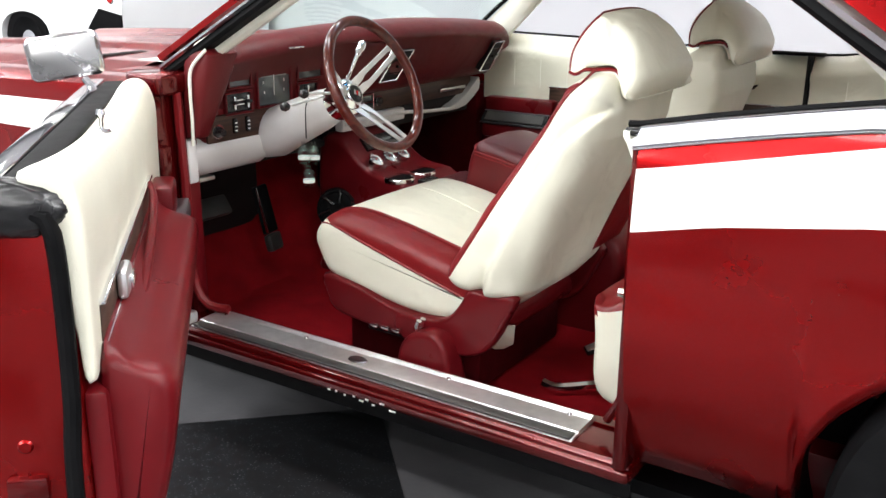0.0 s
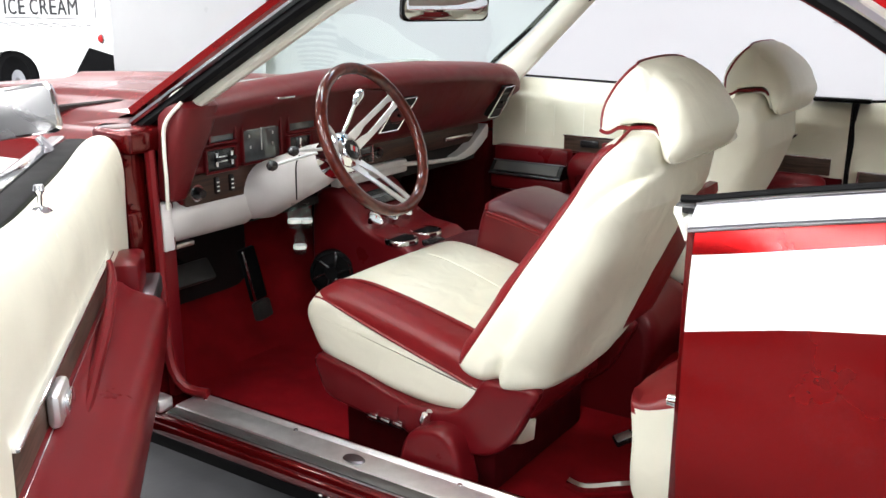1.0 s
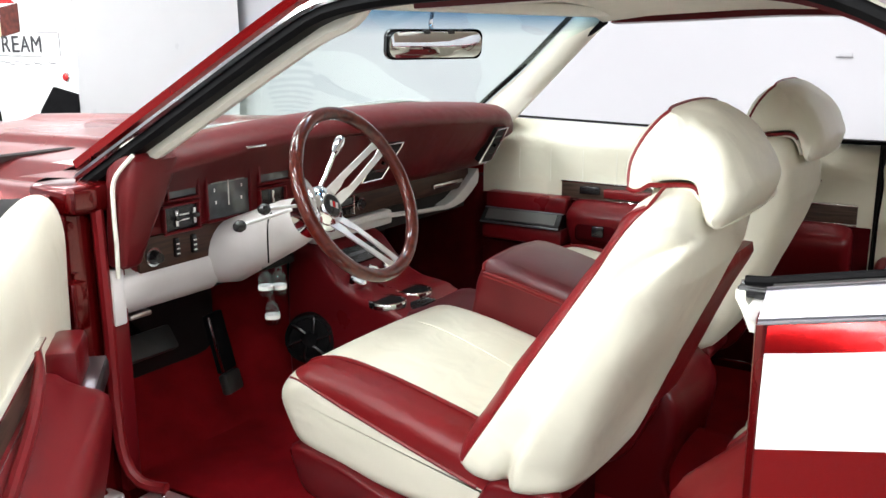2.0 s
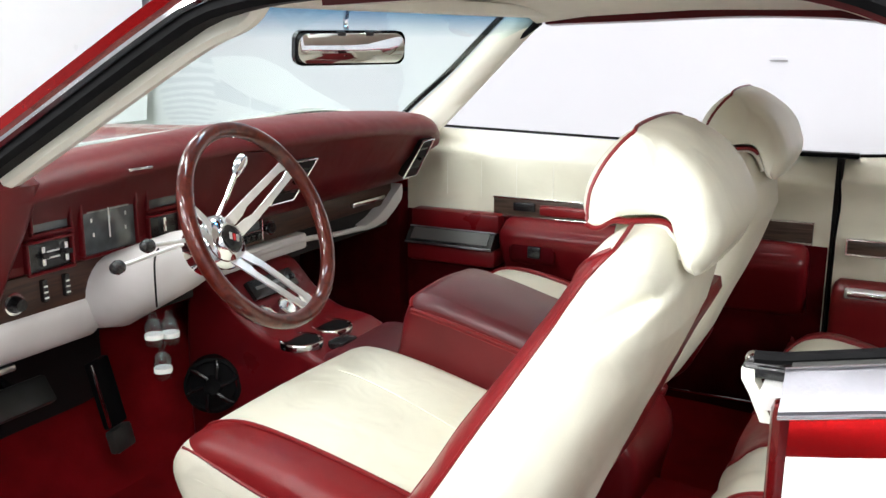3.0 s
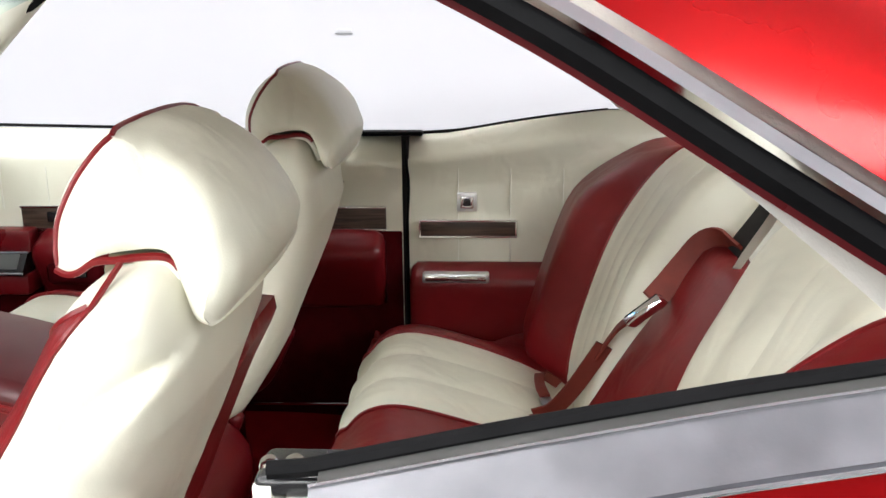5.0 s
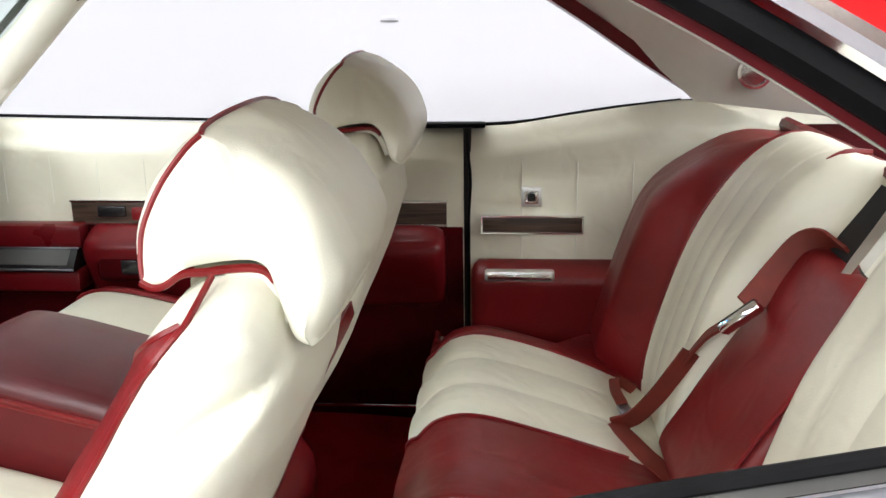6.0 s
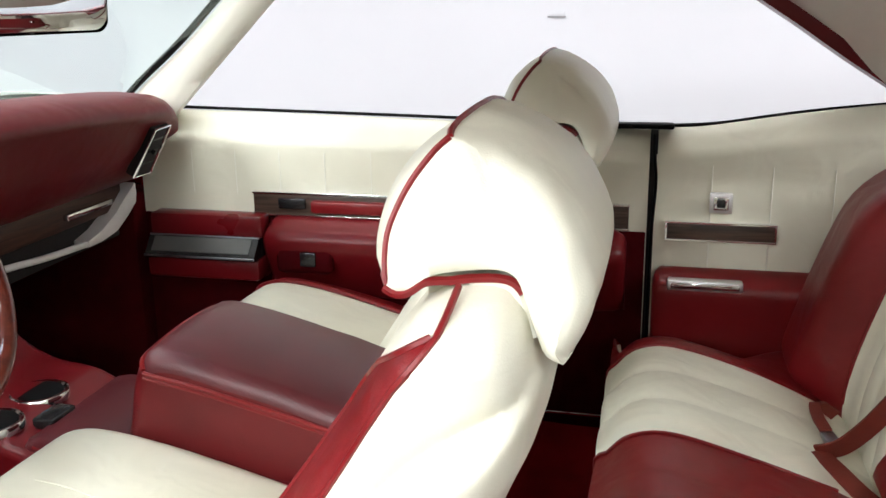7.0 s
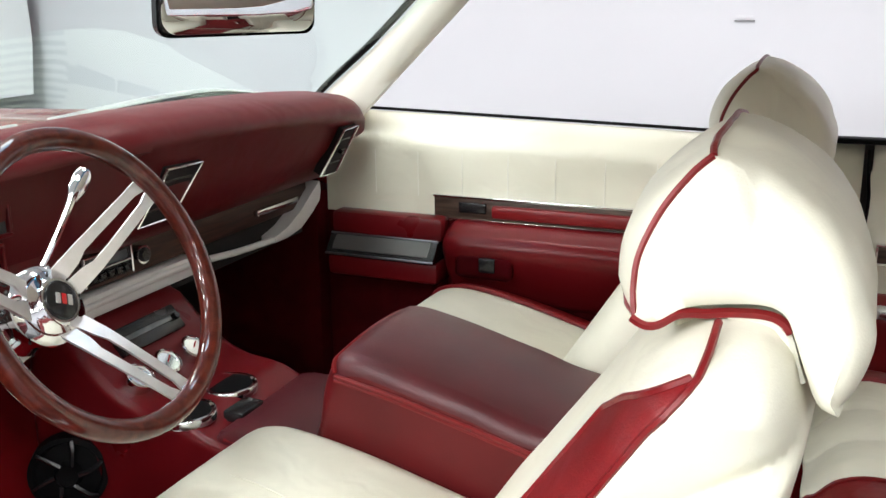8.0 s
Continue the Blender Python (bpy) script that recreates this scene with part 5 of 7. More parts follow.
    mid_arch = [(0.415, 1.034), (0.432, 1.029), (0.452, 1.032), (0.470, 1.043)] + side_arch[4:-1] + [(0.600, 0.982)]
    NF, NB = 18, 36

    def outline(over, arch):
        """Upper line, front foot to rear tip, then the arch back again."""
        sp = lambda p, n: [(q.x, q.z) for q in spline([(a, 0, b) for a, b in p], n)]
        return sp(over[:6], NF)[:-1] + sp(over[5:], NB + 1) + sp(arch, NF + NB)[::-1]
    rim, core = ([(x, z if z < 1.04 else 1.04 + (z - 1.04) * 0.93) for x, z in ring] for ring in (outline(side_line, side_arch), outline(mid_line, mid_arch)))
    half = [0.195 - 0.35 * (z - 1.0) for x, z in rim]

    def hood_ring(u):
        """A cut of the hood; u: 0 in the middle, 1 at the outer face, -1 at the inner face."""
        q, ring = abs(u), []
        far = s * u > 0
        turn = max(0.0, (q - 0.45) / 0.55) if far else max(0.0, (q - 0.84) / 0.16)
        drop = (0.040 if far else 0.020) * (1 - math.sqrt(max(0.0, 1 - turn * turn)))
        for k, ((xe, ze), (xm, zm)) in enumerate(zip(rim, core)):
            f = q ** 2.6
            x, z = xm + (xe - xm) * f, zm + (ze - zm) * f
            pull = drop * (1.0 if NF + 3 < k < NF + NB else 0.30 if k <= NF else 0.12)
            back = Vector((0.535 - x, 0, 1.075 - z)).normalized() * pull
            soft = 0.0020 * noise.noise((x * 13 + cy, u * 2.4, z * 13)) + 0.0014 * noise.noise((x * 34, u * 6 + cy, z * 34))
            ring.append(Vector((x + back.x + soft + hx, hy + s * u * half[k], z + back.z + 0.6 * soft)))
        return ring
    us = [0.0, 0.2, 0.4, 0.58, 0.72, 0.82, 0.88, 0.93, 0.965, 0.985, 0.996, 1.0]
    us = [-u for u in us[:0:-1]] + us
    rings = [hood_ring(u) for u in us]
    bm = loft(bmesh.new(), rings, caps=False)
    ALLH = 2 * (NF + NB)
    grown = list(bm.verts)
    for ends, sg in ((grown[:ALLH], -1), (grown[-ALLH:], 1)):
        lines = []
        for k in range(NF + NB):
            a, b = ends[k], ends[ALLH - 1 - k]
            row = [a]
            for m in range(1, 6):
                p = a.co.lerp(b.co, m / 6)
                p.y += s * sg * min(0.011, 0.11 * (a.co - b.co).length) * math.sin(math.pi * m / 6) ** 0.7
                row.append(bm.verts.new(p))
            lines.append(row + [b])
        for a, b in zip(lines, lines[1:]):
            for m in range(6):
                bm.faces.new((a[m], b[m], b[m + 1], a[m + 1]))
    bmesh.ops.remove_doubles(bm, verts=bm.verts, dist=1e-5)
    head = part("headrest", bm, CREAM, seat, "cream vinyl headrest with red piping", 80)
    for u in (-0.99, 0.99):
        ring = hood_ring(u)
        part("piping", tube(bmesh.new(), ring[:NF], 0.0032, 6), RED_VINYL, head)
        arch = ring[:NF + NB - 1:-1]
        inner = hood_ring(u * 0.95)[:NF + NB - 1:-1]
        n = len(arch)
        lip = [arch[k].lerp(inner[k], min(1.0, max(0.0, (k / n - 0.18) / 0.2))) - Vector((0, 0, 0.002 + 0.007 * min(1.0, max(0.0, (k / n - 0.15) / 0.15)))) for k in range(0, int(n * 0.66), 2)]
        part("piping", tube(bmesh.new(), spline(lip, 30), 0.0042, 6), RED_VINYL, head)
        bead = [inner[k].lerp(hood_ring(u * 0.9)[:NF + NB - 1:-1][k], 0.5) - Vector((0.004, 0, 0.013)) for k in range(int(n * 0.42), int(n * 0.86), 3)]
        part("seam_bead", tube(bmesh.new(), spline(bead, 24), 0.0046, 6), CREAM_TRIM, head)
    part("piping", tube(bmesh.new(), [hood_ring(u)[NF - 1] for u in steps(-0.99, 0.99, 24)], 0.0030, 6), RED_VINYL, head)
    part("piping", tube(bmesh.new(), [hood_ring(u)[0] for u in steps(-0.99, 0.99, 12)], 0.0032, 6), RED_VINYL, head)
    part("neck", boxed(0.455 + dx, 0.548 + dx, hy - 0.150, hy + 0.150, 0.975, 1.043, 0.022, 4), CREAM, seat)
    return seat


front_seat(-0.385, -1, 0.250, 0.010, "driver's bucket seat in cream and red vinyl on a red base")
front_seat(0.385, 1, 0.245, -0.033, "passenger's bucket seat in cream and red vinyl")
bm = bmesh.new()
loft(bm, [[Vector((0.300, -0.640, 0.405)), Vector((0.322, -0.610, 0.402)), Vector((0.318, -0.606, 0.402)), Vector((0.296, -0.636, 0.405))], [Vector((0.268, -0.620, 0.345)), Vector((0.305, -0.585, 0.340)), Vector((0.301, -0.581, 0.340)), Vector((0.264, -0.616, 0.345))], [Vector((0.232, -0.598, 0.312)), Vector((0.268, -0.570, 0.312)), Vector((0.264, -0.566, 0.312)), Vector((0.228, -0.594, 0.312))]])
part("lining_flap", bm, CREAM, car, "loose cream lining flap hanging under the seat")
# seat track behind the driver's seat and a loose belt buckle on the carpet
part("seat_track", tube(bmesh.new(), spline([(0.36, -0.52, 0.222), (0.40, -0.515, 0.215), (0.47, -0.47, 0.222), (0.56, -0.45, 0.245)], 16), 0.015, 8), CHROME, car, "bright metal seat track end")
bk2 = part("floor_buckle", boxed(-0.025, 0.025, -0.018, 0.018, -0.007, 0.007, 0.004), BLACK_GLOSS, car, "dark belt buckle lying on the carpet", at=pose(0.40, -0.30, 0.250, 10, -20, 40))
part("buckle_rim", boxed(-0.02, 0.02, -0.014, 0.014, 0.006, 0.009, 0.002), ALU, bk2)
# hinge cover and seat switches beside the driver's seat
bm = bmesh.new()
prof = [(0.08, 0.255), (0.07, 0.325), (0.10, 0.375), (0.165, 0.395), (0.205, 0.375), (0.225, 0.31), (0.225, 0.255)]
loft(bm, pillow(prof, -0.765, -0.69, 0.015, 36))
cover = part("belt_anchor_cover", bm, RED_PLASTIC, car, "red plastic seat belt anchor cover")
for dy in (0.0, 0.018):
    part("belt_tongue", tube(bmesh.new(), [(0.115, -0.735 + dy, 0.37), (0.112, -0.735 + dy, 0.395), (0.118, -0.735 + dy, 0.41)], 0.007, 8), CHROME, cover)
part("switch_bracket", boxed(-0.07, 0.085, -0.705, -0.655, 0.335, 0.40, 0.006), BLACK_GLOSS, car, "black bracket for the seat switches")
for k in range(3):
    part("seat_switch", boxed(-0.045 + 0.035 * k, -0.02 + 0.035 * k, -0.728, -0.70, 0.355, 0.368, 0.003), CHROME, car, "small chrome power seat switch")

# ---------- console between the seats ----------
bm = bmesh.new()
prof = [(-0.66, 0.72), (-0.60, 0.715), (-0.545, 0.655), (-0.47, 0.605), (-0.36, 0.592), (-0.28, 0.565), (0.35, 0.535), (0.38, 0.30), (0.36, 0.21), (-0.64, 0.21), (-0.70, 0.30), (-0.70, 0.65)]
loft(bm, pillow(prof, -0.165, 0.150, 0.02, 90))
console = part("centre_console", bm, RED_PLASTIC, car, "dark red centre console with gauges and cup holders", 50)
for cx, cy2 in ((-0.395, 0.005), (-0.395, -0.118)):
    cup = part("cup_holder", lathe(bmesh.new(), [(0.001, 0.0022), (0.030, 0.0022), (0.041, 0.0026), (0.0445, 0.0052), (0.047, 0.0060), (0.050, 0.0050), (0.052, 0.002), (0.052, -0.01), (0.001, -0.01)], Matrix.Translation((cx, cy2, 0.5925)), 40), CHROME, console, "chrome-rimmed cup holder")
    # flat black disc paints the dark depth of the well
    part("cup_shade_disc", lathe(bmesh.new(), [(0.042, 0.0024), (0.0415, 0.0044), (0.020, 0.0045), (0.001, 0.0045)], Matrix.Translation((cx, cy2, 0.5925)), 28), BLACK, cup)
part("switch_plate", boxed(-0.345, -0.305, -0.085, -0.020, 0.570, 0.590, 0.003), BLACK_GLOSS, console, "black switch plate")
for k, y in enumerate((-0.110, -0.035, 0.040)):
    at = aim((-0.500, y, 0.632), (0.62, 0, 0.78))
    g = part("round_gauge", lathe(bmesh.new(), [(0.001, 0.010), (0.020, 0.010), (0.0225, 0.013), (0.026, 0.011), (0.027, -0.01)], at, 28), DIAL_WHITE, console, "small round white-faced gauge in a chrome bezel")
    part("bezel", lathe(bmesh.new(), [(0.0215, 0.0102), (0.0225, 0.0145), (0.0265, 0.0125), (0.028, -0.01)], at, 28), CHROME, g)
    part("needle", tube(bmesh.new(), [at @ Vector((0, 0, 0.0112)), at @ Vector((0.012, 0.008, 0.0112))], 0.0012, 5), LENS_RED, g)
deck = part("stereo_unit", boxed(-0.02, 0.02, -0.085, 0.085, -0.026, 0.026, 0.004), BLACK_GLOSS, console, "black stereo unit", at=pose(-0.570, -0.005, 0.672, 0, -38, 0))
part("tape_slot", boxed(0.019, 0.0225, -0.07, 0.06, -0.004, 0.006, 0.001), DIAL, deck)
part("tuner_knob", lathe(bmesh.new(), [(0.001, 0.008), (0.006, 0.0075), (0.0075, 0.0)], aim((0.02, 0.072, 0.0), (1, 0, 0)), 14), BLACK_GLOSS, deck)
# armrest box
bm = bmesh.new()
prof = [(-0.080, 0.746), (-0.100, 0.728), (-0.116, 0.690), (-0.126, 0.630), (-0.130, 0.585), (0.0, 0.545), (0.25, 0.495), (0.32, 0.50), (0.32, 0.640), (0.20, 0.684), (0.08, 0.718), (-0.03, 0.744)]
loft(bm, pillow(prof, -0.145, 0.135, 0.024, 84, seg=7))
for v in bm.verts:
    if v.co.z > 0.62:
        v.co.z += 0.010 * max(0.0, 1 - ((v.co.y + 0.005) / 0.14) ** 2) * min(1.0, (v.co.z - 0.62) / 0.06) + 0.002 * noise.noise(v.co * 14)


def arm_seam(x):
    return float(np.interp(x, [-0.12, 0.0, 0.13, 0.3], [0.724, 0.703, 0.672, 0.628]))


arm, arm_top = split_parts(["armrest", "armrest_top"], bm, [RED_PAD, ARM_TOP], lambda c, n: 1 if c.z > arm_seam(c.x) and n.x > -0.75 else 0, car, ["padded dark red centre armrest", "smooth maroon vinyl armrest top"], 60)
arm_top.parent = arm
for y, lift in ((-0.1458, 0.0), (0.1358, 0.0)):
    part("piping", tube(bmesh.new(), spline([(x, y, arm_seam(x) + lift) for x in steps(-0.088, 0.30, 12)], 40), 0.0038, 6), RED_VINYL, arm)
    part("stitch_roll", tube(bmesh.new(), spline([(x, y + (0.0015 if y < 0 else -0.0015), arm_seam(x) - 0.009) for x in steps(-0.09, 0.30, 12)], 40), 0.0026, 6), RED_VINYL, arm)
    part("piping", tube(bmesh.new(), spline([(x, y, 0.602 - 0.27 * (x + 0.11)) for x in steps(-0.11, 0.30, 10)], 40), 0.0036, 6), RED_VINYL, arm)
part("piping", tube(bmesh.new(), spline([(-0.088, -0.1445, 0.723), (-0.096, -0.128, 0.735), (-0.094, -0.08, 0.743), (-0.093, 0.0, 0.747), (-0.094, 0.07, 0.743), (-0.096, 0.118, 0.735), (-0.088, 0.1345, 0.723)], 40), 0.0042, 6), RED_VINYL, arm)
prof = [(-0.325, 0.560), (-0.318, 0.578), (-0.29, 0.586), (-0.20, 0.578), (0.0, 0.548), (0.33, 0.505), (0.33, 0.46), (-0.31, 0.50)]
part("armrest_base", loft(bmesh.new(), pillow(prof, -0.150, 0.140, 0.014, 60)), ARM_TOP, arm, "dark maroon padded base of the armrest", 50)
part("piping", tube(bmesh.new(), spline([(-0.30, -0.146, 0.572), (-0.20, -0.148, 0.566), (0.0, -0.148, 0.540), (0.30, -0.148, 0.500)], 20), 0.0035, 6), RED_VINYL, arm)
# round black speaker beside the tunnel
at = aim((-0.60, -0.19, 0.475), (0.55, -0.83, 0.1))
spk = part("floor_speaker", lathe(bmesh.new(), [(0.001, 0.018), (0.018, 0.02), (0.025, 0.008), (0.054, 0.004), (0.059, 0.014), (0.067, 0.012), (0.069, -0.02)], at, 36), BLACK, car, "round glossy black speaker with a spoked cover")
for k in range(6):
    a = 2 * math.pi * k / 6
    part("spoke", tube(bmesh.new(), [at @ Vector((0.02 * math.cos(a), 0.02 * math.sin(a), 0.018)), at @ Vector((0.05 * math.cos(a + 0.25), 0.05 * math.sin(a + 0.25), 0.02)), at @ Vector((0.062 * math.cos(a + 0.35), 0.062 * math.sin(a + 0.35), 0.013))], 0.005, 6), BLACK_GLOSS, spk)
# pedals
RUBBER = material("worn_pedal_rubber", (0.035, 0.037, 0.035), 0.4, vary=0.2, scale=30, bump=0.3, bump_scale=150, spec=0.5)
ped = part("brake_pedal", boxed(-0.012, 0.012, -0.085, 0.085, -0.034, 0.034, 0.008), RUBBER, car, "wide dark rubber brake pedal", at=pose(-0.86, -0.52, 0.505, 0, -35, 0))
part("pedal_arm", tube(bmesh.new(), [(0, 0, 0.02), (-0.09, 0.0, 0.16)], 0.012, 8), BLACK_GLOSS, ped)
gas = part("gas_pedal", boxed(-0.010, 0.010, -0.034, 0.034, -0.075, 0.085, 0.006), BLACK, car, "long black accelerator pedal with a bright edge", at=pose(-0.765, -0.36, 0.480, 0, -14, 12))
part("pedal_edge", boxed(0.008, 0.013, -0.036, -0.030, -0.07, 0.08, 0.001), CHROME, gas)
part("pedal_foot", boxed(-0.012, 0.016, -0.034, 0.034, -0.135, -0.078, 0.008), RUBBER, gas, "dark ribbed foot of the pedal")
part("parking_brake_handle", boxed(-0.70, -0.66, -0.72, -0.66, 0.655, 0.668, 0.004), ALU, car, "small bright parking brake handle")

# ---------- driver door, open ----------
door_at = Matrix(((0.72, 0.694, 0, -0.594), (-0.694, 0.72, 0, -0.913), (0, 0, 1, 0), (0, 0, 0, 1)))
L = 1.262
bm = bmesh.new()
box(bm, 0.0, L, -0.155, -0.015, 0.24, 0.945, 0.02, 3)
door = part("driver_door", bm, PAINT, car, "open driver door with cream and red trim panel", at=door_at)
# outer skin bulge with stripe
bm = bmesh.new()
rows = []
for x in steps(0.0, L, 10):
    rows.append([bm.verts.new((x, -0.150 - (body_out(z) - 0.90) * 0.8, z)) for z in (0.25, 0.40, 0.55, 0.70, 0.80, 0.90, 0.945)])
kinds = []
for a, b in zip(rows, rows[1:]):
    for k in range(6):
        f = bm.faces.new((a[k], b[k], b[k + 1], a[k + 1]))
        f.material_index = 1 if k == 4 else 0
part("door_skin", bm, [PAINT, WHITE_PAINT], door, "red door skin with a white stripe")
# padded cream upper panel
bm = bmesh.new()
prof = [(-0.070, 0.950), (-0.054, 0.968), (-0.026, 0.970), (-0.004, 0.950), (0.008, 0.90), (0.006, 0.82), (0.004, 0.74), (0.002, 0.708), (-0.008, 0.702), (-0.014, 0.715), (-0.02, 0.80), (-0.045, 0.90)]
ring = [(p.x, p.z) for p in spline([(a, 0, b) for a, b in prof], 44, closed=True)]
rings = []
for x, d in [(0.03, 0.006), (0.034, 0.003), (0.045, 0.0)] + [(x, 0.0) for x in steps(0.06, L - 0.02, 20)] + [(L - 0.008, 0.0), (L - 0.002, 0.002), (L, 0.004)]:
    rr = inset_ring(ring, d)
    rise = 0.012 * math.exp(-((x - 0.1) / 0.25) ** 2) + 0.042 * max(0.0, (x - 0.75) / 0.5) ** 1.5
    rings.append([Vector((x, y, z + rise * (z > 0.88))) for y, z in rr])
pad = part("door_panel", loft(bm, rings), CREAM, door, "cream vinyl upper door panel", 50)
for k in range(7):
    x = 0.16 + 0.16 * k
    part("seam", tube(bmesh.new(), [(x, 0.0005, 0.82), (x, 0.0052, 0.89), (x, -0.001, 0.944)], 0.0016, 5), CREAM_TRIM, pad)
# wood strip with bright edges
part("wood_strip", boxed(0.36, 1.195, -0.002, 0.007, 0.742, 0.797, 0.002), PANEL_WOOD, door, "dark woodgrain strip")
part("strip_edge", boxed(0.36, 1.198, 0.001, 0.015, 0.797, 0.802, 0.001), CHROME, door)
part("strip_edge", boxed(0.36, 1.198, 0.001, 0.014, 0.737, 0.742, 0.001), CHROME, door)
# red lower panel, armrest and pull
part("lower_panel", boxed(0.02, L - 0.004, -0.02, 0.014, 0.26, 0.690, 0.01), RED_PLASTIC, door, "red lower door panel")
bm = bmesh.new()
prof = [(0.0, 0.722), (0.05, 0.714), (0.086, 0.706), (0.103, 0.694), (0.106, 0.66), (0.095, 0.58), (0.075, 0.49), (0.045, 0.40), (0.015, 0.36), (0.0, 0.36)]
ring = [(p.x, p.z) for p in spline([(a, 0, b) for a, b in prof], 40, closed=True)]
rings = []
for x, d in [(0.34, 0.03), (0.343, 0.012), (0.352, 0.003), (0.365, 0.0)] + [(x, 0.0) for x in steps(0.40, 1.20, 10)] + [(1.224, 0.002), (1.236, 0.007), (1.243, 0.016)]:
    rr = inset_ring(ring, d)
    rings.append([Vector((x, y, z)) for y, z in rr])
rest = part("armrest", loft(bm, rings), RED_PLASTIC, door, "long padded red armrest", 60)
pull = spline([(0.44, 0.016, 0.80), (0.50, 0.026, 0.785), (0.62, 0.032, 0.755), (0.78, 0.034, 0.735), (0.93, 0.034, 0.715)], 24)
part("pull_pad", tube(bmesh.new(), pull, 0.02, 10, radii=[0.006, 0.007, 0.008, 0.009, 0.010] + [0.010] * 19), RED_PLASTIC, rest, "curved red pull pad")
part("front_block", boxed(0.20, 0.335, 0.0, 0.055, 0.66, 0.765, 0.012), RED_PLASTIC, door)
ash = part("ashtray", boxed(0.16, 0.345, 0.02, 0.082, 0.655, 0.693, 0.006), WORN_DIMMED_TRIM, door, "bright metal door ashtray")
part("ashtray_lid", boxed(0.165, 0.335, 0.03, 0.080, 0.690, 0.698, 0.003), WORN_DIMMED_TRIM, ash)
hd = part("door_handle", boxed(0.955, 1.03, 0.008, 0.026, 0.742, 0.790, 0.008), ALU, door, "oval metal inner door handle")
part("handle_lever", boxed(0.968, 1.015, 0.024, 0.034, 0.755, 0.778, 0.004), CHROME, hd)
pin = part("lock_pin", tube(bmesh.new(), [(0.75, -0.028, 0.965), (0.75, -0.028, 0.992), (0.75, -0.028, 1.0), (0.75, -0.028, 1.008)], 0.004, 10, radii=[0.004, 0.0042, 0.009, 0.007]), CHROME, door, "small chrome lock pin")
part("pin_collar", lathe(bmesh.new(), [(0.004, 0.006), (0.012, 0.005), (0.016, 0.0)], Matrix.Translation((0.75, -0.028, 0.968)), 16), CHROME, pin)
part("window_channel", boxed(0.02, L - 0.01, -0.114, -0.060, 0.935, 0.974, 0.006), BLACK, door, "black window channel")
part("belt_chrome", boxed(-0.01, L, -0.152, -0.114, 0.945, 0.978, 0.008), CHROME, door, "bright metal belt moulding")
# rear edge of the door: seal, screws and latch
part("edge_seal", tube(bmesh.new(), spline([(L + 0.004, -0.060, 0.955), (L + 0.009, -0.036, 0.945), (L + 0.009, -0.028, 0.905), (L + 0.008, -0.028, 0.80), (L + 0.006, -0.032, 0.68), (L + 0.006, -0.040, 0.58), (L + 0.004, -0.05, 0.26)], 30), 0.012, 10), BLACK, door, "black rubber seal on the door edge")
bm = bmesh.new()
bmesh.ops.create_uvsphere(bm, u_segments=40, v_segments=24, radius=1.0)
for v in bm.verts:
    fold = 1 + 0.10 * noise.noise(v.co * 2.6) + 0.08 * abs(noise.noise(v.co * 5.5 + Vector((3, 1, 2))))
    v.co = Vector((L - 0.006 + 0.026 * v.co.x * fold, -0.088 + 0.078 * v.co.y * fold, 0.958 + 0.040 * v.co.z * fold - 0.004 * v.co.y))
part("corner_boot", bm, BLACK_GLOSS, door, "crumpled black rubber corner boot", 80)
for y, z in ((-0.10, 0.62), (-0.13, 0.50), (-0.095, 0.50)):
    part("latch_screw", lathe(bmesh.new(), [(0.001, 0.004), (0.008, 0.003), (0.011, 0.0)], aim((L + 0.001, y, z), (1, 0, 0)), 14), PAINT, door)
part("door_latch", boxed(L - 0.01, L + 0.012, -0.13, -0.075, 0.535, 0.575, 0.005), PAINT_IN, door)
part("panel_screw", lathe(bmesh.new(), [(0.001, 0.004), (0.007, 0.003), (0.009, 0.0)], aim((L - 0.035, 0.0145, 0.60), (0, 1, 0)), 12), CHROME, door)
# outside mirror on the door
mh = part("outside_mirror", boxed(-0.035, 0.0, -0.084, 0.084, -0.052, 0.052, 0.018, 4), CHROME, door, "rectangular chrome outside mirror", at=door_at.inverted() @ pose(-0.586, -1.165, 1.050, 8, -1, -45))
part("mirror_glass", rounded_plate(0.154, 0.090, 0.016, 0.002, 0.0006), DIM_MIRROR, mh)
part("mirror_stem", tube(bmesh.new(), [(-0.02, 0.03, -0.055), (-0.02, 0.045, -0.085), (-0.01, 0.06, -0.11)], 0.009, 8), CHROME, mh)

# ---------- passenger door and rear quarter trim ----------
PY = 0.748
bm = bmesh.new()
prof = [(PY + 0.065, 0.990), (PY + 0.052, 0.998), (PY + 0.042, 0.996), (PY + 0.026, 0.972), (PY + 0.010, 0.949), (PY + 0.003, 0.938), (PY, 0.925), (PY, 0.90), (PY, 0.76), (PY, 0.25), (PY + 0.065, 0.25)]
rings = []
for x in steps(-0.60, 0.640, 20):
    drop = -0.028 * max(0.0, (x + 0.5) / 1.15)
    rings.append([Vector((x, y, z + drop * (z > 0.85))) for y, z in prof])
pd = part("passenger_door_panel", loft(bm, rings), CREAM, car, "cream vinyl passenger door panel", 50)
for k in range(9):
    x = -0.46 + 0.115 * k
    part("seam", tube(bmesh.new(), [(x, PY - 0.0002, 0.80), (x, PY - 0.0002, 0.895), (x, PY + 0.0015, 0.912)], 0.0014, 5), CREAM_TRIM, pd)
part("window_seal", tube(bmesh.new(), [(-0.52, PY + 0.05, 1.004), (0.1, PY + 0.05, 0.990), (0.66, PY + 0.05, 0.976)], 0.004, 6), BLACK, pd)
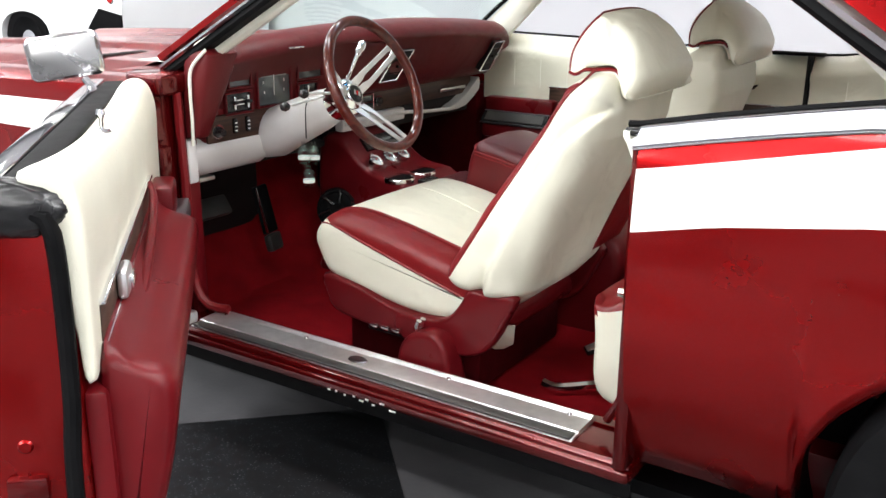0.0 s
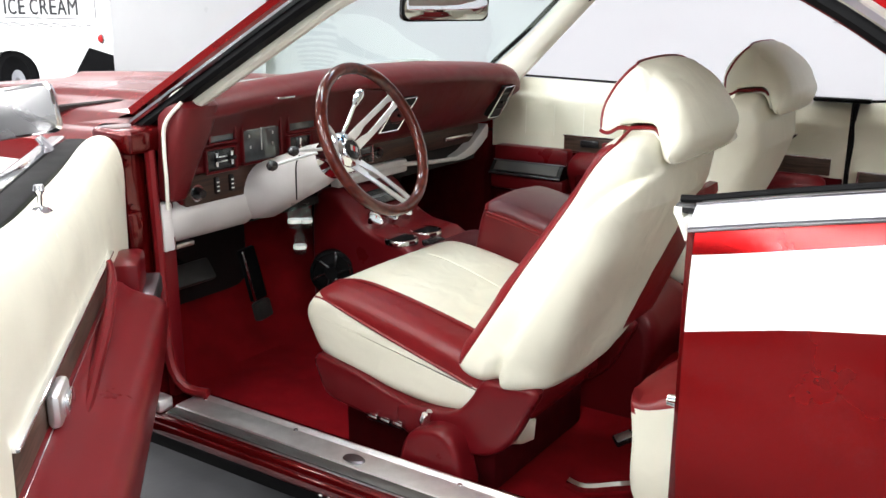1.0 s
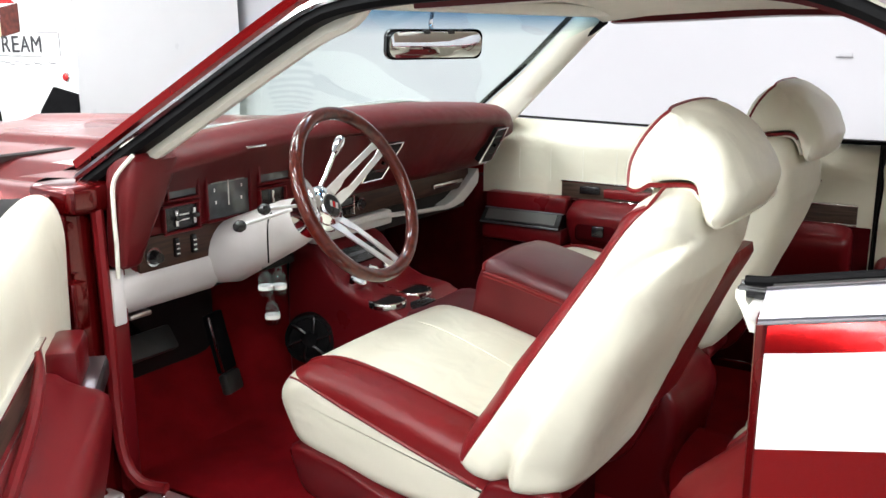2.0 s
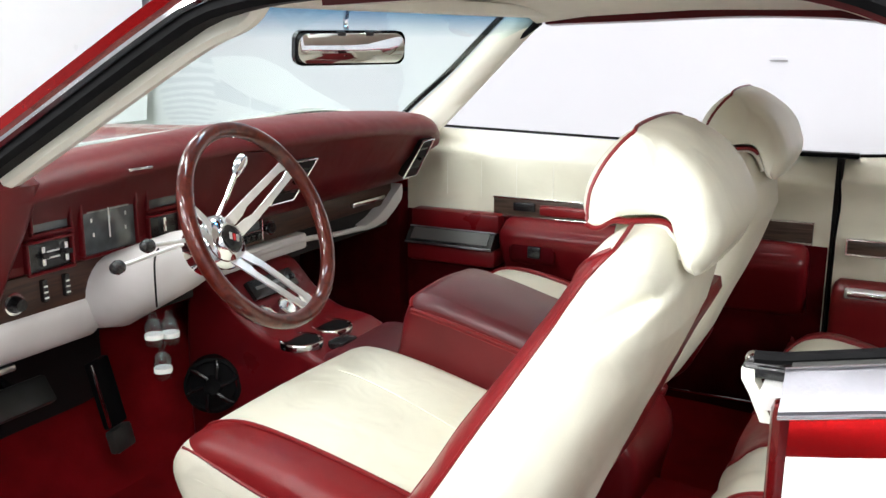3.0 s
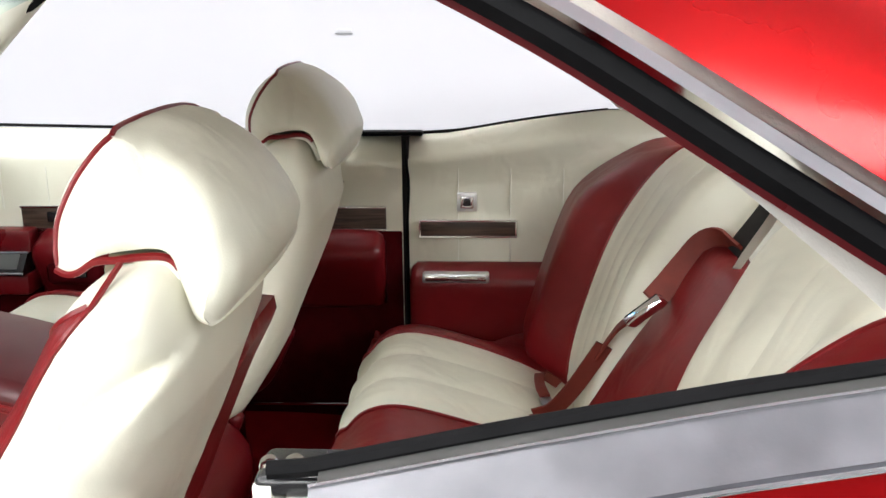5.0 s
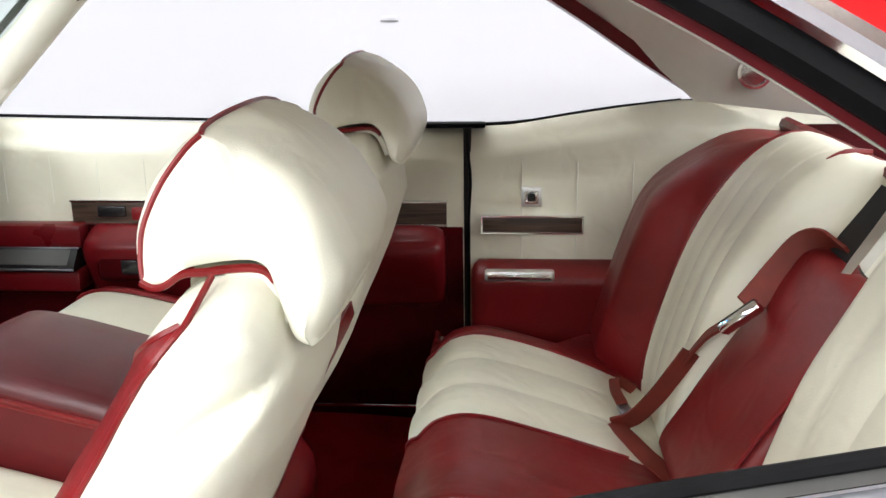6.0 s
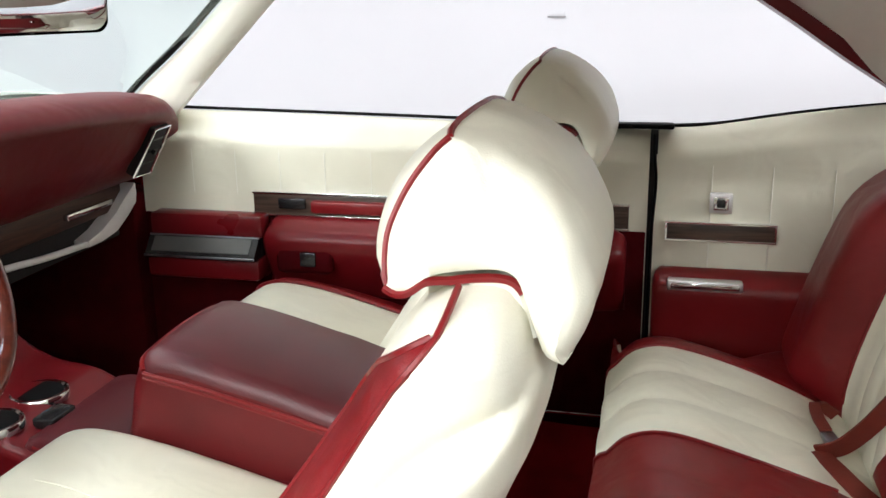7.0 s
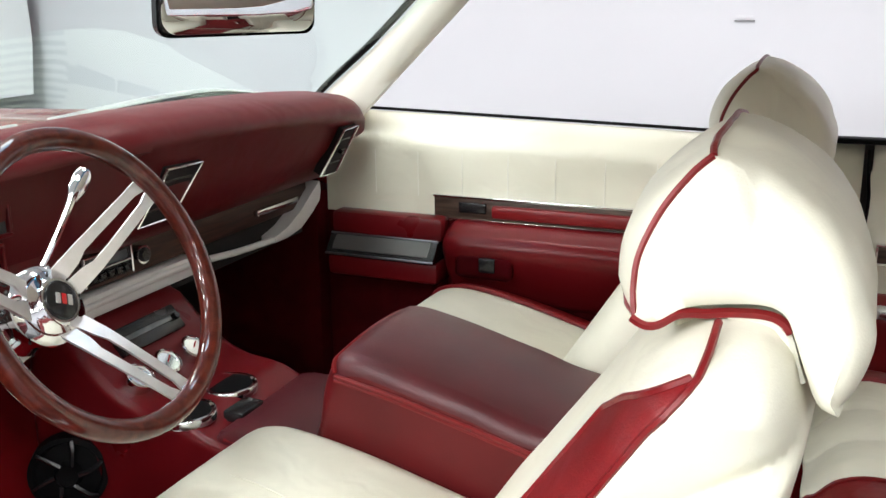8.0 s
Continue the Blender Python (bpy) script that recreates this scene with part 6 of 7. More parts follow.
part("seal_end", boxed(0.52, 0.69, PY + 0.01, PY + 0.045, 0.974, 0.986, 0.004), BLACK, pd)
part("wood_strip", boxed(-0.30, 0.60, PY - 0.008, PY + 0.002, 0.752, 0.805, 0.002), PANEL_WOOD, pd, "dark woodgrain strip")
for z in (0.803, 0.748):
    part("strip_edge", boxed(-0.302, 0.602, PY - 0.011, PY, z, z + 0.005, 0.001), CHROME, pd)
part("window_switch", boxed(-0.235, -0.165, PY - 0.013, PY - 0.006, 0.768, 0.794, 0.003), BLACK_GLOSS, pd)
part("pull_pad", boxed(-0.15, 0.30, PY - 0.022, PY - 0.004, 0.760, 0.792, 0.008), RED_VINYL, pd, "red pull pad in the wood strip")
# shade below the armrest is in this panel's colour
part("lower_panel", boxed(-0.60, 0.638, PY - 0.006, PY + 0.004, 0.24, 0.745, 0.003), DARK_CARPET, pd, "carpeted lower door panel darkened for shade under the armrest")
bm = bmesh.new()
prof = [(PY, 0.742), (PY - 0.06, 0.735), (PY - 0.085, 0.72), (PY - 0.088, 0.69), (PY - 0.065, 0.64), (PY - 0.03, 0.58), (PY - 0.004, 0.56)]
ring = [(p.x, p.z) for p in spline([(a, 0, b) for a, b in prof], 36, closed=True)]
rings = []
for x, d in [(-0.255, 0.028), (-0.25, 0.010), (-0.235, 0.0)] + [(x, 0.0) for x in steps(-0.2, 0.54, 12)] + [(0.575, 0.002), (0.592, 0.010), (0.598, 0.026)]:
    rings.append([Vector((x, y, z)) for y, z in inset_ring(ring, d)])
ar = part("armrest", loft(bm, rings), RED_PLASTIC, pd, "long red vinyl door armrest", 60)
# solid dark block: the recess shade is only colour
part("handle_recess", boxed(-0.215, -0.075, PY - 0.088, PY - 0.07, 0.630, 0.692, 0.014, 3), DARK_CARPET, ar)
part("door_handle", boxed(-0.155, -0.115, PY - 0.094, PY - 0.083, 0.648, 0.684, 0.004), BLACK_GLOSS, ar, "dark inner door handle")
part("front_block", boxed(-0.56, -0.262, PY - 0.055, PY, 0.70, 0.757, 0.010), RED_PLASTIC, pd)
bm = bmesh.new()
prof = [(PY - 0.058, 0.700), (PY - 0.064, 0.703), (PY - 0.098, 0.664), (PY - 0.098, 0.655), (PY, 0.655), (PY, 0.700)]
loft(bm, [[Vector((x, y, z)) for y, z in prof] for x in (-0.556, -0.268)])
ash = part("ashtray", bm, BLACK_GLOSS, pd, "dark glossy sloping ashtray with bright edges", 20)
for y, z in ((PY - 0.062, 0.703), (PY - 0.099, 0.660)):
    part("bright_edge", tube(bmesh.new(), [(-0.556, y, z), (-0.268, y, z)], 0.0035, 6), WORN_DIMMED_TRIM, ash)
part("ashtray_lid", loft(bmesh.new(), [[Vector((x, PY - y, z)) for y, z in ((0.068, 0.702), (0.094, 0.672), (0.092, 0.669), (0.066, 0.699))] for x in (-0.54, -0.285)]), SATIN, ash, "dull metal ashtray lid", 20)
part("lower_block", boxed(-0.56, -0.262, PY - 0.085, PY, 0.60, 0.655, 0.012), RED_PLASTIC, pd)
part("lock_pin", tube(bmesh.new(), [(0.36, PY + 0.015, 0.97), (0.36, PY + 0.015, 1.005), (0.36, PY + 0.015, 1.012), (0.36, PY + 0.015, 1.02)], 0.003, 8, radii=[0.003, 0.003, 0.007, 0.005]), CHROME, pd)
part("sill_strip", boxed(-0.5, 0.66, 0.70, 0.715, 0.305, 0.313, 0.003), CHROME, car, "thin bright passenger sill strip")


def quarter_trim(s):
    y = s * PY
    bm = bmesh.new()
    rings = []
    for x in steps(0.655 if s > 0 else 0.80, 1.60, 22):
        zt = float(np.interp(x, [0.655, 0.75, 0.9, 1.0, 1.12, 1.6], [0.972, 0.976, 1.0, 1.014, 1.028, 1.03]))
        zt -= 0.0 if s > 0 else 0.05
        prof = [(0.06, zt), (0.048, zt + 0.004), (0.038, zt), (0.024, zt - 0.02), (0.009, zt - 0.042), (0.003, zt - 0.052), (0.0, zt - 0.066), (0.0, 0.83), (0.0, 0.79 if x > 1.0 else 0.70), (0.0, 0.78 if x > 1.0 else (0.25 if s > 0 else 0.40)), (0.06, 0.78 if x > 1.0 else (0.25 if s > 0 else 0.40))]
        rings.append([Vector((x, s * (PY + a - 0.012 * max(0, x - 0.66)), z)) for a, z in prof])
    q = part("quarter_trim", loft(bm, rings), CREAM, car, "cream vinyl rear quarter trim panel", 50)
    if s > 0:
        part("window_seal", tube(bmesh.new(), spline([(0.67, s * (PY + 0.046), 0.978), (0.78, s * (PY + 0.046), 0.985), (0.9, s * (PY + 0.046), 1.004), (1.0, s * (PY + 0.046), 1.018), (1.13, s * (PY + 0.046), 1.032)], 24), 0.0045, 6), BLACK, q)
    for k in range(6 if s > 0 else 0):
        x = 0.775 + 0.125 * k
        part("seam", tube(bmesh.new(), [(x, s * (PY - 0.0012 - 0.012 * (x - 0.66)), 0.66), (x, s * (PY - 0.0012 - 0.012 * (x - 0.66)), 0.88), (x, s * (PY + 0.001 - 0.012 * (x - 0.66)), 0.90)], 0.0014, 5), CREAM_TRIM, q)
    return q


qr = quarter_trim(1)
quarter_trim(-1)
part("door_gap", boxed(0.640, 0.657, PY + 0.004, PY + 0.05, 0.25, 0.975), DARK_GAP, qr, "dark door gap with a rubber seal")
part("gap_seal", tube(bmesh.new(), spline([(0.648, PY + 0.004, 0.965), (0.650, PY - 0.001, 0.92), (0.656, PY - 0.002, 0.86), (0.651, PY - 0.002, 0.75), (0.649, PY - 0.002, 0.55), (0.649, PY - 0.002, 0.3)], 24), 0.0038, 6), BLACK, qr)
wq = part("wood_strip", boxed(0.684, 0.912, PY - 0.014, PY, 0.736, 0.772, 0.002), PANEL_WOOD, qr, "dark woodgrain inlay in a bright frame")
bm = bmesh.new()
for a, b, c, d in ((0.680, 0.916, 0.771, 0.776), (0.680, 0.916, 0.732, 0.737), (0.680, 0.685, 0.737, 0.771), (0.911, 0.916, 0.737, 0.771)):
    box(bm, a, b, PY - 0.017, PY, c, d, 0.001, 1)
part("inlay_frame", bm, CHROME, wq)
sw = part("courtesy_switch", boxed(0.772, 0.820, PY - 0.012, PY, 0.796, 0.842, 0.003), ALU, qr, "square metal switch plate")
part("switch_rim", boxed(0.780, 0.812, PY - 0.0155, PY - 0.01, 0.804, 0.834, 0.003), CHROME, sw)
part("switch_rocker", boxed(0.787, 0.805, PY - 0.019, PY - 0.014, 0.810, 0.828, 0.002), BLACK_GLOSS, sw)
bm = bmesh.new()
prof = [(PY, 0.655), (PY - 0.045, 0.652), (PY - 0.062, 0.635), (PY - 0.055, 0.55), (PY - 0.04, 0.42), (PY, 0.40)]
ring = [(p.x, p.z) for p in spline([(a, 0, b) for a, b in prof], 36, closed=True)]
rings = []
for x, d in [(0.658, 0.02), (0.664, 0.006), (0.675, 0.0)] + [(x, 0.0) for x in steps(0.70, 1.06, 8)]:
    rings.append([Vector((x, y, z)) for y, z in inset_ring(ring, d)])
qa = part("rear_armrest", loft(bm, rings), RED_VINYL, qr, "red vinyl rear side armrest", 60)
ra = part("rear_ashtray", boxed(0.690, 0.850, PY - 0.066, PY - 0.02, 0.632, 0.656, 0.005), ALU, qa, "bright metal rear ashtray")
part("ashtray_lid", boxed(0.697, 0.843, PY - 0.069, PY - 0.03, 0.638, 0.651, 0.002), CHROME, ra)

# ---------- rear seat ----------
def rear_cushion_ring(y):
    """Cushion profile at y; the outer bolster stands a little higher."""
    edge = max(0.0, (abs(y) - 0.38) / 0.08)
    mid = math.exp(-(y / 0.10) ** 4)
    rise = 0.010 * min(edge, 1) - 0.008 * mid - 0.018 - (0.05 * max(0.0, (-y - 0.49) / 0.16) ** 1.5 if y < 0 else 0.085 * max(0.0, (y - 0.44) / 0.2) ** 1.3)
    k = min(1.0, max(0.0, (-y - 0.46) / 0.12))
    g = -0.036 * k * k * (3 - 2 * k)
    return [(0.600 + g, 0.575 + rise), (0.582 + g, 0.535), (0.590 + g, 0.45), (0.60 + g, 0.31), (0.66, 0.28), (0.95, 0.28), (1.06, 0.36), (1.06, 0.455), (0.95, 0.522), (0.82, 0.588 + rise), (0.70, 0.618 + rise), (0.635, 0.608 + rise)]


def lofted_y(fn, ys, n=60, round_ends=0.03):
    rings = []
    for i, y in enumerate(ys):
        ring = [(p.x, p.z) for p in spline([(a, 0, b) for a, b in fn(y)], n, closed=True)]
        d = 0.0
        for e in (ys[0], ys[-1]):
            q = abs(y - e)
            if q < round_ends:
                d = max(d, round_ends * (1 - math.sqrt(max(0.0, 1 - (1 - q / round_ends) ** 2))))
        rings.append([Vector((x, y, z)) for x, z in inset_ring(ring, d)])
    return loft(bmesh.new(), rings)


def pleat(y, seams, deep):
    """How far a padded pleat stands proud between its seams."""
    for a, b in zip(seams, seams[1:]):
        if a <= y <= b:
            return deep * (1 - abs(2 * (y - a) / (b - a) - 1) ** 2.2)
    return 0.0


CUSHION_SEAMS = (-0.415, -0.31, -0.21, 0.06, 0.18, 0.30, 0.415)
BACK_SEAMS = (-0.60, -0.51, -0.41, -0.31, -0.215, 0.12, 0.19, 0.26, 0.33, 0.40)
ys = sorted(set(steps(-0.64, 0.64, 128)) | set(CUSHION_SEAMS) | {-0.66, -0.658, -0.652, -0.646, 0.646, 0.652, 0.658, 0.66})
rear_pan = part("rear_seat", boxed(0.62, 1.15, -0.65, 0.65, 0.18, 0.30, 0.02), RED_PLASTIC, car, "rear bench seat in cream and red vinyl")


def pleated_cushion(y):
    p = pleat(y, CUSHION_SEAMS, 0.0042)
    return [(x - (p if k in (0, 1, 11) else 0), z + (p if k in (0, 8, 9, 10, 11) else 0)) for k, (x, z) in enumerate(rear_cushion_ring(y))]


bm = lofted_y(pleated_cushion, ys, 60, 0.014)
cu, *rest = split_parts(["cushion", "cushion", "cushion_insert", "cushion_bolster", "cushion_bolster"], bm, [CREAM, CREAM, RED_VINYL, RED_VINYL, RED_VINYL], lambda c, n: 2 if -0.21 < c.y < 0.06 else (3 + (c.y > 0) if abs(c.y) > 0.415 and c.z > 0.50 else int(c.y > 0)), rear_pan, ["cream vinyl rear cushion", "cream vinyl rear cushion", "red vinyl centre insert of the rear cushion", "red vinyl edge of the rear cushion", "red vinyl edge of the rear cushion"])
for y in (0.06, 0.415, -0.21, -0.415):
    r0 = rear_cushion_ring(y)
    pts = [(x, y, z) for x, z in [r0[2], r0[1], r0[0], r0[11], r0[10], r0[9], r0[8]]]
    part("piping", tube(bmesh.new(), spline([(x - 0.001, yy, z + 0.001) for x, yy, z in pts], 40), 0.004, 6), RED_VINYL, cu)


def rear_back_ring(y):
    side = min(max(0.0, ((y if y > 0 else -y - 0.13) - 0.37) / 0.13), 1.0)
    side = side * side * (3 - 2 * side)
    f = -0.082 * side + 0.012 * (1 - side) + 0.026 / (1 + math.exp((y + 0.16) / 0.02))
    mid = 0.105 * math.exp(-((y + 0.055) / 0.162) ** 14)
    f -= pleat(y, BACK_SEAMS, 0.0045) if abs(y + 0.05) > 0.16 else 0.0
    t = -0.028 * side
    return [(1.015 + f + mid, 0.52), (1.03 + f + mid, 0.62), (1.078 + f + mid, 0.78), (1.128 + f + mid, 0.885), (1.195 + f * 0.55 + mid, 0.975 + t * 0.6), (1.262 + f * 0.4 + mid * 0.7, 1.018 + t - mid * 0.1), (1.32 + mid * 0.4, 1.012 + t - mid * 0.1), (1.37, 0.97), (1.40, 0.80), (1.37, 0.5), (1.12, 0.44), (1.03 + mid, 0.46)]


ys = sorted(set(steps(-0.64, 0.64, 128)) | set(BACK_SEAMS) | {-0.66, -0.657, -0.65, 0.65, 0.657, 0.66})
bm = lofted_y(rear_back_ring, ys, 64, 0.035)
bk, *rest = split_parts(["backrest", "back_bolster", "back_bolster"], bm, [CREAM, RED_VINYL, RED_VINYL], lambda c, n: 1 + (c.y > 0) if (c.y > 0.40 or c.y < -0.60) and c.x < 1.34 else 0, rear_pan, ["cream vinyl rear backrest", "red vinyl side bolster of the rear backrest", "red vinyl side bolster of the rear backrest"])
for y in (0.40, -0.60):
    r0 = rear_back_ring(y)
    part("piping", tube(bmesh.new(), spline([(x, y, z) for x, z in r0[:7]], 40), 0.0036, 6), RED_VINYL, bk)
# folded centre armrest of the rear seat
bm = bmesh.new()
prof = [(1.0, 0.545), (1.035, 0.61), (1.085, 0.695), (1.14, 0.778), (1.185, 0.843), (1.210, 0.876), (1.238, 0.884), (1.262, 0.86), (1.22, 0.70), (1.12, 0.54), (1.04, 0.52)]
loft(bm, pillow(prof, -0.212, 0.104, 0.026, 64, seg=6))
ca = part("centre_armrest", bm, RED_VINYL, rear_pan, "folded dark red centre armrest", 50)
part("piping", tube(bmesh.new(), spline([(1.200, 0.118, 0.872), (1.190, 0.126, 0.910), (1.205, 0.132, 0.950), (1.232, 0.138, 0.992), (1.275, 0.142, 1.020), (1.318, 0.145, 1.020)], 24), 0.0050, 6), RED_VINYL, bk)
part("piping", tube(bmesh.new(), spline([(x - 0.004, -0.206, z + 0.002) for x, z in prof[:8]], 40), 0.0036, 6), RED_VINYL, ca)
bm = bmesh.new()
loft(bm, [[Vector((x, y0, z)), Vector((x, y1, z)), Vector((x + 0.03, y1, z - 0.015)), Vector((x + 0.03, y0, z - 0.015))] for x, z, y0, y1 in ((1.226, 0.860, -0.044, 0.066), (1.247, 0.900, -0.042, 0.062), (1.276, 0.945, -0.038, 0.056), (1.302, 0.987, -0.036, 0.052))])
part("recess_plate", bm, DARK_GAP, rear_pan, "dark plate in the recess above the armrest", 30)
bm = bmesh.new()
loft(bm, [[Vector((x, y0, z)), Vector((x - 0.006, y0 - 0.010, z + 0.004)), Vector((x, y1, z)), Vector((x + 0.02, y1, z - 0.012)), Vector((x + 0.02, y0, z - 0.012))] for x, z, y0, y1 in ((1.218, 0.866, -0.046, -0.066), (1.236, 0.900, -0.046, -0.072), (1.265, 0.945, -0.042, -0.072), (1.290, 0.985, -0.038, -0.066))])
part("trim_bar", bm, CHROME, rear_pan, "bright metal bar beside the armrest recess", 30)
part("recess_lip", tube(bmesh.new(), spline([(1.242, 0.095, 0.876), (1.246, 0.02, 0.882), (1.242, -0.10, 0.878)], 12), 0.006, 8), BLACK_GLOSS, rear_pan)
part("package_shelf", boxed(1.34, 1.95, -0.74, 0.74, 0.965, 0.985, 0.005), DARK_CARPET, car, "dark red rear package shelf")
part("shelf_edge", tube(bmesh.new(), [(1.33, yy, 0.995) for yy in steps(-0.62, 0.66, 10)], 0.016, 8), RED_VINYL, car)


def ribbon(pts, w, mat, parent, name, label="", t=0.0025, side=None):
    """A flat strap along a smooth path."""
    pts = spline(pts, 30)
    rings = []
    for i, p in enumerate(pts):
        d = (pts[min(i + 1, 29)] - pts[max(i - 1, 0)]).normalized()
        sd = Vector(side) if side else Vector((0, 1, 0))
        sd = (sd - d * sd.dot(d)).normalized()
        up = d.cross(sd)
        rings.append([p + sd * a + up * b for a, b in ((-w / 2, t), (w / 2, t), (w / 2, -t), (-w / 2, -t))])
    return part(name, loft(bmesh.new(), rings), mat, parent, label)


belt = ribbon([(1.252, 0.00, 0.890), (1.238, 0.055, 0.896), (1.208, 0.082, 0.888), (1.174, 0.082, 0.848), (1.146, 0.068, 0.818), (1.118, 0.040, 0.798)], 0.042, BELT, rear_pan, "seat_belt", "orange-red rear seat belt with a bright buckle", side=(-0.6, 0.3, 0.65))
part("buckle", boxed(-0.036, 0.036, -0.016, 0.016, -0.008, 0.008, 0.004), CHROME, belt, "bright metal buckle", at=pose(1.104, 0.020, 0.786, -30, -42, -14))
part("buckle_face", boxed(-0.034, 0.034, -0.010, 0.015, 0.007, 0.012, 0.003), BLACK_GLOSS, belt, at=pose(1.104, 0.020, 0.786, -30, -42, -14))
ribbon([(1.085, 0.035, 0.770), (1.070, 0.070, 0.742), (1.060, 0.100, 0.712), (1.040, 0.125, 0.665)], 0.024, BELT, belt, "strap", "", side=(0.3, 1.0, 0.2))
ribbon([(1.052, 0.118, 0.690), (1.030, 0.125, 0.650), (1.000, 0.140, 0.595), (0.968, 0.160, 0.548), (0.935, 0.172, 0.530)], 0.032, BELT, belt, "strap", "", side=(0.9, 0.1, -0.5))
ribbon([(0.935, 0.165, 0.534), (0.955, 0.120, 0.530), (0.985, 0.075, 0.516), (1.020, 0.04, 0.500)], 0.034, BELT, belt, "strap", "", side=(1, 0.35, 0.0))
ribbon([(0.992, 0.345, 0.520), (0.955, 0.330, 0.548), (0.950, 0.280, 0.546), (0.958, 0.235, 0.540)], 0.020, BELT, belt, "strap", "", side=(1, 0.1, 0.1))
part("buckle", boxed(-0.020, 0.020, -0.012, 0.012, -0.005, 0.005, 0.003), WORN_DIMMED_TRIM, belt, at=pose(0.960, 0.205, 0.540, 0, 0, 100))

# inside mirror
im = part("inside_mirror", boxed(-0.024, 0.0, -0.138, 0.138, -0.037, 0.037, 0.020, 5), BLACK_GLOSS, car, "black-rimmed inside rear-view mirror", at=pose(-0.30, -0.02, 1.249, 0, 6, -27))
part("mirror_glass", rounded_plate(0.266, 0.064, 0.026, 0.002, 0.0006), MIRROR, im)
part("mirror_stalk", tube(bmesh.new(), spline([(-0.02, 0.0, 0.02), (-0.035, 0.0, 0.05), (-0.03, 0.005, 0.10)], 10), 0.006, 8), CHROME, im)
for y in (-0.03, 0.04):
    part("clip", boxed(-0.012, 0.004, y - 0.01, y + 0.01, 0.026, 0.036, 0.002), BLACK_GLOSS, im)

# ---------- things hanging on the column ----------
tagset = empty("hanging_bottles", pose(-0.405, -0.545, 0.90))
tagged(tagset, "tiny clear plastic bottles hanging from a lever on black cord", "ornament")
part("cord", tube(bmesh.new(), spline([(0.02, -0.005, 0.0), (0.002, 0.0, -0.03), (0.0, 0.0, -0.115)], 12), 0.0018, 6), BLACK, tagset, "thin black cord")
for k, (dx, dy, dz) in enumerate(((0.0, -0.012, -0.155), (0.008, 0.022, -0.16), (0.002, 0.003, -0.225))):
    at = Matrix.Translation((dx, dy, dz))
    bt = part("bottle", lathe(bmesh.new(), [(0.001, -0.030), (0.015, -0.030), (0.0165, -0.026), (0.0165, 0.008), (0.012, 0.018), (0.007, 0.022), (0.007, 0.032), (0.001, 0.033)], at, 14), CLEAR, tagset, "tiny clear bottle with a white label")
    part("paper_label", lathe(bmesh.new(), [(0.0168, -0.017), (0.0170, -0.016), (0.0170, -0.009), (0.0168, -0.008)], at, 14), DIAL_WHITE, bt)

# ---------- the white truck in the background ----------
truck = empty("ice_cream_truck", pose(-4.70, 2.20, 0.0, 0, 0, 183))
tagged(truck, "white ice cream truck with black lettering and dark wheel arches", "truck")
bm = bmesh.new()
prof = [(0.0, 1.0), (0.05, 0.60), (0.84, 0.58)] + [(1.20 - 0.32 * math.cos(a), 0.62 + 0.25 * math.sin(a) ** 0.7) for a in steps(0.02, math.pi - 0.02, 14)] + [(1.56, 0.58), (3.4, 0.58), (3.7, 1.1), (3.4, 2.2), (3.3, 2.45), (0.15, 2.45), (0.03, 2.3)]
loft(bm, [[Vector((x, yy, z)) for x, z in prof] for yy in (-1.7, -1.66, -0.02, 0.0)])
part("truck_body", bm, TRUCK_PAINT, truck, "white painted truck body")
tw = part("truck_wheel", lathe(bmesh.new(), [(0.001, 0.02), (0.06, 0.03), (0.15, 0.0), (0.17, 0.02), (0.18, 0.0)], aim((1.21, -0.06, 0.625), (0, 1, 0)), 28), CHROME, truck, "truck wheel with a chrome cap")
part("tyre", lathe(bmesh.new(), [(0.17, 0.02), (0.2, 0.04), (0.27, 0.035), (0.285, 0.0), (0.285, -0.15), (0.17, -0.18)], aim((1.21, -0.06, 0.625), (0, 1, 0)), 32), BLACK, tw)
part("arch_liner", boxed(0.86, 1.55, -0.30, -0.26, 0.34, 0.9), BLACK, truck)
bm = bmesh.new()
loft(bm, [[Vector((x, yy, z)) for x, z in [(0.005, 0.6), (0.005, 0.87), (0.25, 0.915), (0.30, 0.86), (0.40, 0.75), (0.48, 0.6)]] for yy in (0.004, 0.02)])
part("mud_guard", bm, BLACK, truck, "black rear corner guard")
tl = part("marker_lamp", lathe(bmesh.new(), [(0.001, 0.02), (0.02, 0.018), (0.028, 0.004)], aim((0.125, 0.0, 0.985), (0, 1, 0)), 18), LENS_RED, truck, "round red marker lamp")
part("lamp_ring", lathe(bmesh.new(), [(0.027, 0.002), (0.029, 0.008), (0.036, 0.0)], aim((0.125, 0.0, 0.985), (0, 1, 0)), 20), CHROME, tl)
part("truck_stand", boxed(0.5, 3.5, -1.6, -0.06, 0.0, 0.34, 0.01), BLACK, truck, "low dark stand under the truck")


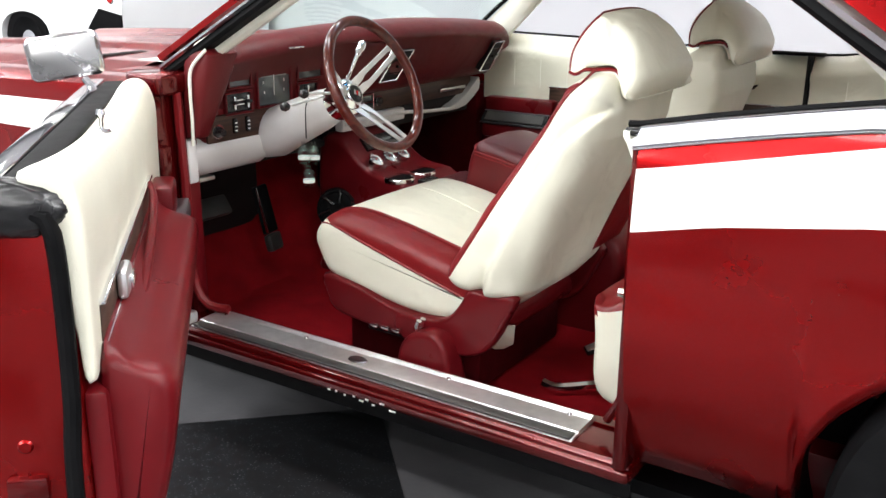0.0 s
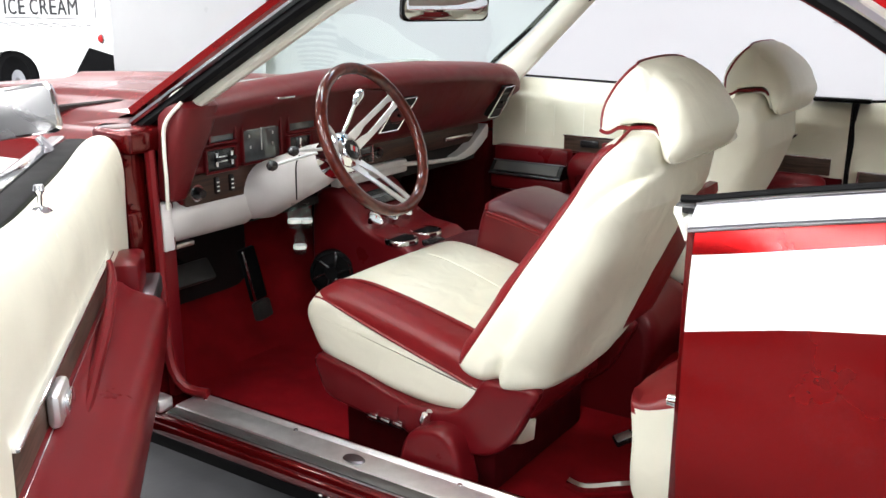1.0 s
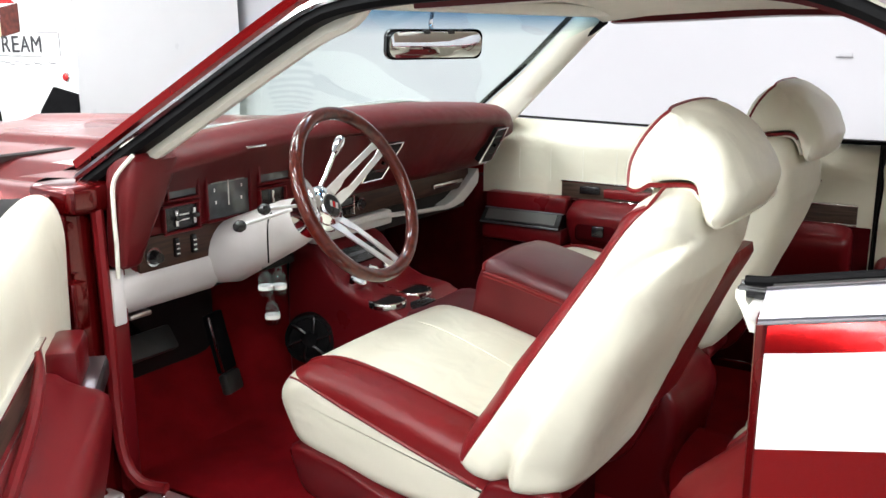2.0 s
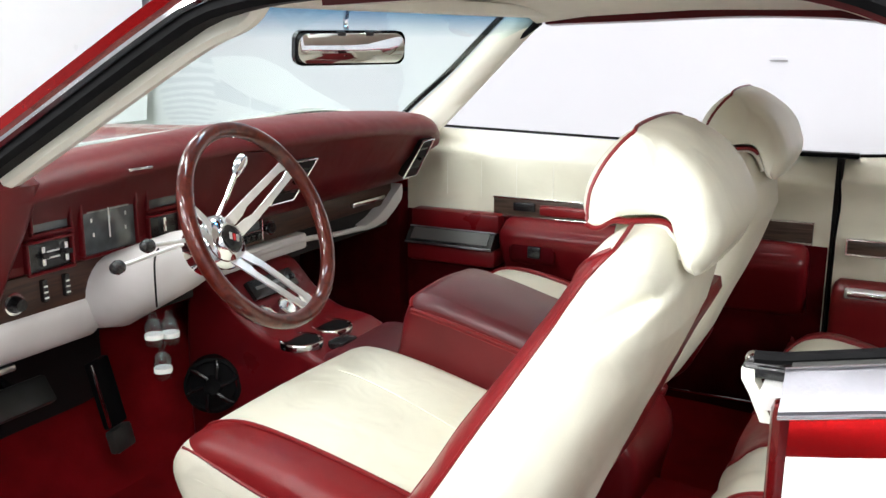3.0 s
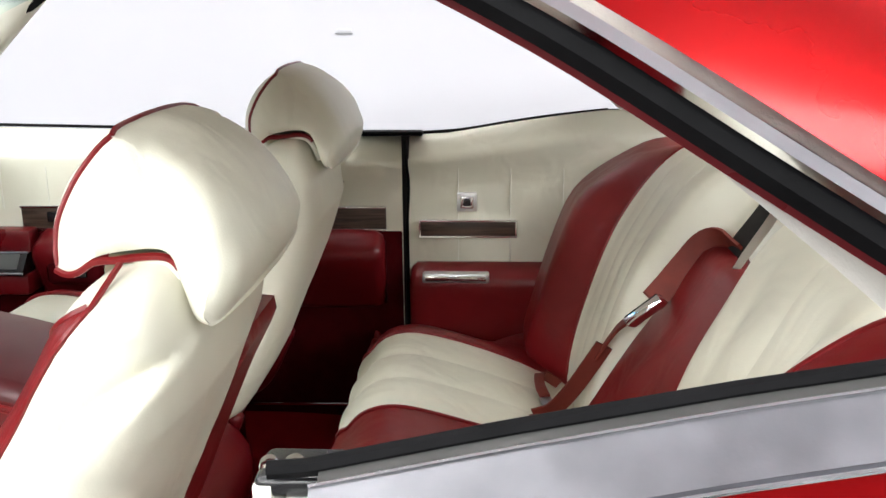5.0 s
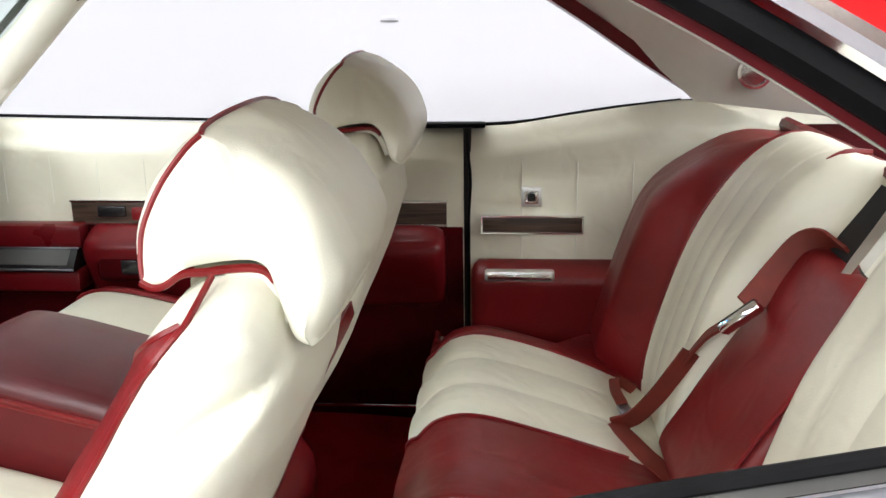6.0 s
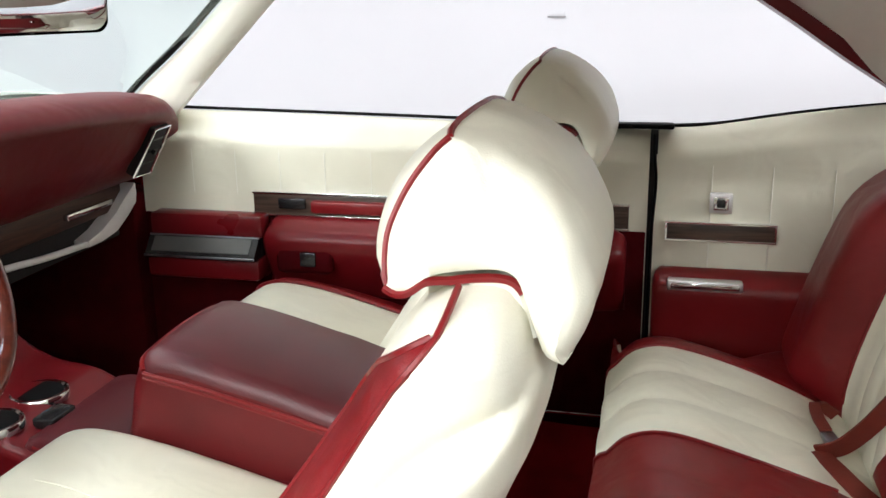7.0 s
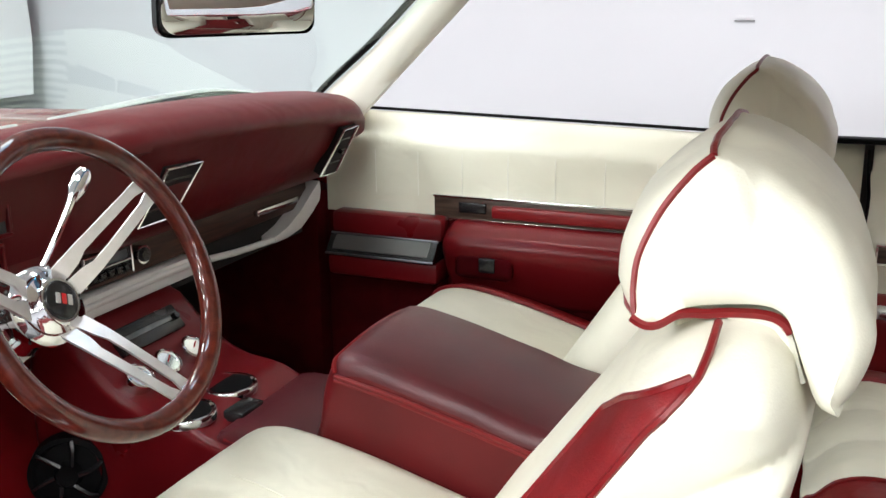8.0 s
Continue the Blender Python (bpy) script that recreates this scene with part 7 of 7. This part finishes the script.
def lettering(name, body, size, at, mat, parent, label, width=None):
    """Raised lettering as a mesh, centred on its pose, facing the pose's z axis."""
    cu = bpy.data.curves.new(name, "FONT")
    cu.body, cu.size, cu.align_x, cu.align_y, cu.extrude = body, size, "CENTER", "CENTER", 0.002
    tmp = bpy.data.objects.new(name, cu)
    me = bpy.data.meshes.new_from_object(tmp)
    bpy.data.objects.remove(tmp)
    if width:
        xs = [v.co.x for v in me.vertices]
        f = width / (max(xs) - min(xs))
        for v in me.vertices:
            v.co.x *= f
    me.materials.clear()
    me.materials.append(mat)
    ob = new(name, me)
    ob.parent, ob.matrix_basis = parent, at
    ob["label"] = label
    return ob


FACE = Matrix(((-1, 0, 0, 0), (0, 0, 1, 0.006), (0, 1, 0, 0), (0, 0, 0, 1)))
word_x = [(0.0, 0.05, "I"), (0.065, 0.10, "C"), (0.185, 0.085, "E"), (0.33, 0.10, "C"), (0.445, 0.10, "R"), (0.56, 0.085, "E"), (0.655, 0.11, "A"), (0.775, 0.115, "M")]
for x0, wd, ch in word_x:
    lettering("sign_letter", ch, 0.17, Matrix.Translation((1.24 - x0 - wd / 2, 0, 1.205)) @ FACE, PRINT_DARK, truck, "black painted letter on the truck", wd * (0.35 if ch == "I" else 0.92))
for nm, (x0, x1, z0, z1) in (("sign_line", (0.36, 1.24, 1.125, 1.129)), ("sign_line", (0.17, 0.40, 1.29, 1.294)), ("sign_line", (1.20, 1.45, 1.27, 1.274)), ("sign_line", (0.16, 0.164, 1.13, 1.29)), ("sign_line", (1.44, 1.444, 1.12, 1.27))):
    part(nm, boxed(x0, x1, 0.001, 0.004, z0, z1), PRINT_DARK, truck)
for k in range(22):
    part("sign_line", boxed(0.22 + 0.055 * k, 0.28 + 0.055 * k, 0.001, 0.004, 1.075 + 0.012 * math.sin(k * 2.1), 1.079 + 0.012 * math.sin(k * 2.1)), PRINT_DARK, truck)
CHOC = material("chocolate_print", (0.10, 0.022, 0.015), 0.5, vary=0.6, scale=25)
VANILLA = material("vanilla_print", (0.72, 0.6, 0.36), 0.5, vary=0.1, scale=20)
for nm, mat, pts in (("cake_picture", CHOC, [(0.57, 1.30), (0.78, 1.26), (0.78, 1.47), (0.57, 1.50)]), ("cake_picture", CHOC, [(0.90, 1.27), (1.10, 1.31), (1.10, 1.50), (0.90, 1.47)]), ("cake_picture", VANILLA, [(0.785, 1.26), (0.895, 1.262), (0.89, 1.42), (0.79, 1.43)]), ("cake_picture", LENS_RED, [(0.60, 1.50), (1.08, 1.50), (0.95, 1.58), (0.72, 1.58)])):
    bm = bmesh.new()
    loft(bm, [[Vector((x, 0.001, z)) for x, z in pts], [Vector((x, 0.004, z)) for x, z in pts]])
    part(nm, bm, mat, truck, "printed picture of a layered cake", 0)
